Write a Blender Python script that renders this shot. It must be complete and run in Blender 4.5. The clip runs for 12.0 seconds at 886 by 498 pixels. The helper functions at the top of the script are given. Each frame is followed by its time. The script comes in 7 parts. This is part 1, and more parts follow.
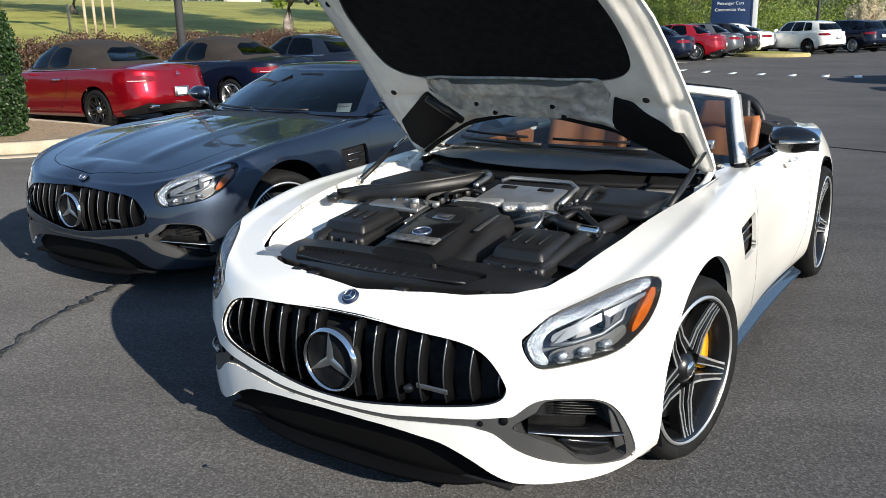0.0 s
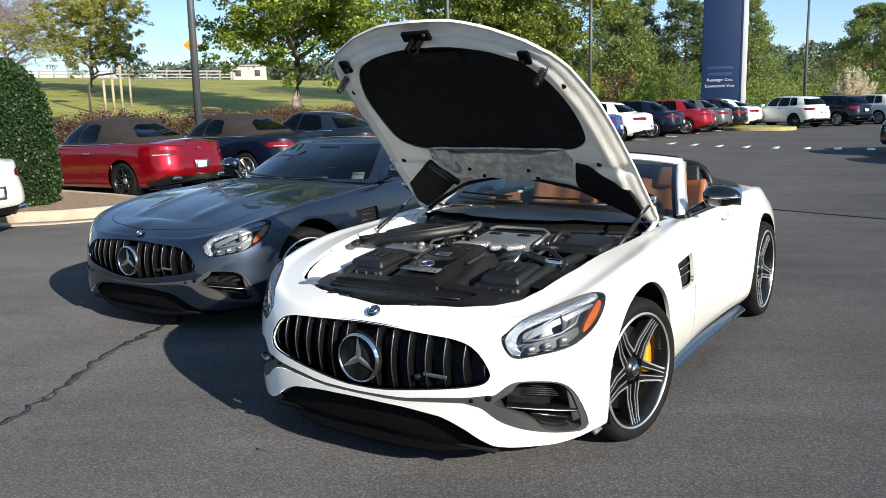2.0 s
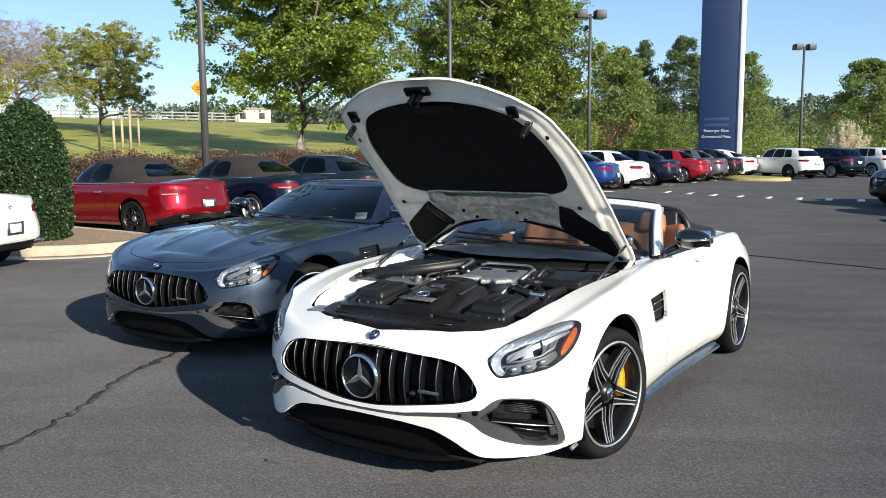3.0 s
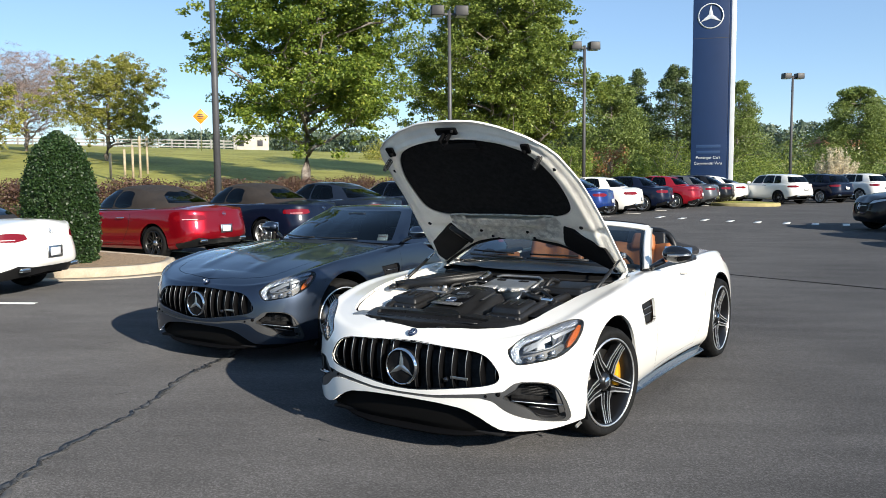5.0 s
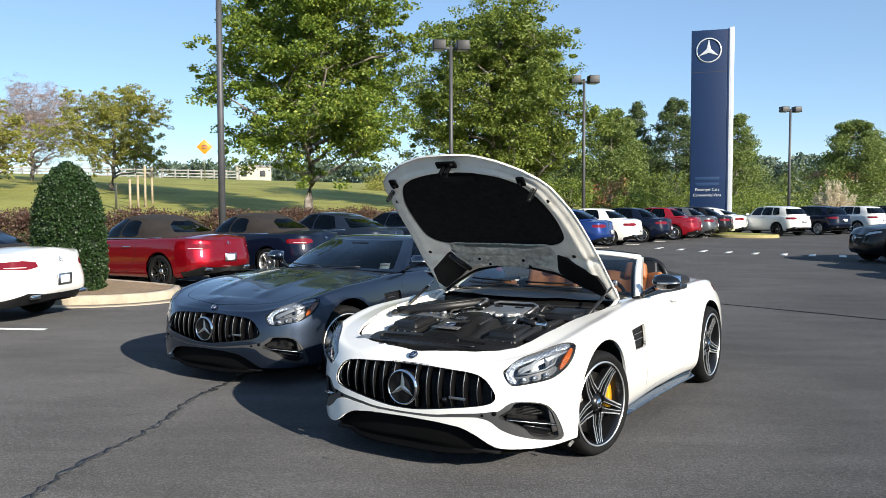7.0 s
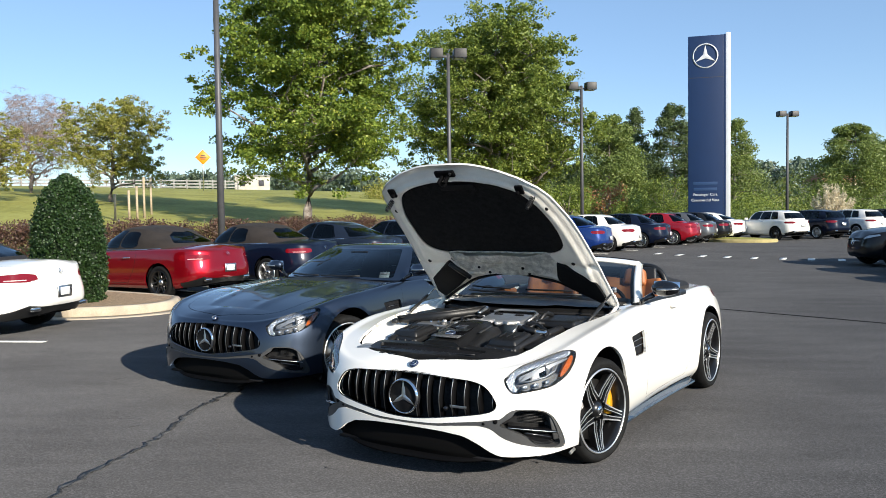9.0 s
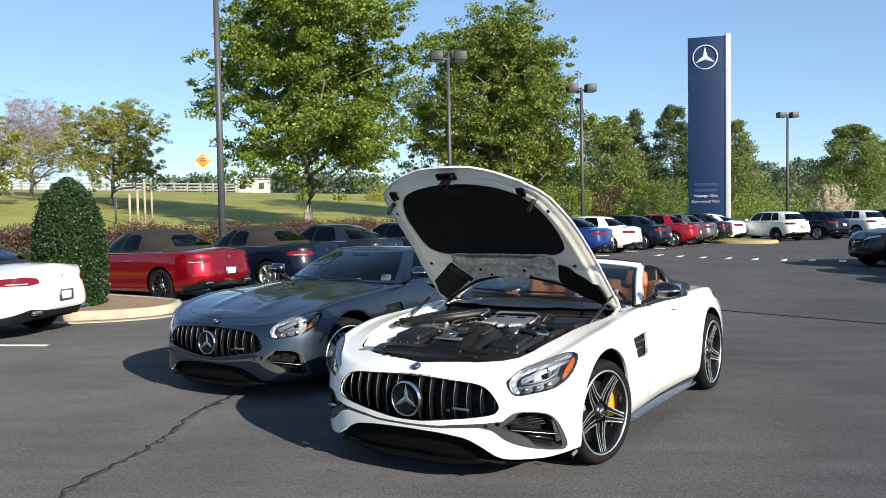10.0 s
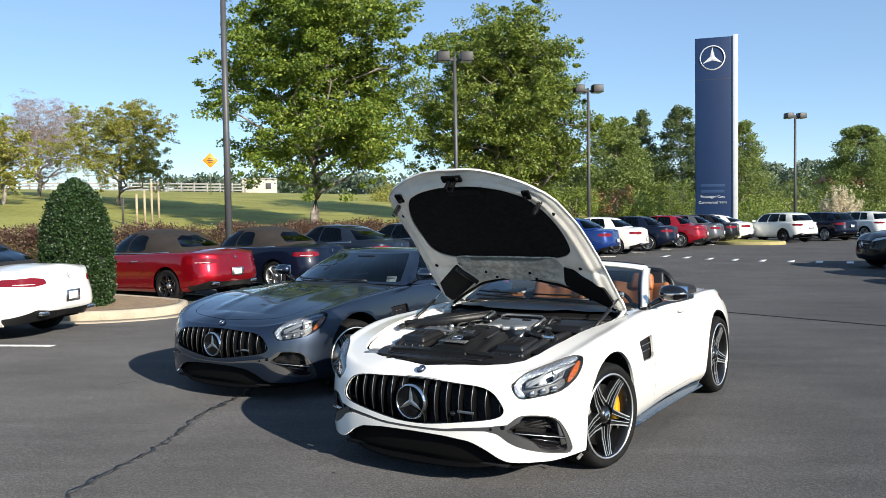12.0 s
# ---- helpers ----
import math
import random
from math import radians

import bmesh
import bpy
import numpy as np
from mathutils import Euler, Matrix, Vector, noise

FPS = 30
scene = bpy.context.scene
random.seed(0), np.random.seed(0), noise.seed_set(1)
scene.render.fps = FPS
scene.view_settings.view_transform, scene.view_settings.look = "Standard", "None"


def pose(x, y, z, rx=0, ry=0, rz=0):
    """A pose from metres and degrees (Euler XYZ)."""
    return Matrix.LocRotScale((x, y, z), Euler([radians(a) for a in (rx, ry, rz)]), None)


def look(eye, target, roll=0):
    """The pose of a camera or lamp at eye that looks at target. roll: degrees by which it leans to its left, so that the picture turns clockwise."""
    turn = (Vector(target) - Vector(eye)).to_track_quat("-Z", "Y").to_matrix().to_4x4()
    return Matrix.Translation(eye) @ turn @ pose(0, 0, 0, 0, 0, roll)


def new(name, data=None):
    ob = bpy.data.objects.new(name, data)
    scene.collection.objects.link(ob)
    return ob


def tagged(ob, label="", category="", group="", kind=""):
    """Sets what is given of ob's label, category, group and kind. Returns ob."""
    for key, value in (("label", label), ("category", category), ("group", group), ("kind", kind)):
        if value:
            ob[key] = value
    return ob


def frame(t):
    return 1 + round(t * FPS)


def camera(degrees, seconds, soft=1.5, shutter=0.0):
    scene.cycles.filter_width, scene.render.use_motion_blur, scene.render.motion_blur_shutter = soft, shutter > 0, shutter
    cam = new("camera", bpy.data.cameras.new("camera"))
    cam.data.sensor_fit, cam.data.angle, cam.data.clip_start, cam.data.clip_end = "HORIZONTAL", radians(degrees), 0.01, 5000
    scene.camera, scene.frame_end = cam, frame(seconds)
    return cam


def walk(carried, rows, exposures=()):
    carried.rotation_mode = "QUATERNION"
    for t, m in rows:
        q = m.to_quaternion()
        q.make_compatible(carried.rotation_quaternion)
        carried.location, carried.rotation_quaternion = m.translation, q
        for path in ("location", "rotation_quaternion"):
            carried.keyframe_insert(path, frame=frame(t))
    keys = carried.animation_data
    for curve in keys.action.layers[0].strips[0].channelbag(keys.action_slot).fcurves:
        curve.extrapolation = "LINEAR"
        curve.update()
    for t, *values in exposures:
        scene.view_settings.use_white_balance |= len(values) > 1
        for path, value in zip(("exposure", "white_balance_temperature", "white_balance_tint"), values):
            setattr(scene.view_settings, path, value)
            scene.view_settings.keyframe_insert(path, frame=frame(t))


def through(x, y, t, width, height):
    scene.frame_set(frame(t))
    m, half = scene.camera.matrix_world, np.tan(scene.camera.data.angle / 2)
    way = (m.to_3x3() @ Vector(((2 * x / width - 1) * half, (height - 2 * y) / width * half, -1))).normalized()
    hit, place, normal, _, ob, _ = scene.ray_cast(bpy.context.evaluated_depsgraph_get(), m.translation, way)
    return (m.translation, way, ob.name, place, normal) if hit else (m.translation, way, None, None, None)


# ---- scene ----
cam = camera(55.4, 12.0, 0.75)
PATH = [
    (0, (-0.081, -3.739, 1.565), (-0.258, -1.814, 1.053), -1.1),
    (0.5, (-0.061, -4.011, 1.586), (-0.236, -2.072, 1.128), -1.1),
    (1, (-0.003, -4.28, 1.59), (-0.197, -2.334, 1.167), -1.3),
    (1.5, (0.003, -4.458, 1.586), (-0.19, -2.504, 1.204), -1.4),
    (2, (0.007, -4.686, 1.603), (-0.173, -2.724, 1.258), -1.3),
    (2.5, (0.06, -4.9, 1.596), (-0.117, -2.93, 1.296), -0.7),
    (3, (0.072, -5.135, 1.616), (-0.107, -3.158, 1.375), -0.3),
    (3.5, (0.044, -5.387, 1.633), (-0.125, -3.405, 1.427), -0.2),
    (5.3, (-0.035, -6.12, 1.644), (-0.206, -4.135, 1.465), -0.5),
    (5.5, (-0.024, -6.167, 1.647), (-0.202, -4.183, 1.465), -0.5),
    (6, (0.003, -6.282, 1.636), (-0.186, -4.299, 1.461), -0.4),
    (6.5, (0.001, -6.326, 1.639), (-0.183, -4.339, 1.497), -0.2),
    (7, (0.002, -6.321, 1.642), (-0.169, -4.331, 1.535), -0.2),
    (9, (0.002, -6.338, 1.651), (-0.167, -4.348, 1.562), -0.8),
    (9.5, (-0.002, -6.331, 1.654), (-0.171, -4.34, 1.57), -0.8),
    (10, (-0.006, -6.35, 1.655), (-0.176, -4.359, 1.571), -1.0),
    (10.5, (-0.004, -6.343, 1.658), (-0.172, -4.352, 1.57), -1.1),
    (11, (0.005, -6.33, 1.66), (-0.165, -4.339, 1.569), -1.1),
    (11.5, (-0.002, -6.338, 1.665), (-0.179, -4.348, 1.576), -0.9),
    (12, (0.001, -6.339, 1.669), (-0.184, -4.35, 1.586), -0.9),
]
walk(cam, [(t, look(eye, target, roll)) for t, eye, target, roll in PATH], [(0, 0.60), (12, 0.60)])

# ---- light ----
SUN_FROM = Vector((0.682, -0.731, 0.0)).normalized()
SUN_UP = radians(23.0)
world = bpy.data.worlds.new("sky")
scene.world = world
world.use_nodes = True
wn = world.node_tree.nodes
sky = wn.new("ShaderNodeTexSky")
sky.sky_type = "NISHITA"
sky.sun_disc = False
sky.sun_elevation = SUN_UP
sky.sun_rotation = math.atan2(SUN_FROM.x, SUN_FROM.y)
sky.air_density, sky.dust_density, sky.ozone_density = 0.8, 0.0, 3.0
wn["Background"].inputs["Strength"].default_value = 1.0
# a clear morning: the sky model evened out by a thin veil of the same blue all round
veil = wn.new("ShaderNodeMix")
veil.data_type, veil.blend_type = "RGBA", "MIX"
veil.inputs["Factor"].default_value = 0.32
veil.inputs["B"].default_value = (0.265, 0.42, 0.64, 1)
dim = wn.new("ShaderNodeVectorMath")
dim.operation = "SCALE"
dim.inputs["Scale"].default_value = 0.108
world.node_tree.links.new(sky.outputs["Color"], dim.inputs[0])
world.node_tree.links.new(dim.outputs[0], veil.inputs["A"])
world.node_tree.links.new(veil.outputs["Result"], wn["Background"].inputs["Color"])
sun = new("sun", bpy.data.lights.new("sun", "SUN"))
sun.data.energy, sun.data.angle, sun.data.color = 5.0, radians(0.53), (1.0, 0.92, 0.79)
sun.matrix_world = look(Vector((0, 0, 0)), -(SUN_FROM * math.cos(SUN_UP) + Vector((0, 0, math.sin(SUN_UP)))))


# ---- materials ----
def mat(name, base, rough=0.5, metal=0.0, coat=0.0, vary=0.0, scale=6.0, bump=0.0, bscale=60.0, stain=None, amount=0.5,
        emit=None, coords="Object", fine_by=14.0):
    """A principled surface: two scales of colour variation, fine relief, gloss."""
    m = bpy.data.materials.new(name)
    m.use_nodes = True
    nt = m.node_tree
    p = nt.nodes["Principled BSDF"]
    p.inputs["Base Color"].default_value = (*base, 1)
    p.inputs["Roughness"].default_value = rough
    p.inputs["Metallic"].default_value = metal
    p.inputs["Coat Weight"].default_value = coat
    p.inputs["Coat Roughness"].default_value = 0.03
    if coat > 0.5:
        p.inputs["Specular IOR Level"].default_value = 0.1
    tc = nt.nodes.new("ShaderNodeTexCoord")
    if coords == "World":
        src = nt.nodes.new("ShaderNodeNewGeometry").outputs["Position"]
    else:
        src = tc.outputs[coords]
    if vary or stain:
        big = nt.nodes.new("ShaderNodeTexNoise")
        big.inputs["Scale"].default_value = scale
        big.inputs["Detail"].default_value = 6
        fine = nt.nodes.new("ShaderNodeTexNoise")
        fine.inputs["Scale"].default_value = scale * fine_by
        fine.inputs["Detail"].default_value = 4
        for n in (big, fine):
            nt.links.new(src, n.inputs["Vector"])
        ramp = nt.nodes.new("ShaderNodeValToRGB")
        lo = [max(c * (1 - vary), 0) for c in base]
        hi = [min(c * (1 + vary), 1) for c in base]
        ramp.color_ramp.elements[0].color = (*lo, 1)
        ramp.color_ramp.elements[1].color = (*(stain or hi), 1)
        ramp.color_ramp.elements[0].position, ramp.color_ramp.elements[1].position = 0.35, 0.68
        add = nt.nodes.new("ShaderNodeMath")
        add.operation = "MULTIPLY_ADD"
        nt.links.new(fine.outputs["Fac"], add.inputs[0])
        add.inputs[1].default_value = amount
        sub = nt.nodes.new("ShaderNodeMath")
        sub.operation = "MULTIPLY_ADD"
        sub.inputs[1].default_value, sub.inputs[2].default_value = 1.0, -amount / 2
        nt.links.new(big.outputs["Fac"], sub.inputs[0])
        nt.links.new(sub.outputs[0], add.inputs[2])
        nt.links.new(add.outputs[0], ramp.inputs["Fac"])
        nt.links.new(ramp.outputs["Color"], p.inputs["Base Color"])
    if bump:
        b = nt.nodes.new("ShaderNodeBump")
        b.inputs["Strength"].default_value = bump
        b.inputs["Distance"].default_value = 0.01
        t = nt.nodes.new("ShaderNodeTexNoise")
        t.inputs["Scale"].default_value = bscale
        t.inputs["Detail"].default_value = 5
        nt.links.new(src, t.inputs["Vector"])
        nt.links.new(t.outputs["Fac"], b.inputs["Height"])
        nt.links.new(b.outputs["Normal"], p.inputs["Normal"])
    if emit:
        p.inputs["Emission Color"].default_value = (*emit[:3], 1)
        p.inputs["Emission Strength"].default_value = emit[3]
    return m


def glass(name, tint, ior=1.5, gloss=(1, 1, 1)):
    """A thin pane: clear or tinted, with a mirror sheen that grows at a slant."""
    m = bpy.data.materials.new(name)
    m.use_nodes = True
    nt = m.node_tree
    out = nt.nodes["Material Output"]
    mix = nt.nodes.new("ShaderNodeMixShader")
    clear = nt.nodes.new("ShaderNodeBsdfTransparent")
    clear.inputs["Color"].default_value = (*tint, 1)
    shine = nt.nodes.new("ShaderNodeBsdfGlossy")
    shine.inputs["Roughness"].default_value = 0.01
    shine.inputs["Color"].default_value = (*gloss, 1)
    fres = nt.nodes.new("ShaderNodeFresnel")
    fres.inputs["IOR"].default_value = ior
    nt.links.new(fres.outputs[0], mix.inputs[0])
    nt.links.new(clear.outputs[0], mix.inputs[1])
    nt.links.new(shine.outputs[0], mix.inputs[2])
    nt.links.new(mix.outputs[0], out.inputs["Surface"])
    return m


def leafy(name, dark, light, yellow=None, through=0.25):
    """Leaves: colour varied leaf by leaf, some light passing through."""
    m = bpy.data.materials.new(name)
    m.use_nodes = True
    nt = m.node_tree
    p = nt.nodes["Principled BSDF"]
    geo = nt.nodes.new("ShaderNodeNewGeometry")
    ramp = nt.nodes.new("ShaderNodeValToRGB")
    ramp.color_ramp.elements[0].color = (*dark, 1)
    ramp.color_ramp.elements[1].color = (*light, 1)
    if yellow:
        e = ramp.color_ramp.elements.new(0.9)
        e.color = (*light, 1)
        ramp.color_ramp.elements[2].color = (*yellow, 1)
    nt.links.new(geo.outputs["Random Per Island"], ramp.inputs["Fac"])
    nt.links.new(ramp.outputs["Color"], p.inputs["Base Color"])
    p.inputs["Roughness"].default_value = 0.5
    tl = nt.nodes.new("ShaderNodeBsdfTranslucent")
    nt.links.new(ramp.outputs["Color"], tl.inputs["Color"])
    mix = nt.nodes.new("ShaderNodeMixShader")
    mix.inputs[0].default_value = through
    nt.links.new(p.outputs[0], mix.inputs[1])
    nt.links.new(tl.outputs[0], mix.inputs[2])
    nt.links.new(mix.outputs[0], nt.nodes["Material Output"].inputs["Surface"])
    return m


M_WHITE = mat("white_paint", (0.83, 0.81, 0.755), 0.35, coat=1.0)
M_WHITE_IN = mat("white_paint_inner", (0.87, 0.84, 0.77), 0.5, coat=0.3, vary=0.06, scale=9)
M_GREY = mat("grey_metallic_paint", (0.045, 0.060, 0.090), 0.42, metal=1.0, coat=1.0)
M_RED = mat("red_metallic_paint", (0.28, 0.003, 0.010), 0.36, metal=0.6, coat=1.0)
M_RED2 = mat("dark_red_paint", (0.24, 0.006, 0.014), 0.35, metal=0.15, coat=1.0)
M_NAVY = mat("navy_paint", (0.004, 0.007, 0.020), 0.35, metal=0.1, coat=0.55)
M_BLUE = mat("blue_paint", (0.008, 0.03, 0.15), 0.35, metal=0.15, coat=1.0)
M_DARKBLUE = mat("slate_blue_paint", (0.012, 0.018, 0.032), 0.35, metal=0.2, coat=0.55)
M_SILVERGREY = mat("silver_grey_paint", (0.10, 0.105, 0.11), 0.35, metal=0.4, coat=1.0)
M_BLACK = mat("black_paint", (0.008, 0.008, 0.009), 0.3, coat=0.55)
M_GLOSSBLACK = mat("gloss_black_plastic", (0.006, 0.006, 0.007), 0.12, coat=0.5)
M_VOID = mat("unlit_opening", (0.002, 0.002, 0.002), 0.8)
M_PLASTIC = mat("black_moulded_plastic", (0.009, 0.009, 0.0095), 0.45, vary=0.25, scale=8, bump=0.12, bscale=260)
M_DARK = mat("dark_cavity_plastic", (0.009, 0.009, 0.01), 0.7, vary=0.2, scale=8)
M_GREYTRIM = mat("matt_grey_trim", (0.055, 0.055, 0.055), 0.45, vary=0.12, scale=10)
M_CHROME = mat("chrome", (0.68, 0.69, 0.70), 0.06, metal=1.0, vary=0.03, scale=20)
M_SATIN = mat("satin_silver", (0.55, 0.55, 0.55), 0.32, metal=1.0, vary=0.08, scale=18)
M_ALU = mat("cast_aluminium", (0.42, 0.42, 0.415), 0.42, metal=0.85, vary=0.12, scale=15, bump=0.15, bscale=120)
M_FOIL = mat("heat_shield_foil", (0.78, 0.75, 0.69), 0.38, metal=0.35, vary=0.3, scale=22, bump=1.0, bscale=260)
M_WRAP = mat("bright_foil_wrap", (0.55, 0.54, 0.52), 0.35, metal=0.6, vary=0.12, scale=20, bump=1.0, bscale=120)
M_FELT = mat("black_felt", (0.012, 0.012, 0.013), 0.95, vary=0.3, scale=30, bump=0.3, bscale=400)
M_TYRE = mat("tyre_rubber", (0.011, 0.011, 0.011), 0.75, vary=0.25, scale=14, bump=0.2, bscale=150)
M_RIM = mat("black_rim", (0.006, 0.006, 0.0065), 0.3, coat=0.3)
M_SLAT = mat("dark_satin_slat", (0.004, 0.004, 0.0045), 0.6)
M_SLATEDGE = mat("dull_silver_slat_edge", (0.30, 0.30, 0.30), 0.35, metal=1.0)
M_POLISH = mat("polished_spoke_edge", (0.86, 0.86, 0.85), 0.38, metal=0.9)
M_DISC = mat("brake_disc", (0.35, 0.34, 0.33), 0.35, metal=1.0, vary=0.1, scale=30)
M_YELLOW = mat("yellow_caliper", (0.75, 0.36, 0.02), 0.35, coat=0.6)
M_REDCAL = mat("red_caliper", (0.6, 0.02, 0.02), 0.35, coat=0.6)
M_LAMPGREY = mat("grey_lamp_housing", (0.12, 0.125, 0.135), 0.35, metal=0.5, vary=0.08, scale=20)
M_AMBER = mat("amber_lens", (0.34, 0.075, 0.006), 0.3, coat=0.8, vary=0.2, scale=40)
M_REDLENS = mat("red_lens", (0.17, 0.003, 0.007), 0.15, coat=1.0)
M_LEATHER = mat("tan_leather", (0.36, 0.13, 0.045), 0.5, vary=0.12, scale=12, bump=0.15, bscale=300)
M_SOFTTOP = mat("brown_black_fabric_top", (0.022, 0.017, 0.014), 0.9, vary=0.2, scale=5, bump=0.25, bscale=350)
M_BLACKTOP = mat("black_fabric_top", (0.012, 0.012, 0.014), 0.9, vary=0.2, scale=5, bump=0.25, bscale=350)
M_WINDOW = glass("tinted_window", (0.10, 0.12, 0.13), 1.36, (0.85, 0.94, 1.0))
M_SHADED = glass("shaded_windscreen", (0.10, 0.14, 0.17), 1.34, (0.85, 0.94, 1.0))
M_SCREEN = glass("windscreen_glass", (0.34, 0.40, 0.43), 1.34)
M_LENS = glass("clear_lamp_lens", (0.93, 0.95, 0.97), 1.45)
M_LEDSTRIP = mat("faceted_light_strip", (0.46, 0.50, 0.56), 0.22, metal=0.8, vary=0.3, scale=60, bump=0.8, bscale=130)
M_LAMPSILVER = mat("soft_silver_lamp_part", (0.17, 0.185, 0.205), 0.4, metal=0.4, vary=0.12, scale=25)
M_BALL = mat("projector_glass", (0.06, 0.085, 0.11), 0.08, metal=0.5, coat=1.0)
M_BLUEBADGE = mat("dark_blue_enamel", (0.008, 0.02, 0.06), 0.5)
M_PAPER = mat("white_card", (0.8, 0.8, 0.78), 0.7)
M_INK = mat("dark_ink", (0.05, 0.05, 0.06), 0.7)
M_MESH = mat("grille_mesh_dark", (0.012, 0.012, 0.013), 0.5, vary=0.5, scale=50)

for m in (M_MESH, M_DARK, M_FELT, M_SLAT, M_VOID, M_TYRE):
    m.node_tree.nodes["Principled BSDF"].inputs["Specular IOR Level"].default_value = 0.15
M_SLAT.node_tree.nodes["Principled BSDF"].inputs["Specular IOR Level"].default_value = 0.05


# ---- building kit ----
def to_mesh(name, bm, material, smooth=True):
    me = bpy.data.meshes.new(name)
    for f in bm.faces:
        f.smooth = smooth
    bm.to_mesh(me)
    bm.free()
    for m in (material if isinstance(material, (list, tuple)) else [material]):
        me.materials.append(m)
    return me


def part(name, bm, material, parent=None, label="", smooth=True):
    """Links a bmesh as one mesh object under a thing or a part."""
    ob = new(name, to_mesh(name, bm, material, smooth))
    ob.parent = parent
    return tagged(ob, label)


def thing(name, m, label, category, group=""):
    """An empty at the base of a thing that carries its parts."""
    ob = new(name)
    ob.empty_display_size = 0.2
    ob.matrix_world = m
    return tagged(ob, label, category, group)


def rbox(size, at=(0, 0, 0), bevel=0.01, seg=2, m=None, taper=None):
    """A box with rounded edges; taper: the top's share of the bottom's size."""
    bm = bmesh.new()
    bmesh.ops.create_cube(bm, size=1)
    for v in bm.verts:
        k = taper if taper and v.co.z > 0 else (1, 1)
        v.co = Vector((v.co.x * size[0] * k[0], v.co.y * size[1] * k[1], v.co.z * size[2]))
    if bevel:
        bmesh.ops.bevel(bm, geom=bm.edges[:], offset=bevel, segments=seg, affect="EDGES", profile=0.6)
    bmesh.ops.transform(bm, matrix=Matrix.Translation(at) @ (m or Matrix()), verts=bm.verts)
    return bm


def tube(points, r, sides=10, closed=False):
    """A round bar along a line of points; r: one radius, or one for each point."""
    bm = bmesh.new()
    pts = [Vector(p) for p in points]
    n = len(pts)
    rs = r if isinstance(r, (list, tuple)) else [r] * n
    rings, up = [], Vector((0, 0, 1))
    for i, p in enumerate(pts):
        a, b = pts[(i - 1) % n if closed else max(i - 1, 0)], pts[(i + 1) % n if closed else min(i + 1, n - 1)]
        d = (b - a).normalized()
        u = d.cross(up)
        if u.length < 0.05:
            u = d.cross(Vector((1, 0, 0)))
        u.normalize()
        w = u.cross(d).normalized()
        rings.append([bm.verts.new(p + rs[i] * (math.cos(k * math.tau / sides) * u + math.sin(k * math.tau / sides) * w)) for k in range(sides)])
    for i in range(n if closed else n - 1):
        a, b = rings[i], rings[(i + 1) % n]
        for k in range(sides):
            bm.faces.new((a[k], a[(k + 1) % sides], b[(k + 1) % sides], b[k]))
    if not closed:
        bm.faces.new(rings[0][::-1])
        bm.faces.new(rings[-1])
    bmesh.ops.recalc_face_normals(bm, faces=bm.faces)
    return bm


def lathe(profile, steps=48, axis="y"):
    """Turns a profile of (radius, along) round the axis."""
    bm = bmesh.new()
    rings = []
    for k in range(steps):
        a = k * math.tau / steps
        row = []
        for r, s in profile:
            c = (r * math.cos(a), s, r * math.sin(a)) if axis == "y" else (r * math.cos(a), r * math.sin(a), s)
            row.append(bm.verts.new(c))
        rings.append(row)
    for k in range(steps):
        a, b = rings[k], rings[(k + 1) % steps]
        for i in range(len(profile) - 1):
            bm.faces.new((a[i], a[i + 1], b[i + 1], b[i]))
    bmesh.ops.remove_doubles(bm, verts=bm.verts, dist=1e-5)
    bmesh.ops.recalc_face_normals(bm, faces=bm.faces)
    return bm


def prism(outline, depth, m=None, bevel=0.0):
    """A flat outline in x and z given thickness along y, then placed by m."""
    bm = bmesh.new()
    vs = [bm.verts.new((x, 0, z)) for x, z in outline]
    f = bm.faces.new(vs)
    r = bmesh.ops.extrude_face_region(bm, geom=[f])
    for v in r["geom"]:
        if isinstance(v, bmesh.types.BMVert):
            v.co.y += depth
    bmesh.ops.recalc_face_normals(bm, faces=bm.faces)
    if bevel:
        bmesh.ops.bevel(bm, geom=bm.edges[:], offset=bevel, segments=2, affect="EDGES")
    if m:
        bmesh.ops.transform(bm, matrix=m, verts=bm.verts)
    return bm


def join(*parts_):
    out = bmesh.new()
    for b in parts_:
        me = bpy.data.meshes.new("piece")
        b.to_mesh(me)
        b.free()
        out.from_mesh(me)
        bpy.data.meshes.remove(me)
    return out


def moved(bm, m):
    bmesh.ops.transform(bm, matrix=m, verts=bm.verts)
    return bm


def spline(points, n, closed=False):
    """n points, evenly spread, on a smooth curve through the points."""
    p = np.array(points, float)
    k = len(p)
    ext = np.vstack([p[-1], p, p[0], p[1]]) if closed else np.vstack([2 * p[0] - p[1], p, 2 * p[-1] - p[-2]])
    out = []
    for i in range(k if closed else k - 1):
        a, b, c, d = ext[i:i + 4]
        for u in np.linspace(0, 1, 24, endpoint=False):
            out.append(0.5 * (2 * b + (c - a) * u + (2 * a - 5 * b + 4 * c - d) * u * u + (3 * b - a - 3 * c + d) * u ** 3))
    out.append(p[0] if closed else p[-1])
    out = np.array(out)
    s = np.r_[0, np.cumsum(np.linalg.norm(np.diff(out, axis=0), axis=1))]
    q = np.linspace(0, s[-1], n, endpoint=not closed)
    return np.stack([np.interp(q, s, out[:, c]) for c in range(p.shape[1])], 1)


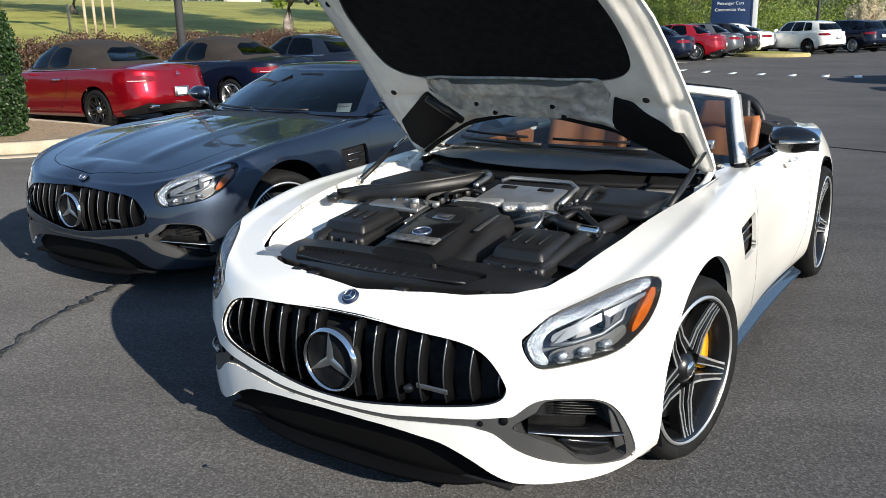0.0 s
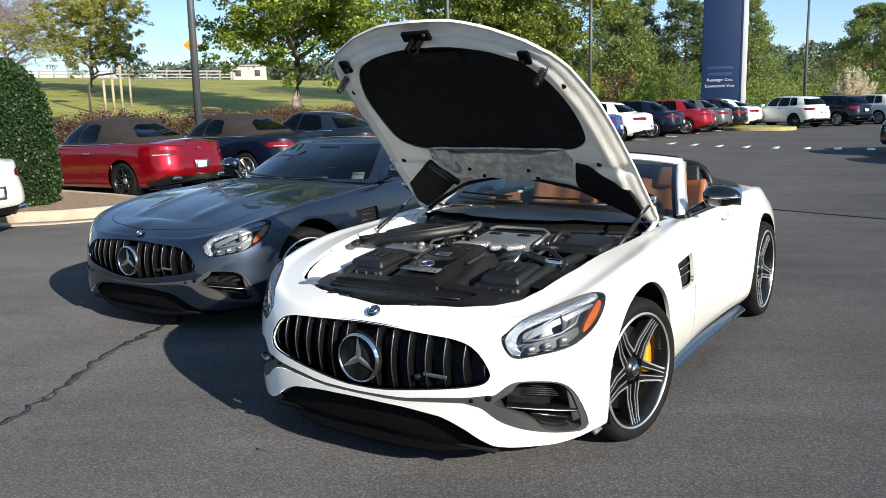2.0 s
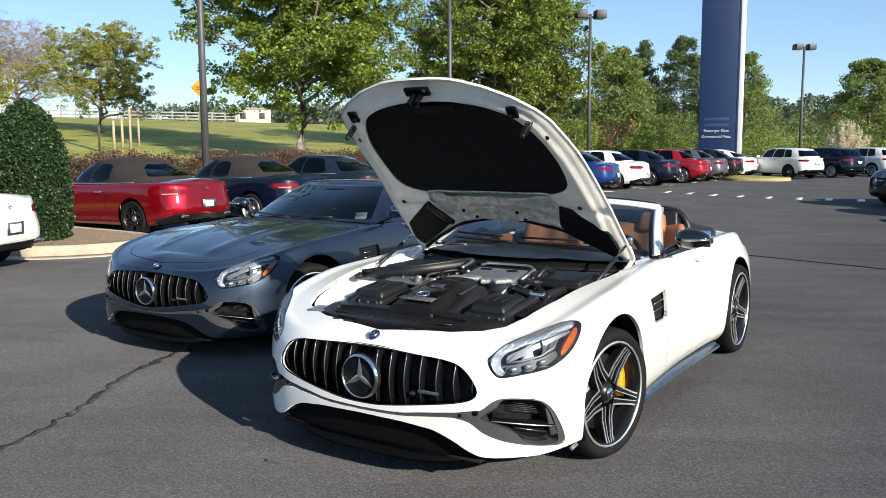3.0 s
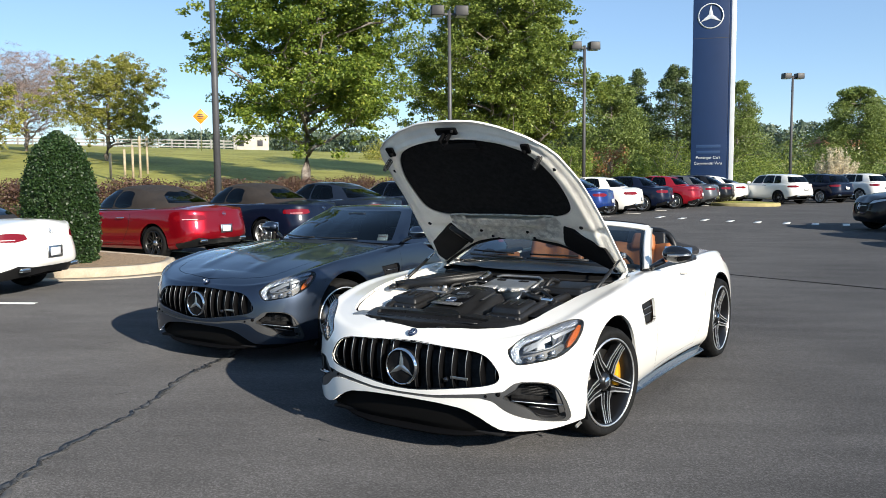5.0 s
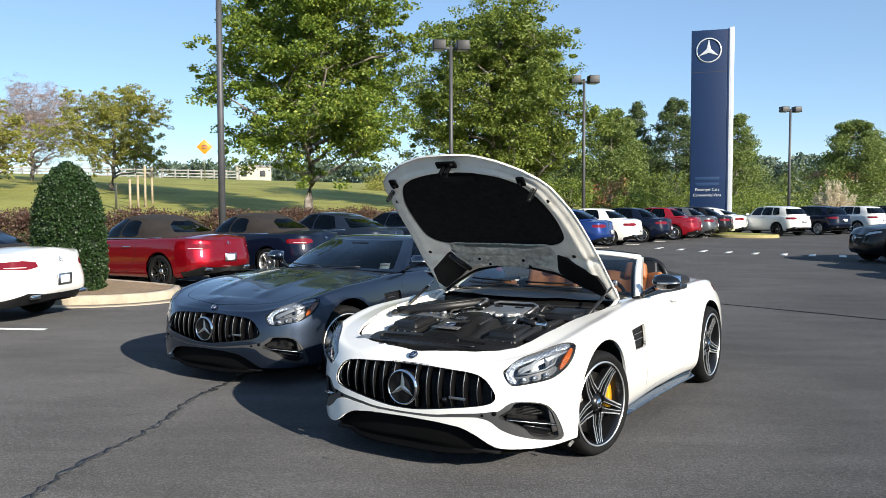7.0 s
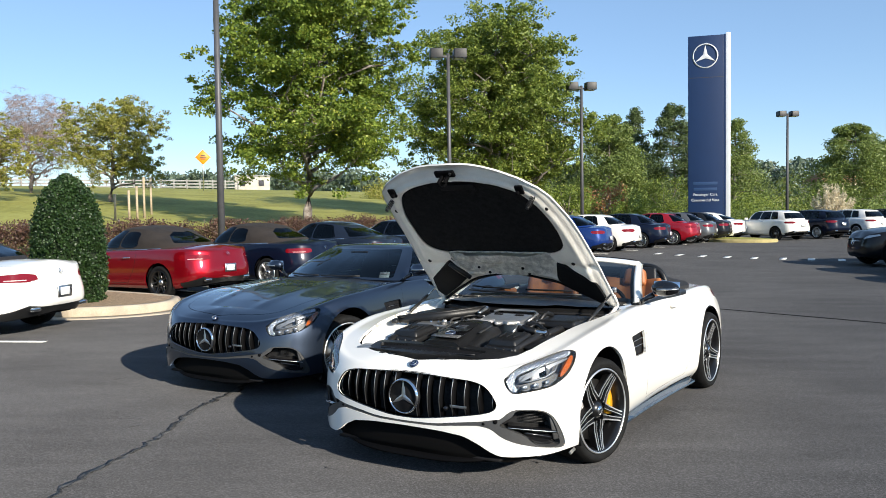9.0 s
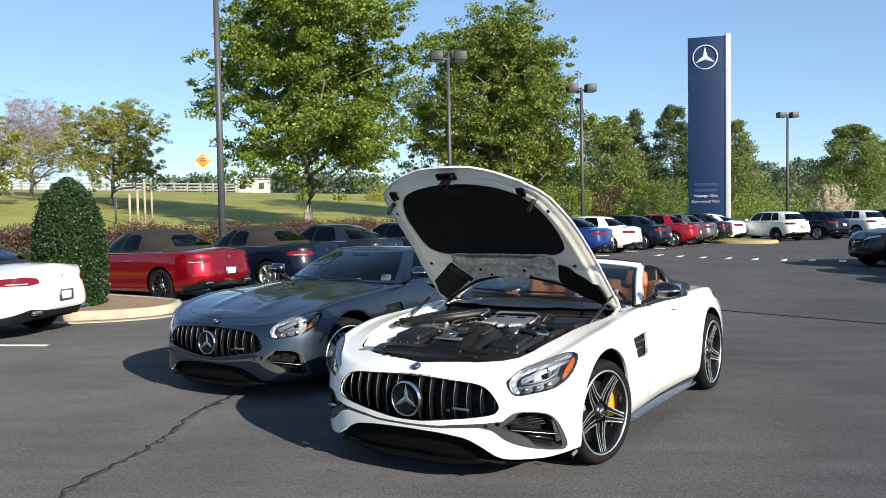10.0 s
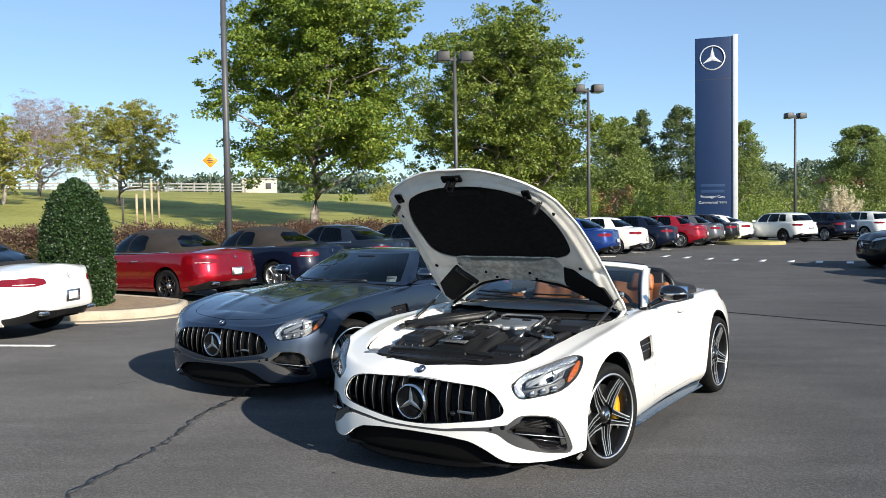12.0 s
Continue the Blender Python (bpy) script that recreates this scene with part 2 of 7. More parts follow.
def graph(points):
    """A smooth height curve through (x, z) points, as a function of x."""
    p = np.array(sorted(points), float)
    x, y = p[:, 0], p[:, 1]
    h, dl = np.diff(x), np.diff(y) / np.diff(x)
    m = np.r_[dl[0], [0 if a * b <= 0 else 2 * a * b / (a + b) for a, b in zip(dl[:-1], dl[1:])], dl[-1]]

    def f(q):
        q = np.clip(q, x[0], x[-1])
        i = np.clip(np.searchsorted(x, q) - 1, 0, len(h) - 1)
        t = (q - x[i]) / h[i]
        return ((1 + 2 * t) * (1 - t) ** 2 * y[i] + t * (1 - t) ** 2 * h[i] * m[i] + t * t * (3 - 2 * t) * y[i + 1] + t * t * (t - 1) * h[i] * m[i + 1])
    return f


def step01(a, b, x):
    t = np.clip((x - a) / (b - a), 0, 1)
    return t * t * (3 - 2 * t)


def poly(points, r=0.0):
    """Signed distance to a polygon with corners rounded by r: negative inside. Takes (n, 2) arrays."""
    p = np.array(points, float)

    def f(q):
        d = np.full(len(q), 1e9)
        s = np.ones(len(q))
        for a, b in zip(p, np.roll(p, 1, 0)):
            e, w = b - a, q - a
            k = np.clip((w @ e) / (e @ e), 0, 1)
            d = np.minimum(d, ((w - k[:, None] * e) ** 2).sum(1))
            c1, c2, c3 = q[:, 1] >= a[1], q[:, 1] < b[1], e[0] * w[:, 1] > e[1] * w[:, 0]
            s = np.where((c1 & c2 & c3) | (~c1 & ~c2 & ~c3), -s, s)
        return s * np.sqrt(d) - r
    return f


def rounded(points, closed=True):
    """Signed distance to the smooth outline through the points."""
    return poly(spline(points, 110, closed))


def shut_line(tree, points, side, parent, half=0.0018):
    """A narrow dark joint along a skin, its line given from the side."""
    line = []
    for (x0, z0), (x1, z1) in zip(points[:-1], points[1:]):
        n = max(int(math.hypot(x1 - x0, z1 - z0) / 0.03), 1)
        for k in range(n):
            f = k / n
            hit = tree.ray_cast(Vector((x0 + (x1 - x0) * f, 1.5 * side, z0 + (z1 - z0) * f)), Vector((0, -side, 0)))[0]
            if hit:
                line.append(hit - Vector((0, 0.001 * side, 0)))
    return part("shut_line", tube(line, half, 6), M_DARK, parent)


def sheet(grid, mirror=True):
    """A skin from an (n, m, 3) grid of points, for the left side or for both; it remembers each point's share of the way along and up."""
    n, m = grid.shape[:2]
    bm = bmesh.new()
    lt, lv = bm.verts.layers.float.new("t"), bm.verts.layers.float.new("v")
    for side in ((1, -1) if mirror else (1,)):
        vs = [[None] * m for _ in range(n)]
        for i in range(n):
            for j in range(m):
                x, y, z = grid[i, j]
                vs[i][j] = v = bm.verts.new((x, y * side, z))
                v[lt], v[lv] = i / (n - 1), j / (m - 1)
        for i in range(n - 1):
            for j in range(m - 1):
                q = (vs[i][j], vs[i][j + 1], vs[i + 1][j + 1], vs[i + 1][j])
                bm.faces.new(q if side > 0 else q[::-1])
    bmesh.ops.remove_doubles(bm, verts=bm.verts, dist=5e-5)
    return bm


def outward(bm, centre):
    """Turns the skin's faces away from centre."""
    bm.normal_update()
    c = Vector(centre)
    if sum((f.calc_center_median() - c).dot(f.normal) * f.calc_area() for f in bm.faces) < 0:
        bmesh.ops.reverse_faces(bm, faces=bm.faces)
    return bm


def facts(bm):
    bm.verts.index_update()
    co = np.array([v.co[:] for v in bm.verts])
    lt, lv = bm.verts.layers.float["t"], bm.verts.layers.float["v"]
    return co, np.array([v[lt] for v in bm.verts]), np.array([v[lv] for v in bm.verts])


def cut(bm, dist):
    """Cuts the skin along the line where dist(co, t, v) is nought, and takes out what lies inside (below nought) as a skin of its own."""
    val = dist(*facts(bm))
    val[np.abs(val) < 2e-4] = 2e-4
    lt, lv = bm.verts.layers.float["t"], bm.verts.layers.float["v"]
    value = {v: val[v.index] for v in bm.verts}
    fresh = []
    for e in [e for e in bm.edges if value[e.verts[0]] * value[e.verts[1]] < 0]:
        a, b = e.verts
        k = value[a] / (value[a] - value[b])
        t, u = a[lt] + (b[lt] - a[lt]) * k, a[lv] + (b[lv] - a[lv]) * k
        _, v = bmesh.utils.edge_split(e, a, k)
        v[lt], v[lv] = t, u
        value[v] = 0.0
        fresh.append(v)
    if fresh:
        bmesh.ops.connect_verts(bm, verts=fresh)
    inside = [f for f in bm.faces if sum(value[v] for v in f.verts) < 0]
    out = bmesh.new()
    ot, ov = out.verts.layers.float.new("t"), out.verts.layers.float.new("v")
    twin = {}
    for f in inside:
        for v in f.verts:
            if v not in twin:
                twin[v] = w = out.verts.new(v.co)
                w[ot], w[ov] = v[lt], v[lv]
        out.faces.new([twin[v] for v in f.verts])
    bmesh.ops.delete(bm, geom=inside, context="FACES")
    return out


def copy_bm(bm):
    return bm.copy()


def pushed(bm, amount):
    """Moves the skin along its own normals."""
    bm.normal_update()
    for v, n in [(v, v.normal.copy()) for v in bm.verts]:
        v.co += n * amount
    return bm


def flange(bm, depth):
    """Turns the open edges of a skin inwards, as a folded panel edge with its own sharp corner."""
    bm.normal_update()
    pairs = {}
    for e in [e for e in bm.edges if e.is_boundary]:
        q = []
        for v in e.verts:
            if v not in pairs:
                pairs[v] = (bm.verts.new(v.co), bm.verts.new(v.co - v.normal * depth))
            q.append(pairs[v])
        bm.faces.new((q[0][0], q[1][0], q[1][1], q[0][1]))
    return bm


def side_cut(f, ymin=0.4, only=0):
    """A cut seen from the side, on both flanks."""
    def g(co, t, v):
        d = f(co[:, [0, 2]])
        y = np.abs(co[:, 1]) if not only else co[:, 1] * only
        return np.where(y > ymin, d, np.maximum(d, ymin - y))
    return g


def front_cut(f, xmin):
    def g(co, t, v):
        d = f(np.stack([np.abs(co[:, 1]), co[:, 2]], 1))
        return np.where(co[:, 0] > xmin, d, np.maximum(d, xmin - co[:, 0]))
    return g


def rear_cut(f, xmax):
    def g(co, t, v):
        d = f(np.stack([np.abs(co[:, 1]), co[:, 2]], 1))
        return np.where(co[:, 0] < xmax, d, np.maximum(d, co[:, 0] - xmax))
    return g


def top_cut(f, vmin=0.55):
    def g(co, t, v):
        d = f(np.stack([co[:, 0], np.abs(co[:, 1])], 1))
        return np.where(v > vmin, d, np.maximum(d, (vmin - v) * 2))
    return g


# ---- car bodies: x ahead, y to the car's left, front axle at the origin ----
def body_skin(spec, n, m):
    """The lower body: an outline in plan, pulled in by a profile from sill to shoulder, then crowned over to the middle line."""
    p = spline(spec["plan"], n)
    zs, zc = graph(spec["shoulder"]), graph(spec["spine"])
    zb = graph(spec["sill"])
    f0, f1, r0, r1 = spec["ends"]
    grid = np.zeros((n, m, 3))
    side, front, rear = (np.array(spec[k]) for k in ("side", "front", "rear"))
    for i, (x, y) in enumerate(p):
        wf, wr = step01(f0, f1, x), step01(r0, r1, x)
        prof = side * (1 - wf - wr) + front * wf + rear * wr
        if "haunch" in spec:
            k = float(graph(spec["haunch"])(x))
            prof = prof + np.array([(0, 0)] * (len(prof) - 2) + [(0.02 * k, 0), (0.07 * k, 0)])
        qx = np.clip(x, spec["inner"][1], spec["inner"][0])
        q = np.array([qx, 0.0])
        d = np.linalg.norm(q - (x, y))
        way = (q - (x, y)) / d
        b, s, c = zb(x), zs(x), zc(qx)
        pts = [(u, b + w * (s - b)) for u, w in prof]
        u0 = prof[-1][0]
        for f in (0.12, 0.3, 0.55, 0.8, 1.0):
            pts.append((u0 + f * (d - u0), s + (c - s) * (1 - (1 - f) ** spec["crown"])))
        for j, (u, z) in enumerate(spline(pts, m)):
            grid[i, j] = (x + way[0] * u, max(y + way[1] * u, 0) if j < m - 1 else 0.0, z)
    grid[0, :, 1] = grid[-1, :, 1] = 0
    return outward(sheet(grid), (spec["middle"], 0, 0.5))


def cabin_skin(spec, n, m):
    """The upper body: a base line at the belt, a roof line, and the crowned roof."""
    b, r = spline(spec["base"], n), spline(spec["roof"], n)
    zb, zr = graph(spec["base_z"]), graph(spec["roof_z"])
    grid = np.zeros((n, m, 3))
    for i in range(n):
        lo, hi = np.array([*b[i], zb(b[i][0])]), np.array([*r[i], zr(r[i][0])])
        mid = (lo + hi) / 2
        k = np.array([mid[0] - (b[0][0] + b[-1][0]) / 2, mid[1] * 1.5, 0])
        mid = mid + k / (np.linalg.norm(k) + 1e-6) * spec["bulge"] + np.array([0, 0, 0.012])
        qx = np.clip(hi[0], spec["ridge"][1], spec["ridge"][0])
        top = np.array([qx, 0, zr(qx) + spec["arch"]])
        pts = [lo, mid, hi]
        for f in (0.2, 0.5, 1.0):
            pts.append(np.array([hi[0] + (top[0] - hi[0]) * f, hi[1] * (1 - f), hi[2] + (top[2] - hi[2]) * (1 - (1 - f) ** 2.2)]))
        low = spline(pts[:3], int(m * 0.55) + 1)
        up = spline(pts[2:], m - len(low) + 1)
        grid[i] = np.vstack([low, up[1:]])
    grid[0, :, 1] = grid[-1, :, 1] = 0
    return outward(sheet(grid), ((b[0][0] + b[-1][0]) / 2, 0, 0.7))


def wheel(r, width, rim_r, hub_at, side, parent, style, caliper=None, detail=56, steer=0.0):
    """A wheel under its car; side 1 shows its face to the car's left."""
    at = Matrix.Translation(hub_at) @ Matrix.Rotation(radians(steer), 4, "Z") @ (Matrix() if side > 0 else Matrix.Rotation(math.pi, 4, "Z"))
    w = width / 2
    k = r - rim_r
    tyre = lathe([(rim_r - 0.004, w - 0.025), (rim_r + 0.006, w - 0.008), (rim_r + 0.3 * k, w + 0.004), (rim_r + 0.65 * k, w + 0.004), (r - 0.016, w - 0.008),
                  (r - 0.004, w - 0.026), (r, w - 0.06), (r + 0.001, 0), (r, -w + 0.06), (r - 0.014, -w + 0.01), (rim_r + 0.5 * k, -w), (rim_r, -w + 0.02)], detail)
    hub = part("wheel", moved(tyre, at), M_TYRE, parent, "black rubber tyre on its rim")
    rim = lathe([(rim_r + 0.004, w - 0.01), (rim_r - 0.006, w - 0.002), (rim_r - 0.014, w - 0.006), (rim_r - 0.018, w - 0.03), (rim_r - 0.03, w - 0.05), (rim_r - 0.035, -w + 0.03)], detail)
    lip = lathe([(rim_r + 0.003, w - 0.004), (rim_r - 0.002, w + 0.003), (rim_r - 0.008, w + 0.001), (rim_r - 0.010, w - 0.01)], detail)
    part("rim", moved(rim, at), M_RIM if style != "silver" else M_SATIN, hub, "black rim barrel")
    part("rim_edge", moved(lip, at), M_POLISH if style != "dark" else M_RIM, hub, "machined bright rim edge")
    disc = lathe([(0.02, w - 0.09), (rim_r * 0.72, w - 0.09), (rim_r * 0.72, w - 0.115), (0.02, w - 0.115)], 40)
    part("brake_disc", moved(disc, at), M_DISC, hub)
    back = lathe([(0.0, -w + 0.06), (rim_r - 0.02, -w + 0.06)], 24)
    part("backing_plate", moved(back, at), M_DARK, hub)
    if caliper:
        c = []
        for a in np.linspace(-0.55, 0.55, 9):
            c.append((rim_r * 0.66 * math.cos(a), rim_r * 0.66 * math.sin(a)))
        o = [(x * 1.22, z * 1.22) for x, z in c] + [(x * 0.86, z * 0.86) for x, z in c[::-1]]
        part("caliper", moved(prism(o, 0.06, Matrix.Translation((0, w - 0.125, 0)) @ Matrix.Rotation(radians(-168 if hub_at[0] > -1 else -12) * side, 4, "Y"), 0.006), at), caliper, hub, "bright brake caliper behind the spokes")
    rr = rim_r - 0.008
    face = w - 0.012
    if style in ("twin", "silver", "dark"):
        count = 7 if style == "dark" else 5
        for i in range(count):
            turn = Matrix.Rotation(i * math.tau / count + 0.3, 4, "Y")
            for sg in (-1, 1):
                a1 = 0.075 * sg
                # a spoke runs from the hub out to the rim's edge, its face tilted in
                hub_p = Vector((0.078 * math.cos(sg * 0.50), face - 0.026, 0.078 * math.sin(sg * 0.50)))
                rim_p = Vector((rr * math.cos(a1), face - 0.002, rr * math.sin(a1)))
                along = (rim_p - hub_p)
                across = along.cross(Vector((0, 1, 0))).normalized()
                bm = bmesh.new()
                rings = []
                for f, hw, dep in ((0, 0.018, 0.05), (0.35, 0.015, 0.045), (0.8, 0.0125, 0.05), (1, 0.014, 0.055)):
                    c = hub_p + along * f + Vector((0, -0.012 * math.sin(f * math.pi), 0))
                    rings.append([bm.verts.new(c + across * q + Vector((0, h, 0))) for q, h in ((-hw, -dep), (-hw, -0.006), (-hw + 0.004, 0), (hw - 0.004, 0), (hw, -0.006), (hw, -dep))])
                for a, b in zip(rings[:-1], rings[1:]):
                    for q in range(6):
                        bm.faces.new((a[q], a[(q + 1) % 6], b[(q + 1) % 6], b[q]))
                bm.faces.new(rings[0])
                bm.faces.new(rings[-1][::-1])
                bmesh.ops.recalc_face_normals(bm, faces=bm.faces)
                sp = part("spoke", moved(bm, at @ turn), M_RIM if style != "silver" else M_SATIN, hub, "", smooth=False)
                if style == "twin":
                    # the polished edge along the outer flank of each spoke
                    for flank, wide in ((-sg, 0.0045), (sg, 0.0080)):
                        ed = bmesh.new()
                        rows = []
                        for f, hw in ((0, 0.018), (0.35, 0.015), (0.8, 0.0125), (1, 0.014)):
                            c = hub_p + along * f + Vector((0, -0.012 * math.sin(f * math.pi) + 0.0015, 0))
                            rows.append((ed.verts.new(c + across * flank * (hw + 0.0005)), ed.verts.new(c + across * flank * (hw - wide))))
                        for a, b in zip(rows[:-1], rows[1:]):
                            ed.faces.new((a[0], a[1], b[1], b[0]))
                        r = bmesh.ops.extrude_face_region(ed, geom=ed.faces[:])
                        for v in r["geom"]:
                            if isinstance(v, bmesh.types.BMVert):
                                v.co.y += 0.002
                        bmesh.ops.recalc_face_normals(ed, faces=ed.faces)
                        part("polished_edge", moved(ed, at @ turn), M_POLISH, hub, "polished spoke edge", smooth=False)
    cap = lathe([(0.0, face - 0.012), (0.034, face - 0.013), (0.042, face - 0.02), (0.062, face - 0.034), (0.066, face - 0.08)], 24)
    part("hub_cap", moved(cap, at), M_RIM if style == "twin" else M_SATIN, hub, "hub cap")
    boss = lathe([(0.0, face - 0.006), (0.024, face - 0.007), (0.03, face - 0.014)], 20)
    part("hub_boss", moved(boss, at), M_CHROME, hub, "bright hub centre")
    return hub


def arch_liner(x, z, r, y, parent):
    """The dark half-round wheel house behind an arch."""
    bm = bmesh.new()
    rows = []
    for a in np.linspace(radians(-25), radians(205), 22):
        rows.append([bm.verts.new((x + r * math.cos(a), yy, z + r * math.sin(a))) for yy in (y, y * 0.55)])
    for a, b in zip(rows[:-1], rows[1:]):
        bm.faces.new((a[0], a[1], b[1], b[0]))
    bm.faces.new([q[1] for q in rows])
    return part("wheel_house", bm, M_DARK, parent, "dark wheel house lining")


# ---- the two sports cars ----
GT = dict(
    plan=[(0.935, 0), (0.93, 0.18), (0.908, 0.38), (0.86, 0.58), (0.765, 0.745), (0.605, 0.885), (0.35, 0.958), (0, 0.985), (-0.4, 0.962), (-0.85, 0.935),
          (-1.4, 0.918), (-1.9, 0.932), (-2.3, 0.958), (-2.65, 0.966), (-3.0, 0.938), (-3.3, 0.86), (-3.5, 0.70), (-3.58, 0.42), (-3.61, 0)],
    shoulder=[(0.935, 0.665), (0.85, 0.675), (0.7, 0.712), (0.5, 0.768), (0.3, 0.812), (0, 0.855), (-0.4, 0.878), (-0.85, 0.905), (-1.4, 0.905), (-2.0, 0.895),
              (-2.6, 0.905), (-3.0, 0.89), (-3.4, 0.85), (-3.61, 0.83)],
    spine=[(0.62, 0.775), (0.4, 0.835), (0.1, 0.89), (-0.3, 0.935), (-0.8, 0.965), (-1.5, 0.97), (-2.2, 0.985), (-2.8, 0.985), (-3.2, 0.95), (-3.4, 0.91)],
    haunch=[(-3.61, 0.6), (-3.0, 1.0), (-2.5, 1.0), (-1.9, 0.35), (-1.4, 0.0), (1.0, 0.0)],
    sill=[(0.935, 0.115), (0.4, 0.12), (0, 0.14), (-2.6, 0.15), (-3.3, 0.2), (-3.61, 0.26)],
    side=[(0.10, 0), (0.03, 0.12), (0.003, 0.30), (0.0, 0.50), (0.008, 0.76), (0.05, 1.0)],
    front=[(0.05, 0), (0.012, 0.12), (0.0, 0.38), (0.012, 0.62), (0.038, 0.84), (0.10, 1.0)],
    rear=[(0.16, 0), (0.06, 0.12), (0.02, 0.3), (0.0, 0.5), (0.02, 0.86), (0.09, 1.0)],
    ends=(0.45, 0.82, -3.1, -3.55), inner=(0.60, -3.36), crown=1.7, middle=-1.3)
GRILLE = [(-0.1, 0.384), (0.1, 0.386), (0.34, 0.417), (0.5, 0.442), (0.57, 0.46), (0.598, 0.482), (0.6, 0.515), (0.565, 0.572), (0.515, 0.613), (0.44, 0.634), (0.3, 0.643), (0.1, 0.65), (-0.1, 0.65)]
STRIP = [(-0.1, 0.348), (0.2, 0.352), (0.337, 0.364), (0.5, 0.376), (0.57, 0.366), (0.63, 0.34), (0.63, 0.415), (0.5, 0.402), (0.338, 0.384), (0.2, 0.368), (-0.1, 0.362)]
SURROUND = [(-0.072, 0.401), (0.019, 0.416), (0.079, 0.458), (0.122, 0.474), (0.199, 0.474), (0.29, 0.462), (0.351, 0.425), (0.40, 0.35), (0.436, 0.255), (0.418, 0.222), (0.349, 0.232), (0.216, 0.254), (0.113, 0.28),
            (0.036, 0.313), (-0.029, 0.36), (-0.099, 0.378)]
INTAKE = [(0.030, 0.384), (0.068, 0.414), (0.108, 0.438), (0.128, 0.466), (0.20, 0.468), (0.288, 0.456), (0.338, 0.425), (0.368, 0.37), (0.392, 0.295), (0.395, 0.244), (0.31, 0.246), (0.235, 0.272), (0.185, 0.316), (0.08, 0.364)]
MOUTH = [(-0.1, 0.336), (0.2, 0.33), (0.335, 0.318), (0.41, 0.306), (0.5, 0.267), (0.576, 0.22), (0.64, 0.197), (0.8, 0.194), (0.97, 0.19), (0.97, 0.05), (-0.1, 0.05)]
HOOD = [(0.765, -0.1), (0.765, 0.0), (0.75, 0.2), (0.71, 0.38), (0.65, 0.525), (0.58, 0.61), (0.47, 0.657), (0.2, 0.71), (-0.3, 0.755), (-0.72, 0.775), (-0.80, 0.745),
        (-0.66, 0.55), (-0.52, 0.3), (-0.47, 0.1), (-0.46, 0), (-0.46, -0.1)]
COWL = [(-0.44, -0.1), (-0.45, 0.1), (-0.50, 0.3), (-0.64, 0.55), (-0.80, 0.735), (-0.97, 0.75), (-1.0, 0.72), (-0.93, 0.3), (-0.91, -0.1)]
VENT = [(-0.55, 0.742), (-0.845, 0.752), (-0.857, 0.72), (-0.862, 0.61), (-0.847, 0.594), (-0.62, 0.602)]
LAMP = [(-0.026, 0.643), (-0.01, 0.665), (0.044, 0.71), (0.141, 0.752), (0.286, 0.79), (0.396, 0.808), (0.443, 0.80), (0.458, 0.777), (0.436, 0.732), (0.38, 0.678), (0.309, 0.636), (0.223, 0.603), (0.097, 0.582), (0.016, 0.571),
        (-0.01, 0.58), (-0.025, 0.61)]
STRIP_LINE, SURROUND_LINE = rounded(STRIP, False), rounded(SURROUND)
LAMP_TOP = ((-0.05, -0.01, 0.044, 0.141, 0.286, 0.396, 0.443, 0.5), (-0.03, -0.008, 0.0, 0.008, 0.0225, 0.046, 0.054, 0.06))
FLANK = Vector((-0.889, 0.458))
LAMP_AT = Vector((0.767, 0.654))


def lamp_cut(grow=0.0):
    f = rounded(LAMP)

    def g(co, t, v):
        u = (co[:, 0] - LAMP_AT.x) * FLANK.x + (np.abs(co[:, 1]) - LAMP_AT.y) * FLANK.y
        d = f(np.stack([u, co[:, 2]], 1)) - grow
        out = (co[:, 0] - LAMP_AT.x) * 0.458 + (np.abs(co[:, 1]) - LAMP_AT.y) * 0.889
        return np.maximum(d, np.interp(u, *LAMP_TOP) - out - grow)
    return g


def corner_cut(f):
    """A cut seen square on to the bumper's corner."""
    def g(co, t, v):
        q = -0.574 * co[:, 0] + 0.819 * np.abs(co[:, 1])
        out = 0.819 * co[:, 0] + 0.574 * np.abs(co[:, 1])
        return np.maximum(f(np.stack([q, co[:, 2]], 1)), 0.6 - out)
    return g


def trim_cut(co, t, v):
    """The grey trim: a strip below the grille that widens round both corner intakes."""
    d1 = front_cut(STRIP_LINE, 0.55)(co, t, v)
    return np.minimum(d1, corner_cut(SURROUND_LINE)(co, t, v))


def split_sides(bm):
    """Left and right halves of a skin."""
    right = cut(bm, lambda co, t, v: co[:, 1] + 0.0003)
    return bm, right


def star(radius, thick, m):
    """A ring with three slim tapering blades."""
    ring = moved(lathe([(radius, 0), (radius - 0.006 * radius / 0.1, thick), (radius * 0.915, thick), (radius * 0.90, 0)], 40), m)
    blades = bmesh.new()
    for k in range(3):
        a = math.pi / 2 + k * math.tau / 3
        tip = blades.verts.new((radius * 0.9 * math.cos(a), thick * 0.4, radius * 0.9 * math.sin(a)))
        l = blades.verts.new((radius * 0.2 * math.cos(a + math.pi / 3), 0, radius * 0.2 * math.sin(a + math.pi / 3)))
        r = blades.verts.new((radius * 0.2 * math.cos(a - math.pi / 3), 0, radius * 0.2 * math.sin(a - math.pi / 3)))
        top = blades.verts.new((0, thick, 0))
        for q in ((tip, l, top), (top, r, tip)):
            blades.faces.new(q)
    bmesh.ops.recalc_face_normals(blades, faces=blades.faces)
    return ring, moved(blades, m)


from mathutils.bvhtree import BVHTree

FRONT_FACE = Matrix.Rotation(-math.pi / 2, 4, "Z")  # what looks along y now looks along x


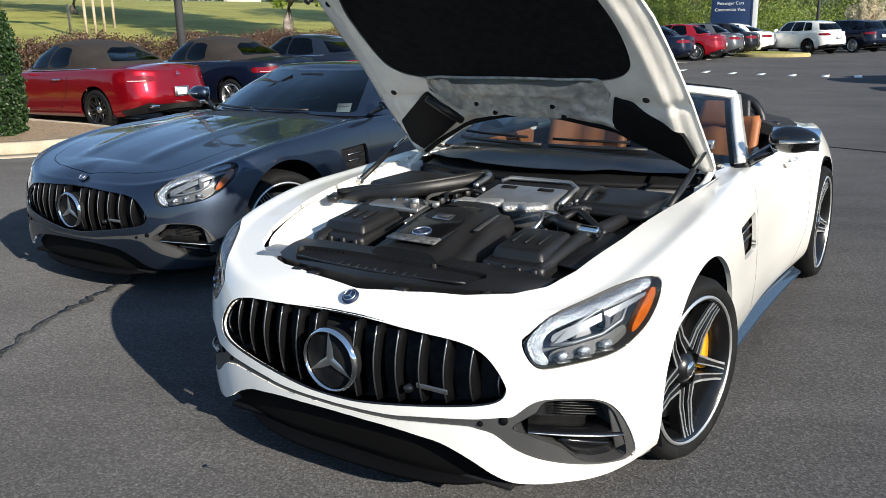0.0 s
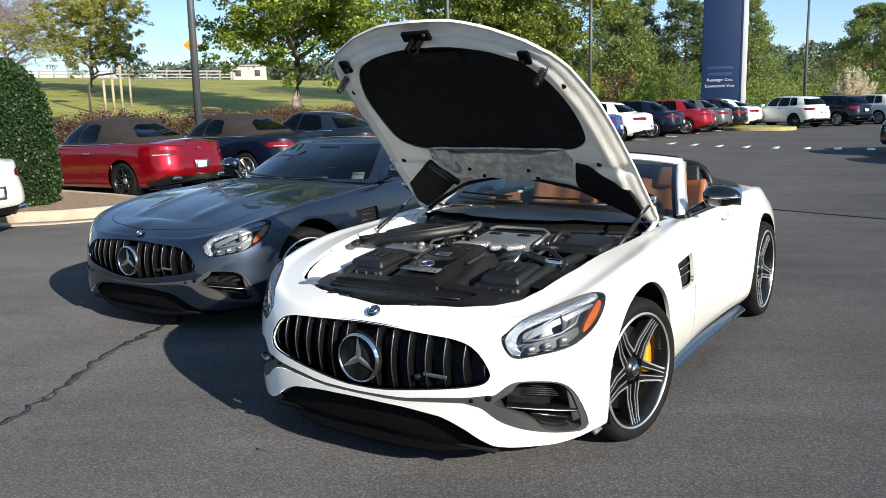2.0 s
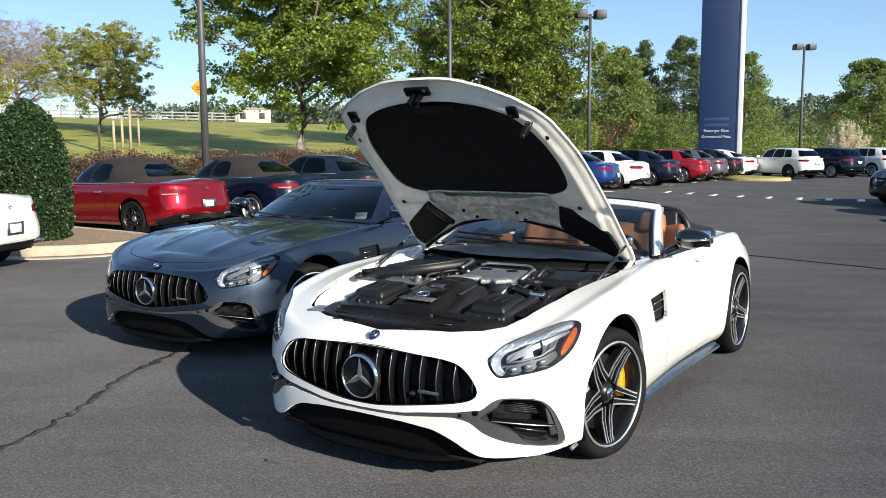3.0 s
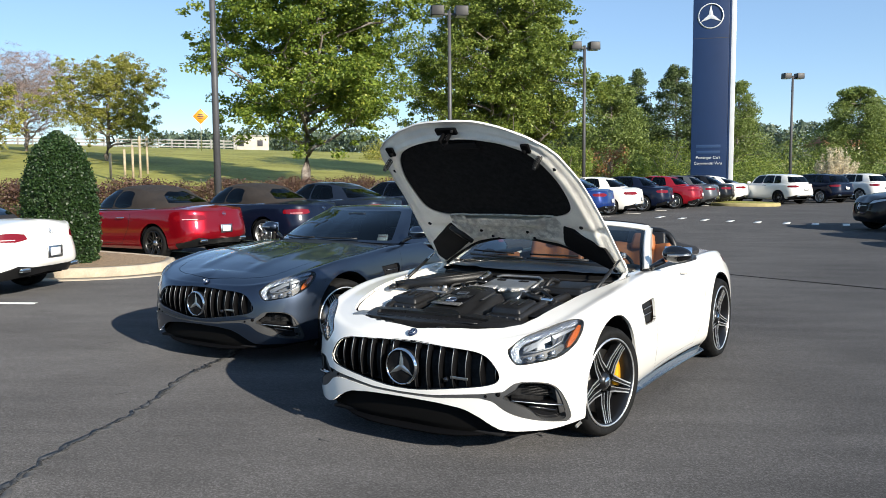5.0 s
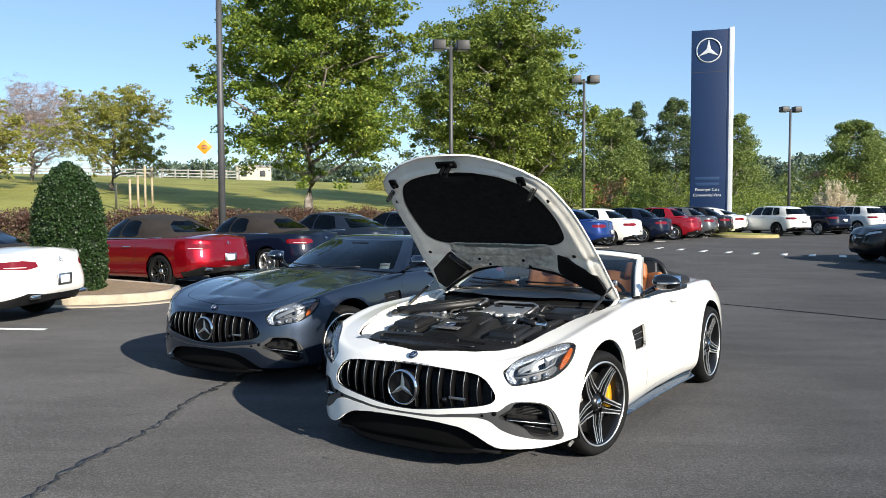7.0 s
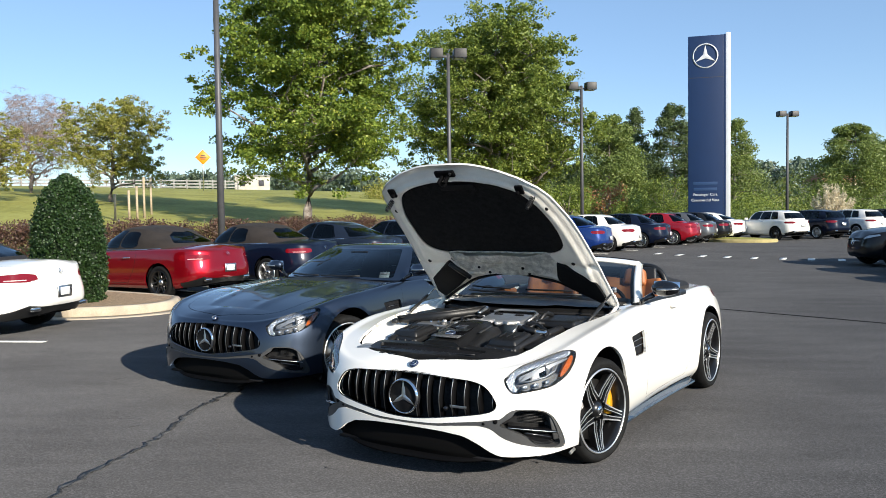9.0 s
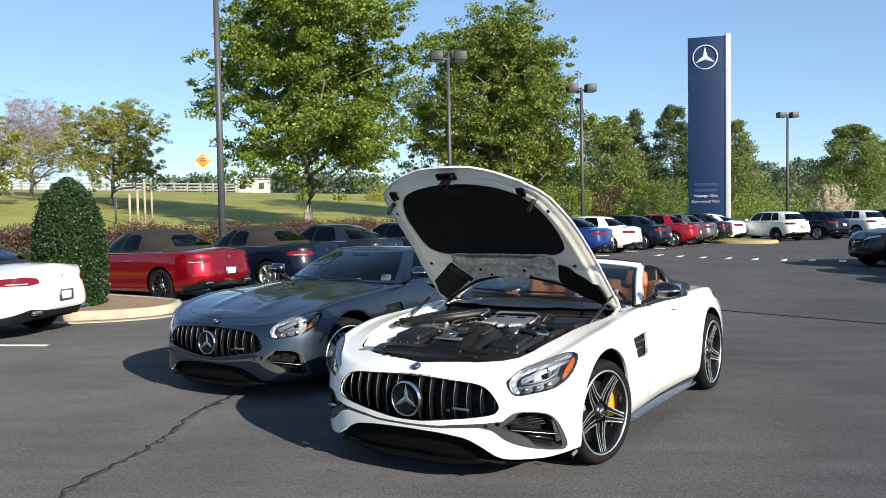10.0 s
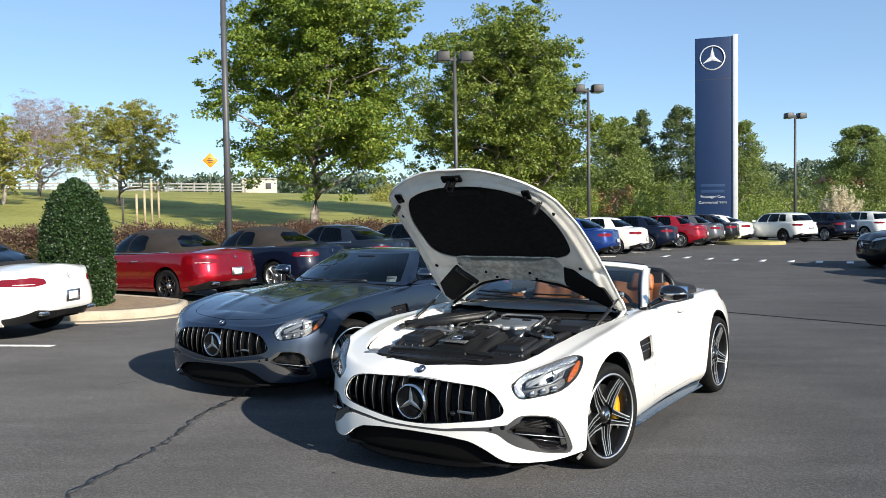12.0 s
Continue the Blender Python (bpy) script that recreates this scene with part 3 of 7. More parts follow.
def headlamp(skin, side, car):
    """The lamp unit behind a clear lens that follows the wing."""
    pod = copy_bm(skin)
    lens = part("headlight", copy_bm(skin), M_LENS, car, "clear headlight with amber side marker")
    lens.visible_shadow = False
    bowl = pushed(pod, -0.075)
    part("lamp_bowl", bowl, M_LAMPGREY, lens, "grey lamp housing")
    rim = bmesh.new()
    a = copy_bm(skin)
    edge = [e for e in a.edges if e.is_boundary]
    pairs = {}
    a.normal_update()
    for e in edge:
        q = []
        for v in e.verts:
            if v not in pairs:
                pairs[v] = (rim.verts.new(v.co + v.normal * 0.001), rim.verts.new(v.co - v.normal * 0.08))
            q.append(pairs[v])
        rim.faces.new((q[0][0], q[1][0], q[1][1], q[0][1]))
    a.free()
    part("lamp_rim", rim, M_GREYTRIM, lens, "dark grey lamp surround")


    tree = BVHTree.FromBMesh(skin)
    o3 = Vector((0.458, 0.889 * side, 0))

    def on(u, z, depth):
        """A spot behind the lens: u along the wing, depth below the lens."""
        p = LAMP_AT + FLANK * u
        far = Vector((p.x, p.y * side, z)) + o3 * 0.4
        hit = tree.ray_cast(far, -o3)[0]
        if hit is None:
            hit = tree.find_nearest(Vector((p.x, p.y * side, z)))[0]
        return hit - o3 * (0.018 + max(depth, 0))
    def piece(pts, depth, grow=0.0):
        """A piece of the lens's own curve, set back behind it."""
        f = rounded(pts)

        def g(co, t, v):
            u = (co[:, 0] - LAMP_AT.x) * FLANK.x + (np.abs(co[:, 1]) - LAMP_AT.y) * FLANK.y
            return f(np.stack([u, co[:, 2]], 1))
        src = copy_bm(skin)
        got = cut(src, g)
        src.free()
        return flange(pushed(got, -depth), 0.02)
    band = [(-0.018, 0.64), (-0.004, 0.66), (0.046, 0.71), (0.141, 0.75), (0.286, 0.79), (0.385, 0.80), (0.42, 0.79), (0.40, 0.767), (0.286, 0.752), (0.153, 0.715), (0.06, 0.68), (0.03, 0.655), (0.018, 0.62), (0.032, 0.582), (0.012, 0.58),
            (-0.008, 0.588), (-0.018, 0.612)]
    part("light_guide", piece(band, 0.008), M_LEDSTRIP, lens, "bright faceted day-light strip")
    shade = [(0.045, 0.652), (0.07, 0.674), (0.16, 0.706), (0.29, 0.742), (0.39, 0.757), (0.40, 0.748), (0.30, 0.724), (0.18, 0.688), (0.10, 0.655), (0.06, 0.64)]
    part("light_guide", piece(shade, 0.02), M_LAMPSILVER, lens, "bright blade below the day-light strip")
    part("side_marker", piece([(0.425, 0.735), (0.436, 0.757), (0.418, 0.764), (0.372, 0.732), (0.328, 0.692), (0.303, 0.655), (0.318, 0.65), (0.380, 0.69)], 0.010), M_AMBER, lens, "amber side marker")
    ledge = [(0.035, 0.592), (0.05, 0.618), (0.10, 0.630), (0.20, 0.648), (0.285, 0.672), (0.30, 0.655), (0.285, 0.636), (0.22, 0.611), (0.10, 0.590)]
    part("lamp_ledge", piece(ledge, 0.030), M_GREYTRIM, lens, "dark grey ledge below the projector")
    # projector with a clear ball in a bright bowl, and a smaller bowl beside it
    for u, z, big, deep in ((0.225, 0.684, 1.0, 0.040), (0.130, 0.654, 0.7, 0.045)):
        face = Matrix.Translation(on(u, z, deep)) @ Matrix.Rotation(-side * radians(40), 4, "Z") @ Matrix.Diagonal((big, big, big, 1)) @ FRONT_FACE
        part("reflector", moved(lathe([(0.046, 0.0), (0.043, 0.004), (0.038, 0.0), (0.034, -0.02), (0.0, -0.025)], 32), face), M_LAMPSILVER, lens, "silver reflector bowl")
        part("projector", moved(lathe([(0.0, 0.018), (0.014, 0.016), (0.026, 0.009), (0.034, -0.004), (0.034, -0.02)], 32), face), M_BALL if big == 1.0 else M_LAMPGREY, lens, "round projector lens")
    part("lamp_shelf", tube([on(0.055, 0.628, 0.012), on(0.10, 0.664, 0.012), on(0.20, 0.716, 0.010), on(0.31, 0.740, 0.010), on(0.375, 0.752, 0.012)], 0.006, 8), M_LAMPSILVER, lens, "silver blade over the projector")
    part("lamp_shelf", tube([on(0.055, 0.628, 0.012), on(0.12, 0.632, 0.012), on(0.21, 0.650, 0.012), on(0.285, 0.682, 0.012), on(0.32, 0.735, 0.012)], 0.006, 8), M_LAMPSILVER, lens, "silver blade round the projector")
    for u, z in ((0.075, 0.600), (0.138, 0.610), (0.208, 0.624)):
        cl = part("small_lamp", rbox((0.034, 0.036, 0.024), on(u, z, 0.0), 0.006, 1, Matrix.Rotation(0.5, 4, "X") @ Matrix.Rotation(side * 0.9, 4, "Z")), M_LEDSTRIP, lens, "small faceted lamp")
        part("led_base", rbox((0.040, 0.044, 0.008), on(u, z - 0.016, 0.006), 0.003, 1, Matrix.Rotation(side * 0.9, 4, "Z")), M_LAMPGREY, cl)
    return lens


def gt_car(name, m, label, paint, roadster, caliper, open_hood, steer=0.0):
    car = thing(name, m, label, "car")
    skin = body_skin(GT, 380, 116)
    tree = BVHTree.FromBMesh(skin)
    # two long creases on the bonnet
    for v in skin.verts:
        x, y, z = v.co
        if -0.9 < x < 0.7 and abs(y) < 0.75 and z > 0.7:
            k = step01(0.7, 0.45, x)
            v.co.z += 0.009 * k * math.exp(-((abs(y) - 0.30 - 0.05 * (0.7 - x)) / 0.07) ** 2)
    for x, r, z in ((0.008, 0.40, 0.358), (-2.63, 0.396, 0.36)):
        cut(skin, side_cut(lambda q, x=x, r=r, z=z: np.hypot(q[:, 0] - x, q[:, 1] - z) - r, 0.6)).free()
        for s in (-1, 1):
            arch_liner(x, z, r - 0.004, s * 0.94, car)
    lamps = split_sides(cut(skin, lamp_cut()))
    cut(skin, lamp_cut(0.004)).free()
    mouth = cut(skin, front_cut(rounded(MOUTH, False), 0.36))
    grille = cut(skin, front_cut(rounded(GRILLE, False), 0.55))
    strip = cut(skin, trim_cut)
    intake = cut(strip, corner_cut(rounded(INTAKE)))
    vents = split_sides(cut(skin, side_cut(poly(VENT, 0.006), 0.7)))
    hood = cut(skin, top_cut(poly(HOOD), 0.5))
    cut(skin, top_cut(poly(HOOD, 0.005), 0.5)).free()
    cowl = cut(skin, top_cut(poly(COWL), 0.5))
    part("cowl_panel", pushed(cowl, -0.006), M_PLASTIC, car, "black panel below the windscreen")
    # shut lines of door and bumper
    for s in (-1, 1):
        shut_line(tree, [(-0.90, 0.93), (-0.905, 0.6), (-0.92, 0.30), (-0.95, 0.235), (-1.9, 0.25), (-2.08, 0.42), (-2.16, 0.7), (-2.18, 0.92)], s, car)
        shut_line(tree, [(0.30, 0.70), (0.28, 0.66), (0.345, 0.62)], s, car)
        shut_line(tree, [(-3.02, 0.36), (-3.1, 0.62), (-3.2, 0.74)], s, car)
    sills = cut(skin, side_cut(poly([(-0.42, 0.10), (-0.42, 0.165), (-2.2, 0.195), (-2.2, 0.10)]), 0.5))
    tails = cut(skin, rear_cut(poly([(0.45, 0.80), (0.86, 0.80), (0.90, 0.86), (0.45, 0.85)], 0.005), -3.0))
    if roadster:
        cut(skin, top_cut(poly([(-0.88, -0.1), (-0.90, 0.3), (-1.02, 0.70), (-1.2, 0.78), (-2.0, 0.80), (-2.3, 0.72), (-2.34, 0.3), (-2.34, -0.1)]), 0.5)).free()
    else:
        cut(skin, top_cut(poly([(-0.95, -0.1), (-0.97, 0.3), (-1.1, 0.66), (-1.3, 0.72), (-2.3, 0.70), (-2.9, 0.4), (-2.95, -0.1)]), 0.6)).free()
    part("body", flange(skin, 0.018), paint, car, "smooth glossy painted body")
    for tl in split_sides(tails):
        part("tail_light", tl, M_REDLENS, car, "slim red tail light")
    for sl in split_sides(sills):
        part("side_skirt", pushed(sl, 0.006), M_SKYSILL if roadster else M_GLOSSBLACK, car, "dark glossy side skirt")
    for s in (-1, 1):
        bl = bmesh.new()
        rws = []
        for f in np.linspace(0, 1, 15):
            x = -0.46 - 1.72 * f
            y = 0.912 - 0.018 * math.sin(f * math.pi) + 0.012 * f
            k = step01(0.0, 0.12, f)
            rws.append([bl.verts.new((x, s * (y - u * (0.4 + 0.6 * k)), z)) for u, z in ((0.050, 0.172), (0.004, 0.146), (0.0, 0.136), (0.012, 0.122), (0.10, 0.118))])
        for r0, r1 in zip(rws[:-1], rws[1:]):
            for q in range(4):
                bl.faces.new((r0[q], r0[q + 1], r1[q + 1], r1[q]))
        bmesh.ops.recalc_face_normals(bl, faces=bl.faces)
        part("skirt_blade", bl, M_SKYSILL if roadster else M_GLOSSBLACK, car, "glossy blade along the sill", smooth=False)
    part("bumper_trim", flange(pushed(strip, -0.006), 0.02), M_GREYTRIM, car, "matt grey trim below the grille and round the intakes")
    # floor pan and inner mass, so that no light leaks through
    part("floor_pan", rbox((3.9, 1.5, 0.05), (-1.35, 0, 0.17), 0.02), M_DARK, car)
    part("under_tray", rbox((0.44, 1.22, 0.02), (0.60, 0, 0.165), 0.005, 1), M_DARK, car)
    part("firewall", rbox((0.05, 1.35, 0.62), (-0.88, 0, 0.5), 0.02), M_DARK, car)
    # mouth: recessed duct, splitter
    # the shade inside the mouth is put into the apron's near-black colour
    part("lower_apron", pushed(mouth, -0.06), M_VOID, car, "black lower front apron, coloured darker as an unlit opening")
    lip = bmesh.new()
    outer = spline([(0.895, 0), (0.888, 0.25), (0.858, 0.42), (0.80, 0.54), (0.73, 0.62)], 30)
    rows = []
    for sgn in (1, -1):
        rows = []
        for x, y in outer:
            a = Vector((x - 0.012, y * sgn, 0.122 + 0.05 * (y / 0.62) ** 3))
            inner = Vector((x - 0.14, y * sgn * 0.9, 0.15))
            rows.append([lip.verts.new(a), lip.verts.new(a + Vector((0.004, 0, 0.012))), lip.verts.new(inner + Vector((0, 0, 0.025))), lip.verts.new(inner - Vector((0, 0, 0.03)))])
        for a, b in zip(rows[:-1], rows[1:]):
            for q in range(4):
                f = (a[q], a[(q + 1) % 4], b[(q + 1) % 4], b[q])
                lip.faces.new(f if sgn > 0 else f[::-1])
    bmesh.ops.remove_doubles(lip, verts=lip.verts, dist=1e-4)
    part("splitter", lip, M_SLAT, car, "black front splitter lip")
    # grille: dark backing, upright slats, surround, ring and star
    back = pushed(grille, -0.075)
    gp = part("grille", back, M_MESH, car, "black grille with bright upright slats")
    zlo, zhi = graph([(0, 0.388), (0.1, 0.39), (0.34, 0.42), (0.5, 0.446), (0.57, 0.464), (0.598, 0.49)]), graph([(0, 0.648), (0.3, 0.641), (0.44, 0.632), (0.515, 0.611), (0.565, 0.57), (0.6, 0.515)])
    nose = graph([(0, 0.935), (0.18, 0.93), (0.38, 0.905), (0.56, 0.85), (0.62, 0.815)])
    for i in range(15):
        y = (i - 7) * 0.0815
        if abs(y) > 0.585 or i == 7:
            continue
        a, b = float(zlo(abs(y))), float(zhi(abs(y)))
        x = float(nose(abs(y)))
        for nm, hw, dep, off, mt in (("grille_slat", 0.0075, 0.05, -0.005, M_SLAT), ("slat_edge", 0.0026, 0.004, -0.001, M_SLATEDGE)):
            bm = bmesh.new()
            rws = []
            for f in np.linspace(0, 1, 9):
                z = a + (b - a) * f
                px = x - 0.03 + 0.022 * math.sin(f * math.pi) - 0.012 * f + off
                rws.append([bm.verts.new((px - dep, y - hw, z)), bm.verts.new((px, y - hw * 0.7, z)), bm.verts.new((px, y + hw * 0.7, z)), bm.verts.new((px - dep, y + hw, z))])
            for r0, r1 in zip(rws[:-1], rws[1:]):
                for q in range(4):
                    bm.faces.new((r0[q], r0[(q + 1) % 4], r1[(q + 1) % 4], r1[q]))
            bm.faces.new(rws[0])
            bm.faces.new(rws[-1][::-1])
            bmesh.ops.recalc_face_normals(bm, faces=bm.faces)
            part(nm, bm, mt, gp, "bright slat edge" if mt is M_SLATEDGE else "")
    loop = []
    for s in (1, -1):
        pts = [(y, z) for y, z in GRILLE[1:-1] if y > 0.05]
        pts = [(0.0, 0.384)] + pts + [(0.0, 0.65)]
        seq = [(tree.ray_cast(Vector((2, max(y, 0.002) * s, z)), Vector((-1, 0, 0)))[0] + Vector((-0.006, 0, 0))) for y, z in spline(pts, 44)]
        loop += seq if s > 0 else seq[::-1][1:-1]
    part("grille_frame", tube(loop, 0.0055, 6, closed=True), M_GLOSSBLACK, gp, "black grille frame")
    face = Matrix.Translation((0.928, 0, 0.512)) @ FRONT_FACE
    ring, blades = star(0.110, 0.016, face)
    dish = moved(lathe([(0.0, 0.004), (0.098, 0.0), (0.104, -0.03)], 36), face)
    em = part("emblem_ring", ring, M_CHROME, gp, "chrome ring emblem")
    part("emblem_dish", dish, M_DARK, em)
    part("emblem_star", blades, M_SATIN, em, "three tapering silver blades")
    part("name_badge", rbox((0.006, 0.115, 0.016), (float(nose(0.37)) - 0.016, 0.37, 0.478), 0.002), M_SATIN, gp, "plain silver badge bar")
    part("camera_eye", moved(lathe([(0, 0.02), (0.012, 0.018), (0.016, 0.0)], 16), Matrix.Translation((float(nose(0.29)) - 0.03, 0.285, 0.462)) @ FRONT_FACE), M_GLOSSBLACK, gp)
    # round badge on the nose
    nb = Matrix.Translation((0.815, 0, 0.703)) @ Matrix.Rotation(radians(-55), 4, "Y") @ FRONT_FACE
    r2, b2 = star(0.023, 0.004, nb)
    dsk = moved(lathe([(0, 0.0005), (0.026, 0.0005), (0.029, -0.002), (0.03, -0.01)], 28), nb)
    bd = part("nose_badge", dsk, M_BLUEBADGE, car, "small round dark blue badge")
    part("badge_ring", r2, M_SATIN, bd)
    part("badge_star", b2, M_SATIN, bd)
    for s in (-1, 1):
        for y, z, r in ((0.530, 0.389, 0.008), (0.597, 0.404, 0.013)):
            spot = tree.ray_cast(Vector((2, s * y, z)), Vector((-1, 0, 0)))[0]
            part("parking_sensor", moved(lathe([(0, 0.006), (r * 0.8, 0.006), (r, 0.003), (r + 0.003, -0.008)], 18), Matrix.Translation(spot - Vector((0.006, 0, 0))) @ Matrix.Rotation(s * radians(32), 4, "Z") @ FRONT_FACE), M_SLAT, car, "round parking sensor")
    # corner intakes: recessed duct, bright-edged blade, upright fin
    for sk, s in zip(split_sides(intake), (1, -1)):
        duct = part("corner_intake", pushed(copy_bm(sk), -0.11), M_MESH, car, "black corner air intake")
        wall = bmesh.new()
        sk.normal_update()
        pr = {}
        for e in [e for e in sk.edges if e.is_boundary]:
            q = []
            for v in e.verts:
                if v not in pr:
                    pr[v] = (wall.verts.new(v.co - v.normal * 0.002), wall.verts.new(v.co - v.normal * 0.115 + Vector((0, -0.02 * s, 0))))
                q.append(pr[v])
            wall.faces.new((q[0][0], q[1][0], q[1][1], q[0][1]))
        part("intake_wall", wall, M_GREYTRIM, duct, "matt grey intake surround")
        # the edge of the blade runs across the opening; a gloss panel fills what lies below it
        bar = [Vector((x, y * s, z)) for x, y, z in spline([(0.814, 0.664, 0.370), (0.752, 0.757, 0.358), (0.67, 0.842, 0.341), (0.60, 0.888, 0.326)], 14)]
        below = cut(sk, lambda co, t, v: co[:, 2] - 0.335 + 0.15 * (0.67 - co[:, 0]) * -1.0)
        part("intake_panel", pushed(below, -0.045), M_GLOSSBLACK, duct, "gloss black panel below the blade")
        blade = bmesh.new()
        rws = [[blade.verts.new(p + Vector((dx, dx * 0.5 * s, dz))) for dx, dz in ((-0.004, 0.004), (0.0, -0.004), (-0.03, -0.016), (-0.10, -0.01), (-0.10, 0.01))] for p in bar]
        for r0, r1 in zip(rws[:-1], rws[1:]):
            for q in range(5):
                blade.faces.new((r0[q], r0[(q + 1) % 5], r1[(q + 1) % 5], r1[q]))
        bmesh.ops.recalc_face_normals(blade, faces=blade.faces)
        part("intake_blade", blade, M_GLOSSBLACK, duct, "gloss black blade")
        part("blade_edge", tube(bar, 0.0032, 6), M_SATIN, duct, "bright blade edge")
        low2 = [p + Vector((-0.03, -0.012 * s, -0.03 - 0.02 * i / 13)) for i, p in enumerate(bar[4:12])]
        part("intake_blade", tube(low2, 0.009, 6), M_GLOSSBLACK, duct, "gloss black blade")
        for i in range(9):
            z = 0.385 + i * 0.009
            part("mesh_bar", tube([p + Vector((-0.075, -0.03 * s, z - 0.35)) for p in bar[3:12]], 0.0022, 4), M_PLASTIC, duct)
        part("intake_fin", rbox((0.05, 0.010, 0.15), (0.600, 0.868 * s, 0.355), 0.004, 1, Matrix.Rotation(-s * radians(35), 4, "Z") @ Matrix.Rotation(radians(12), 4, "Y")), M_GREYTRIM, duct, "matt grey end plate")
        sk.free()
    for sk, s in zip(lamps, (1, -1)):
        headlamp(sk, s, car)
        sk.free()
    for sk, s in zip(vents, (1, -1)):
        vb = part("side_vent", pushed(sk, -0.03), M_MESH, car, "black side vent with bright fins")
        for i in range(2):
            z = 0.655 + i * 0.045
            part("vent_fin", rbox((0.19, 0.010, 0.008), (-0.745, s * 0.912, z), 0.003, 1, Matrix.Rotation(radians(2), 4, "Y")), M_GLOSSBLACK, vb, "black vent fin")
            part("fin_edge", tube([(-0.65, s * 0.921, z), (-0.745, s * 0.919, z + 0.002), (-0.835, s * 0.917, z + 0.003)], 0.0024, 5), M_SATIN, vb, "bright fin edge")
    # bonnet
    hood_part = None
    if open_hood:
        hood_part = open_bonnet(hood, car, paint)
    else:
        part("bonnet", flange(hood, 0.016), paint, car, "closed painted bonnet")
    # mirrors
    for s in (-1, 1):
        c = Vector((-1.06, s * 1.02, 1.05))
        shape = bmesh.new()
        bmesh.ops.create_uvsphere(shape, u_segments=20, v_segments=12, radius=1)
        for v in shape.verts:
            v.co = Vector((v.co.x * (0.06 if v.co.x > 0 else 0.03), v.co.y * 0.108, v.co.z * 0.06 * (1 - 0.15 * v.co.y * s)))
        mir = part("door_mirror", moved(shape, Matrix.Translation(c)), M_GLOSSBLACK if roadster else paint, car, "rounded door mirror")
        part("mirror_arm", tube([c + Vector((0.0, -0.09 * s, -0.05)), c + Vector((0.02, -0.16 * s, -0.09)), c + Vector((0.02, -0.21 * s, -0.13))], [0.022, 0.018, 0.022], 8), M_GLOSSBLACK, mir)
        part("mirror_lamp", tube([c + Vector((0.066, -0.05 * s, -0.004)), c + Vector((0.062, 0.05 * s, -0.002)), c + Vector((0.03, 0.108 * s, 0))], 0.008, 6), M_SATIN, mir, "bright indicator strip")
        part("mirror_glass", rbox((0.004, 0.2, 0.1), c + Vector((-0.03, 0, 0)), 0.002, 1), M_CHROME, mir)
        h = tube([(-1.58, s * 0.905, 0.855), (-1.63, s * 0.932, 0.857), (-1.72, s * 0.932, 0.858), (-1.77, s * 0.91, 0.86)], 0.011, 8)
        part("door_handle", h, paint, car)
    # wheels
    for x, r, w, rim, z in ((0.005, 0.342, 0.265, 0.274, 0.342), (-2.63, 0.348, 0.305, 0.282, 0.348)):
        for s in (-1, 1):
            wheel(r, w, rim, (x, s * (0.953 - w / 2), z), s, car, "twin", caliper, steer=steer if x > -1 else 0)
    return car, hood_part


# gloss black sill; the sky's blue reflection is put into its base colour
M_SKYSILL = mat("black_sill_with_sky_tint", (0.025, 0.04, 0.062), 0.2, coat=1.0)
HINGE = Vector((-0.78, 0, 0.945))
LIFT = Matrix.Translation(HINGE) @ Matrix.Rotation(radians(-46.5), 4, "Y") @ Matrix.Translation(-HINGE)


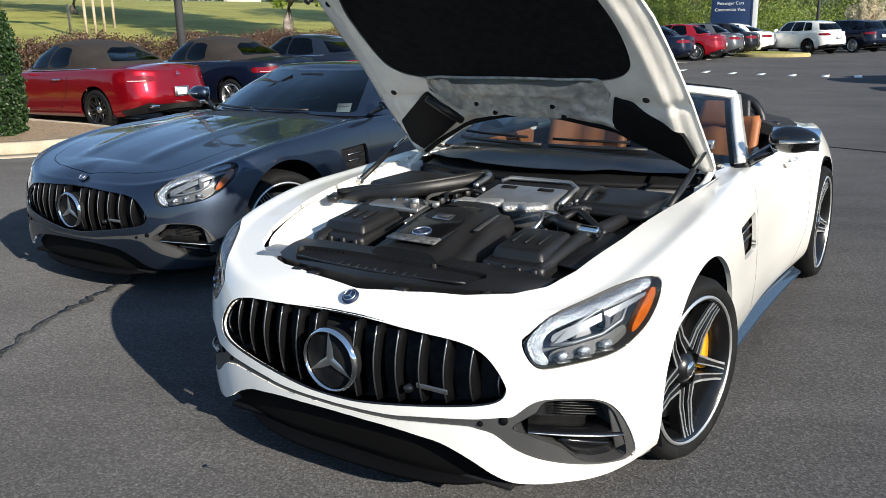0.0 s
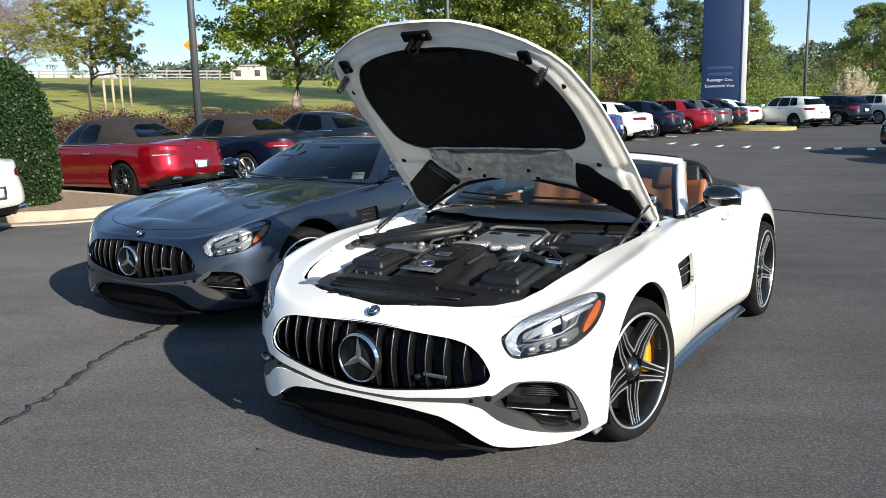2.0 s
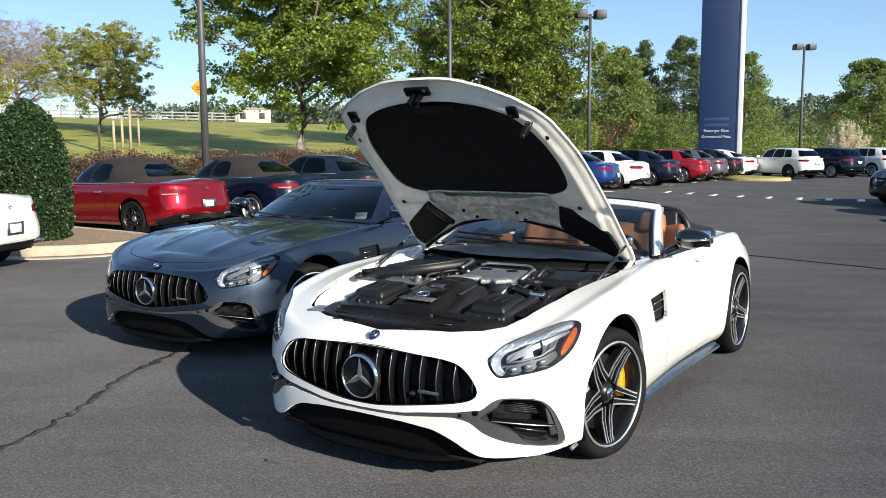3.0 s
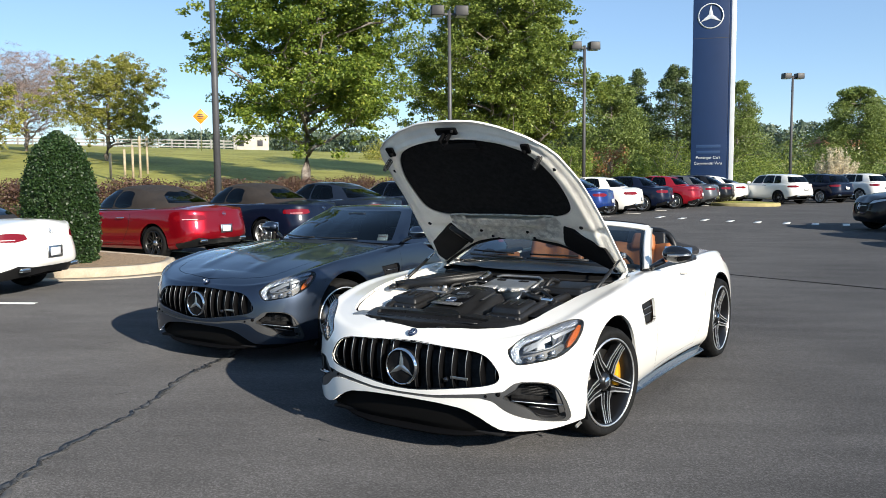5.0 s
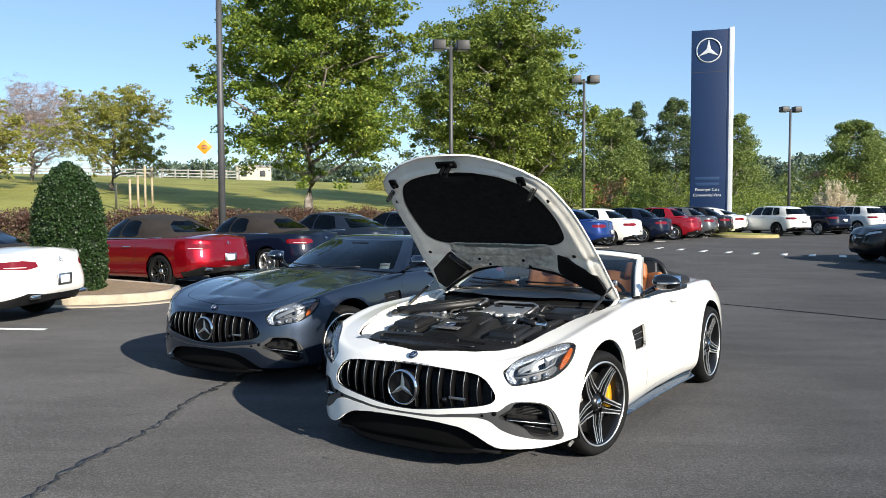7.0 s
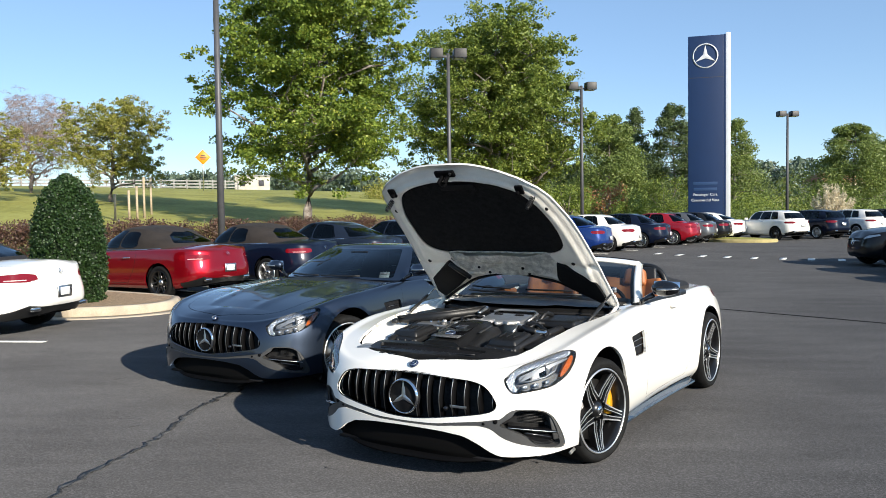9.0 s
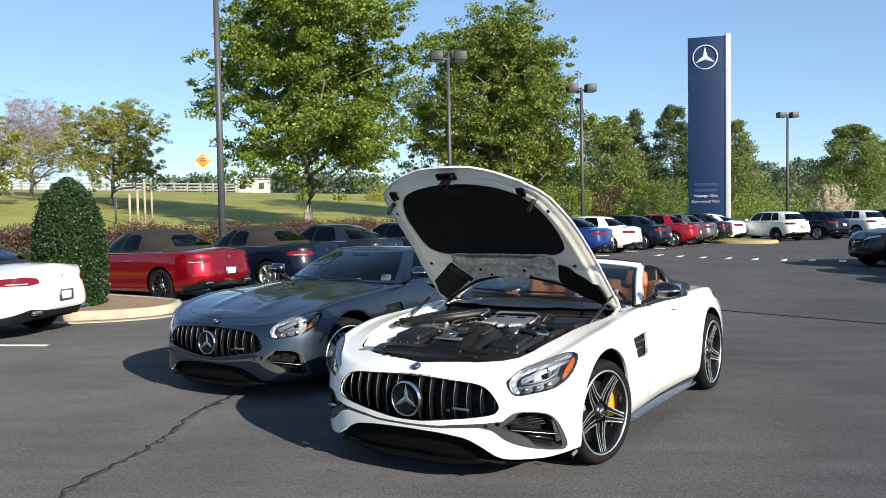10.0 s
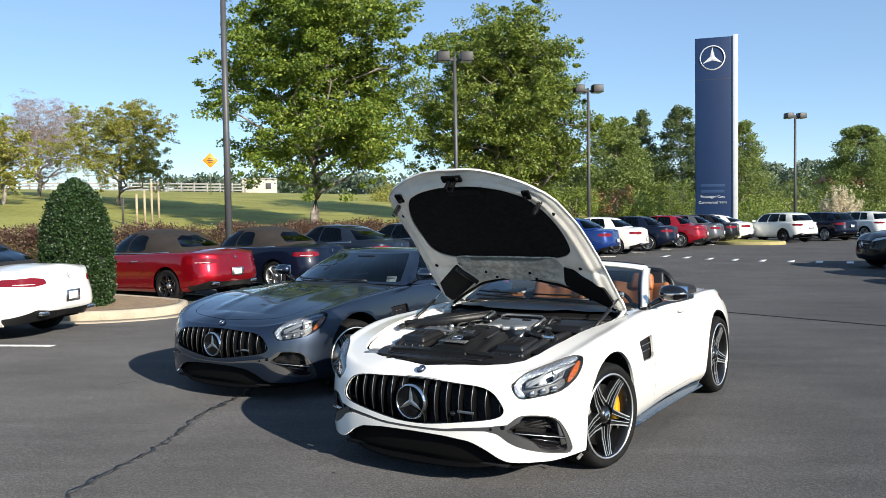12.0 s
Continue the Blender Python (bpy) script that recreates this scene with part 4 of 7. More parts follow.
def open_bonnet(skin, car, paint):
    """The raised bonnet: painted skin, pressed inner panel, felt, foil, pads, latch and catches."""
    # the front edge is crowned and reaches forward in the middle
    for v in skin.verts:
        k = float(step01(0.1, 0.76, v.co.x)) * max(0.0, 1 - (v.co.y / 0.6) ** 2)
        v.co.x += 0.05 * k
        v.co.z += 0.03 * k
    below_skin = BVHTree.FromBMesh(skin)
    inner = pushed(copy_bm(skin), -0.03)
    felt_line = poly(spline([(0.645, -0.1), (0.645, 0.15), (0.595, 0.355), (0.505, 0.475), (0.30, 0.56), (0.03, 0.58), (-0.10, 0.54), (-0.165, 0.40), (-0.172, 0.2), (-0.172, -0.1)], 90))
    foil_line = poly([(-0.17, -0.1), (-0.17, 0.41), (-0.24, 0.425), (-0.37, 0.36), (-0.405, 0.2), (-0.41, -0.1)], 0.012)
    pad_line = poly([(-0.26, 0.455), (-0.30, 0.50), (-0.46, 0.69), (-0.62, 0.715), (-0.685, 0.68), (-0.57, 0.52), (-0.47, 0.40), (-0.42, 0.405)], 0.006)

    def flat(f):
        return lambda co, t, v: f(np.stack([co[:, 0], np.abs(co[:, 1])], 1))
    felt = cut(inner, flat(felt_line))
    foil = cut(inner, flat(foil_line))
    pads = cut(inner, flat(pad_line))
    # pressed rim: the panel steps up to meet the skin's edge
    edge = poly(HOOD)
    for v in inner.verts:
        d = -edge(np.array([[v.co.x, abs(v.co.y)]]))[0]
        k = step01(0.0, 0.05, d)
        v.co.z += 0.022 * (1 - k) - 0.012 * step01(0.05, 0.09, d) * (1 - step01(0.10, 0.14, d)) - 0.012 * step01(0.06, 0.1, d)
        y = abs(v.co.y)
        v.co.z += 0.016 * math.exp(-((v.co.x + 0.30) / 0.03) ** 2) * step01(0.44, 0.5, y)
    bon = part("bonnet", moved(flange(skin, 0.012), LIFT), paint, car, "raised painted bonnet")
    part("inner_panel", moved(inner, LIFT), M_WHITE_IN, bon, "pressed off-white inner panel")
    part("felt_liner", moved(pushed(felt, -0.004), LIFT), M_FELT, bon, "black felt sound liner")
    below = BVHTree.FromBMesh(foil)
    foil_edge = []
    for x, y in spline([(-0.172, -0.40), (-0.165, -0.2), (-0.172, 0.0), (-0.165, 0.2), (-0.172, 0.40), (-0.24, 0.42), (-0.365, 0.355), (-0.40, 0.2), (-0.408, 0.0), (-0.40, -0.2), (-0.365, -0.355), (-0.24, -0.42)], 60, closed=True):
        foil_edge.append(below.find_nearest(Vector((x, y, 0.84)))[0])
    # a raised band along the felt, a step below it, and dimples round the clips
    for v in foil.verts:
        y = abs(v.co.y)
        band = step01(-0.275, -0.26, v.co.x) * step01(0.30, 0.275, y)
        fold = math.exp(-((v.co.x + 0.268 + 0.004 * math.sin(y * 40)) / 0.008) ** 2) + 0.8 * math.exp(-((y - 0.315 - 0.02 * math.sin(v.co.x * 25)) / 0.010) ** 2)
        dimple = sum(math.exp(-((v.co.x - cx) ** 2 + (v.co.y - cy) ** 2) / 0.0016) for cx, cy in ((-0.30, 0.17), (-0.30, -0.20), (-0.37, 0.20), (-0.36, -0.13)))
        v.co.z -= 0.006 + 0.022 * step01(0.42, 0.34, y) + 0.016 * band - 0.016 * fold - 0.018 * dimple + 0.010 * noise.noise(v.co * 18) + 0.007 * noise.noise(v.co * 55)
    edge_line = [(e.x, e.y, e.z - 0.006) for e in foil_edge]
    hs = part("heat_shield", moved(foil, LIFT), M_FOIL, bon, "crinkled silver heat shield")
    part("shield_hem", moved(tube(edge_line, 0.007, 6, closed=True), LIFT), M_FOIL, hs, "folded silver hem")
    for sk, s in zip(split_sides(pads), (1, -1)):
        part("seal_pad", moved(flange(pushed(sk, -0.020), -0.03), LIFT), M_DARK, bon, "black moulded pad")
        if s < 0:
            a = tube([(-0.26, s * 0.44, 0.832), (-0.36, s * 0.385, 0.85), (-0.44, s * 0.34, 0.862)], [0.016, 0.022, 0.018], 6)
            part("seal_lip", moved(a, LIFT), M_PLASTIC, bon)
    for y, x in ((0.17, -0.30), (-0.20, -0.30), (0.20, -0.37), (-0.13, -0.36)):
        part("foil_clip", moved(lathe([(0, -0.010), (0.009, -0.009), (0.012, 0)], 12, "z"), LIFT @ Matrix.Translation((x, y, 0.848 - 0.09 * (x + 0.3)))), M_DARK, bon, "dark clip")
    # rubber seal along the rear edge
    lip_line = []
    for y in np.linspace(-0.70, 0.70, 31):
        x = -float(graph([(0, 0.45), (0.1, 0.46), (0.3, 0.51), (0.55, 0.645), (0.72, 0.765)])(abs(y)))
        hit = below_skin.find_nearest(Vector((x + 0.006, y, 0.9)))[0]
        lip_line.append(LIFT @ (hit - Vector((0, 0, 0.022))))
    part("edge_seal", tube(lip_line, 0.013, 8), M_DARK, bon, "black rubber edge seal")
    # latch hook at the front edge, and two striker plates with sprung pins
    lt = part("bonnet_latch", moved(join(rbox((0.05, 0.15, 0.02), (0.735, 0, 0.733), 0.006), rbox((0.03, 0.02, 0.085), (0.717, -0.02, 0.690), 0.006), rbox((0.03, 0.014, 0.07), (0.717, 0.022, 0.697), 0.005),
              tube([(0.705, -0.03, 0.653), (0.69, 0, 0.647), (0.705, 0.03, 0.661)], 0.008, 6)), LIFT), M_SLAT, bon, "black bonnet latch hook")
    part("latch_bolt", moved(lathe([(0, -0.012), (0.01, -0.01), (0.01, 0.0)], 10, "z"), LIFT @ Matrix.Translation((0.745, 0.05, 0.725))), M_PLASTIC, lt)
    for s in (-1, 1):
        part("striker_plate", moved(join(rbox((0.07, 0.055, 0.018), (0.58, s * 0.50, 0.728), 0.006), rbox((0.02, 0.02, 0.03), (0.57, s * 0.49, 0.711), 0.004)), LIFT), M_SLAT, bon, "black striker plate")
        coil = [(0.49 + 0.016 * math.cos(a), s * 0.555 + 0.016 * math.sin(a), 0.755 - 0.012 * a / 1.7) for a in np.linspace(0, 6 * math.tau, 70)]
        pin = part("catch_pin", moved(tube([(0.49, s * 0.555, 0.775), (0.49, s * 0.555, 0.66), (0.49, s * 0.555, 0.648)], [0.008, 0.008, 0.014], 8), LIFT), M_PLASTIC, bon, "sprung catch pin")
        part("pin_spring", moved(tube([(x, y, 0.76 - (0.76 - z) * 0.36) for x, y, z in coil], 0.003, 5), LIFT), M_PLASTIC, pin, "black coil spring")
        for x, y in ((-0.22, 0.60), (0.36, 0.60)):
            part("panel_hole", moved(lathe([(0, -0.002), (0.013, -0.002), (0.015, 0.002)], 14, "z"), LIFT @ Matrix.Translation((x, s * y, 0.826 - 0.11 * (x + 0.2) - (0.003 if x < 0 else -0.012)))), M_DARK, bon)
    part("intake_slot", moved(rbox((0.05, 0.26, 0.012), (0.59, 0.02, 0.762), 0.004), LIFT), M_DARK, bon, "dark moulded slot")
    return bon


# ---- the white roadster with its bonnet up ----
WHITE_AT = Matrix.Translation((-0.264, -0.375, 0)) @ Matrix.Rotation(radians(-117.4), 4, "Z")
GREY_AT = Matrix.Translation((-2.39, 1.935, 0)) @ Matrix.Rotation(radians(-117.8), 4, "Z")
roadster, bonnet = gt_car("white_roadster", WHITE_AT, "white two-seat roadster with bonnet raised and top down", M_WHITE, True, M_YELLOW, True, -11.0)


def between(lo, hi, rows):
    """A curved pane or panel between two lines, each a function of the share across."""
    n = 24
    grid = np.zeros((n, rows, 3))
    for i in range(n):
        f = i / (n - 1)
        a, b = np.array(lo(f)), np.array(hi(f))
        for j in range(rows):
            g = j / (rows - 1)
            grid[i, j] = a + (b - a) * g + np.array([0.03, 0, 0.02]) * math.sin(g * math.pi)
    return grid


def screen_lo(f):
    y = 0.80 * f
    return (-0.80 - 0.20 * f ** 2.2, y, 0.975 - 0.035 * f)


def screen_hi(f):
    y = 0.60 * f
    return (-1.49 - 0.10 * f ** 2, y, 1.235 - 0.04 * f ** 2.5)


def windscreen(car, paint):
    pane = outward(sheet(between(screen_lo, screen_hi, 14)), (-1.6, 0, 0.8))
    ws = part("windscreen", pane, M_SCREEN, car, "raked clear windscreen in a white frame")
    ws.visible_shadow = False
    for s in (-1, 1):
        a, b = Vector(screen_lo(1)), Vector(screen_hi(1))
        pts = []
        for g in np.linspace(0, 1, 9):
            p = a.lerp(b, g) + Vector((0.03, 0, 0.02)) * math.sin(g * math.pi)
            pts.append(Vector((p.x - 0.03 - 0.02 * g, (p.y + 0.012) * s, p.z - 0.004)))
        bm = bmesh.new()
        rows = []
        for i, p in enumerate(pts):
            w = 0.080 - 0.018 * i / 8
            rows.append([bm.verts.new(p + Vector(q)) for q in ((0.04, 0.0 * s, 0.012), (0.02, 0.020 * s, 0.006), (-w, 0.016 * s, -0.004), (-w - 0.012, -0.005 * s, -0.008), (-w, -0.03 * s, -0.01), (0.02, -0.03 * s, -0.005))])
        for r0, r1 in zip(rows[:-1], rows[1:]):
            for q in range(6):
                bm.faces.new((r0[q], r0[(q + 1) % 6], r1[(q + 1) % 6], r1[q]))
        bm.faces.new(rows[0])
        bm.faces.new(rows[-1][::-1])
        bmesh.ops.recalc_face_normals(bm, faces=bm.faces)
        part("screen_pillar", bm, paint, ws, "white screen pillar")
        inner = tube([p + Vector((0.0, -0.035 * s, -0.01)) for p in pts], 0.018, 6)
        part("pillar_seal", inner, M_DARK, ws, "black seal inside the pillar")
    bm = bmesh.new()
    rows = []
    for f in np.linspace(-1, 1, 25):
        x, y, z = screen_hi(abs(f))
        p = Vector((x, math.copysign(y, f) * 1.03, z))
        rows.append([bm.verts.new(p + Vector(q)) for q in ((0.035, 0, -0.012), (0.015, 0, 0.012), (-0.04, 0, 0.018), (-0.085, 0, 0.004), (-0.08, 0, -0.02), (0.0, 0, -0.02))])
    for r0, r1 in zip(rows[:-1], rows[1:]):
        for q in range(6):
            bm.faces.new((r0[q], r0[(q + 1) % 6], r1[(q + 1) % 6], r1[q]))
    bm.faces.new(rows[0])
    bm.faces.new(rows[-1][::-1])
    bmesh.ops.recalc_face_normals(bm, faces=bm.faces)
    part("screen_header", bm, paint, ws, "white screen header rail")
    hd = tube([(screen_hi(abs(f))[0] - 0.09, math.copysign(screen_hi(abs(f))[1], f), screen_hi(abs(f))[2] + 0.006) for f in np.linspace(-0.97, 0.97, 17)], 0.02, 6)
    part("header_seal", hd, M_DARK, ws, "black seal behind the header")
    part("inside_mirror", rbox((0.03, 0.24, 0.07), (-1.36, 0, 1.165), 0.012), M_GLOSSBLACK, ws, "inside mirror")
    for y0, y1 in ((-0.10, -0.62), (0.42, -0.06)):
        pts = [Vector((-0.81 - 0.20 * abs(y / 0.8) ** 2.2 - 0.02, y, 0.992)) for y in np.linspace(y0, y1, 6)]
        wp = part("wiper", tube(pts, 0.010, 6), M_PLASTIC, car, "black wiper arm")
        part("wiper_blade", tube([p + Vector((-0.05, 0, 0.025)) for p in pts[1:]], 0.007, 5), M_DARK, wp)
    return ws


windscreen(roadster, M_WHITE)


def seat(y, car):
    """A leather bucket seat with bolsters and a fixed head rest."""
    def pad(pts, width, thick, bolster):
        bm = bmesh.new()
        rows = []
        c = spline(pts, 14)
        for i, (x, z) in enumerate(c):
            d = c[min(i + 1, 13)] - c[max(i - 1, 0)]
            n = np.array([-d[1], d[0]]) / np.linalg.norm(d)
            row = []
            for f in np.linspace(-1, 1, 13):
                lift = bolster * abs(f) ** 4 + 0.012 * math.cos(f * 9)
                row.append(bm.verts.new((x + n[0] * lift, y + f * width, z + n[1] * lift)))
            rows.append(row)
        for a, b in zip(rows[:-1], rows[1:]):
            for q in range(12):
                bm.faces.new((a[q], a[q + 1], b[q + 1], b[q]))
        r = bmesh.ops.extrude_face_region(bm, geom=bm.faces[:])
        for v in [v for v in r["geom"] if isinstance(v, bmesh.types.BMVert)]:
            v.co += Vector((-thick * 0.8, 0, -thick * 0.5))
        bmesh.ops.recalc_face_normals(bm, faces=bm.faces)
        return bm
    st = part("seat_cushion", pad([(-1.45, 0.52), (-1.7, 0.47), (-1.95, 0.45)], 0.26, 0.10, 0.07), M_LEATHER, car, "tan leather seat cushion")
    back = part("seat_back", pad([(-1.97, 0.46), (-2.03, 0.62), (-2.12, 0.88), (-2.17, 1.02)][::-1], 0.25, 0.08, 0.07), M_LEATHER, car, "tan leather seat back")
    part("head_rest", rbox((0.09, 0.22, 0.15), (-2.18, y, 1.035), 0.035, 3, Matrix.Rotation(radians(-14), 4, "Y"), (0.9, 0.8)), M_LEATHER, back, "tan leather head rest")
    part("back_shell", rbox((0.05, 0.46, 0.55), (-2.21, y, 0.85), 0.02, 2, Matrix.Rotation(radians(-14), 4, "Y"), (0.9, 0.7)), M_PLASTIC, back, "black seat back shell")
    return st


def cockpit(car):
    for y in (-0.39, 0.39):
        seat(y, car)
        hoop = [(-2.36, y - 0.22, 0.86), (-2.38, y - 0.20, 1.02), (-2.40, y - 0.10, 1.11), (-2.40, y + 0.10, 1.11), (-2.38, y + 0.20, 1.02), (-2.36, y + 0.22, 0.86)]
        part("roll_hoop", tube([tuple(p) for p in spline(hoop, 18)], 0.028, 8), M_PLASTIC, car, "black roll hoop behind the seat")
    dash = prism([(-0.95, 0.93), (-1.12, 0.955), (-1.25, 0.93), (-1.34, 0.86), (-1.33, 0.70), (-1.2, 0.6), (-0.95, 0.6)], 1.42, Matrix.Translation((0, -0.71, 0)), 0.012)
    part("dashboard", dash, M_PLASTIC, car, "black leather dashboard")
    wheel_at = Matrix.Translation((-1.47, 0.38, 0.83)) @ Matrix.Rotation(radians(66), 4, "Y")
    ring = [(0.175 * math.cos(a), 0.175 * math.sin(a), 0) for a in np.linspace(0, math.tau, 28, endpoint=False)]
    sw = part("steering_wheel", moved(tube(ring, 0.016, 8, closed=True), wheel_at), M_PLASTIC, car, "black leather steering wheel")
    part("wheel_boss", moved(join(rbox((0.10, 0.12, 0.04), (0, 0, 0.01), 0.015), rbox((0.03, 0.33, 0.02), (0, 0, 0), 0.006), rbox((0.16, 0.03, 0.02), (0.08, 0, 0), 0.006)), wheel_at), M_SATIN, sw)
    part("centre_console", rbox((1.0, 0.24, 0.22), (-1.75, 0, 0.52), 0.03), M_PLASTIC, car)
    part("console_lid", rbox((0.3, 0.2, 0.05), (-2.0, 0, 0.65), 0.02), M_LEATHER, car, "tan console lid")
    for s in (-1, 1):
        part("door_card", rbox((1.15, 0.05, 0.50), (-1.55, s * 0.80, 0.66), 0.02), M_LEATHER, car, "tan leather door trim")
        part("door_cap", rbox((1.2, 0.07, 0.05), (-1.6, s * 0.815, 0.915), 0.02), M_PLASTIC, car, "black door top trim")
        part("quarter_window_trim", tube([(-1.0, s * 0.83, 0.93), (-1.2, s * 0.82, 0.95), (-1.36, s * 0.80, 0.955)], 0.014, 6), M_PLASTIC, car)
    part("rear_bulkhead", rbox((0.06, 1.4, 0.6), (-2.42, 0, 0.68), 0.02), M_PLASTIC, car, "black panel behind the seats")
    # folded soft top under its black cover, with two fairings
    cov = body_skin(GT, 150, 48)
    piece = cut(cov, top_cut(poly([(-2.30, -0.1), (-2.30, 0.74), (-2.55, 0.76), (-2.78, 0.66), (-2.86, 0.4), (-2.88, -0.1)], 0.01), 0.5))
    cov.free()
    for v in piece.verts:
        v.co.z += 0.03 + 0.09 * math.exp(-((abs(v.co.y) - 0.42) / 0.17) ** 2) * step01(-2.9, -2.45, v.co.x)
    part("tonneau", flange(piece, 0.06), M_BLACKTOP, car, "black cover over the folded top")
    part("wind_deflector", rbox((0.012, 0.5, 0.22), (-2.40, 0, 1.0), 0.004), M_SCREEN, car, "clear wind deflector")


cockpit(roadster)


def engine_bay(car):
    # painted inner wings and ledges
    for s in (-1, 1):
        line = spline([(0.66, 0.50), (0.50, 0.635), (0.2, 0.71), (-0.3, 0.765), (-0.72, 0.79)], 30)
        zs_ = graph([(0.66, 0.735), (0.5, 0.765), (0.2, 0.825), (-0.3, 0.885), (-0.72, 0.925)])
        bm = bmesh.new()
        rows = []
        for x, y in line:
            z = float(zs_(x))
            inn = y - (0.17 if s < 0 else 0.10) * float(step01(-0.4, 0.1, x)) - 0.05
            rows.append([bm.verts.new(Vector(q)) for q in ((x, y * s * 1.01, z - 0.004), (x, (y - 0.012) * s, z - 0.026), (x, (y - 0.03) * s, z - 0.034), (x, inn * s, z - 0.045), (x, (inn - 0.015) * s, z - 0.06), (x, (inn - 0.02) * s, 0.35))])
        for r0, r1 in zip(rows[:-1], rows[1:]):
            for q in range(5):
                bm.faces.new((r0[q], r0[q + 1], r1[q + 1], r1[q]))
        bmesh.ops.recalc_face_normals(bm, faces=bm.faces)
        part("inner_wing", bm, M_WHITE_IN if s < 0 else M_PLASTIC, car, "off-white painted inner wing" if s < 0 else "black lined inner wing")
        part("lamp_back", join(rbox((0.10, 0.10, 0.05), (0.59, s * 0.53, 0.725 if s < 0 else 0.69), 0.012), rbox((0.05, 0.12, 0.03), (0.65, s * 0.50, 0.732 if s < 0 else 0.70), 0.008)), M_ALU, car, "silver back of the headlight unit")
        part("wiring_clip", join(rbox((0.03, 0.06, 0.02), (0.69, s * 0.44, 0.715), 0.005), tube([(0.68, s * 0.42, 0.72), (0.66, s * 0.47, 0.735), (0.62, s * 0.49, 0.725)], 0.007, 5)), M_PLASTIC, car)
        if s < 0:
            part("wing_liner", prism([(0.20, 0.49), (0.24, 0.54), (0.19, 0.575), (0.10, 0.58), (0.06, 0.60), (-0.06, 0.60), (-0.08, 0.52), (0.05, 0.48)], 0.012, Matrix.Translation((0, 0, 0.782)) @ Matrix.Rotation(radians(7.5), 4, "Y") @ Matrix.Rotation(math.pi / 2, 4, "X"), 0.003), M_GREYTRIM, car, "dark ragged felt panel on the inner wing")
        else:
            part("wing_liner", rbox((0.34, 0.11, 0.012), (0.22, s * 0.615, 0.795), 0.004, 1, Matrix.Rotation(radians(7.5), 4, "Y") @ Matrix.Rotation(s * radians(-10), 4, "Z")), M_PLASTIC, car, "black panel on the inner wing")
        drop = 0.085 if s < 0 else 0.0
        part("rail_trim", tube([(0.52, s * (0.50 - drop), 0.735), (0.45, s * (0.52 - drop), 0.765), (0.2, s * (0.53 - drop), 0.80), (-0.05, s * (0.585 - drop), 0.83), (-0.30, s * (0.62 - drop), 0.86)], [0.012, 0.03, 0.035, 0.03, 0.02], 8), M_PLASTIC, car, "black rail along the inner wing")
        # gas strut from the wing up to the bonnet
        a = Vector((-0.20, s * 0.735, 0.865))
        b = Vector((-0.70, s * 0.755, 1.06))
        st = part("gas_strut", tube([a, a.lerp(b, 0.58)], 0.013, 10), M_PLASTIC, car, "black gas strut holding the bonnet")
        part("strut_rod", tube([a.lerp(b, 0.55), b], 0.007, 8), M_CHROME if s < 0 else M_PLASTIC, st)
        part("strut_end", join(rbox((0.03, 0.03, 0.03), a, 0.008), rbox((0.03, 0.03, 0.035), b, 0.008)), M_SATIN, st)
        hinge = join(tube([(-0.60, s * 0.74, 0.86), (-0.70, s * 0.745, 0.90), (-0.77, s * 0.75, 0.945), (-0.735, s * 0.75, 0.985)], [0.022, 0.016, 0.018, 0.014], 6), rbox((0.12, 0.03, 0.06), (-0.66, s * 0.735, 0.86), 0.008), rbox((0.10, 0.04, 0.012), (-0.71, s * 0.75, 0.99), 0.004, 1, Matrix.Rotation(radians(-45), 4, "Y")))
        part("bonnet_hinge", hinge, M_WHITE_IN, car, "painted bonnet hinge")
    # slam panel shroud: a crescent over the radiator, with a slatted trough
    def crescent(inset, back, z0, crown):
        bm = bmesh.new()
        front_l = graph([(0, 0.758 - inset), (0.2, 0.738 - inset), (0.38, 0.694 - inset), (0.53, 0.615 - inset), (0.60, 0.545)])
        rows = []
        for y in np.linspace(-0.47, 0.60, 41):
            x1 = float(front_l(abs(y)))
            x0 = min(back - 0.02 * abs(y), x1 - 0.03)
            rows.append([bm.verts.new((x0 + (x1 - x0) * g, y, z0 + 0.028 * (1 - g) + crown * math.sin(g * math.pi) - 0.02 * (abs(y) / 0.6) ** 3)) for g in np.linspace(0, 1, 9)])
        for r0, r1 in zip(rows[:-1], rows[1:]):
            for q in range(8):
                bm.faces.new((r0[q], r0[q + 1], r1[q + 1], r1[q]))
        bmesh.ops.recalc_face_normals(bm, faces=bm.faces)
        lt, lv = bm.verts.layers.float.new("t"), bm.verts.layers.float.new("v")
        return outward(bm, (0.6, 0, -5))
    cres = crescent(0.0, 0.50, 0.752, 0.012)
    slot = cut(cres, lambda co, t, v: poly([(0.60, -0.40), (0.60, 0.40), (0.685, 0.34), (0.71, 0.0), (0.685, -0.34)], 0.012)(co[:, :2]))
    sh = part("radiator_shroud", flange(cres, 0.05), M_PLASTIC, car, "black plastic shroud over the radiator")
    part("trough", flange(pushed(slot, -0.016), -0.015), M_DARK, sh, "recessed dark trough")
    part("trough_rail", tube([(0.695 - 0.25 * y * y, y, 0.756) for y in np.linspace(-0.36, 0.36, 15)], 0.005, 6), M_PLASTIC, sh)
    for i in range(9):
        part("trough_rib", rbox((0.05, 0.008, 0.02), (0.655, -0.16 + i * 0.04, 0.748), 0.002, 1), M_PLASTIC, sh)
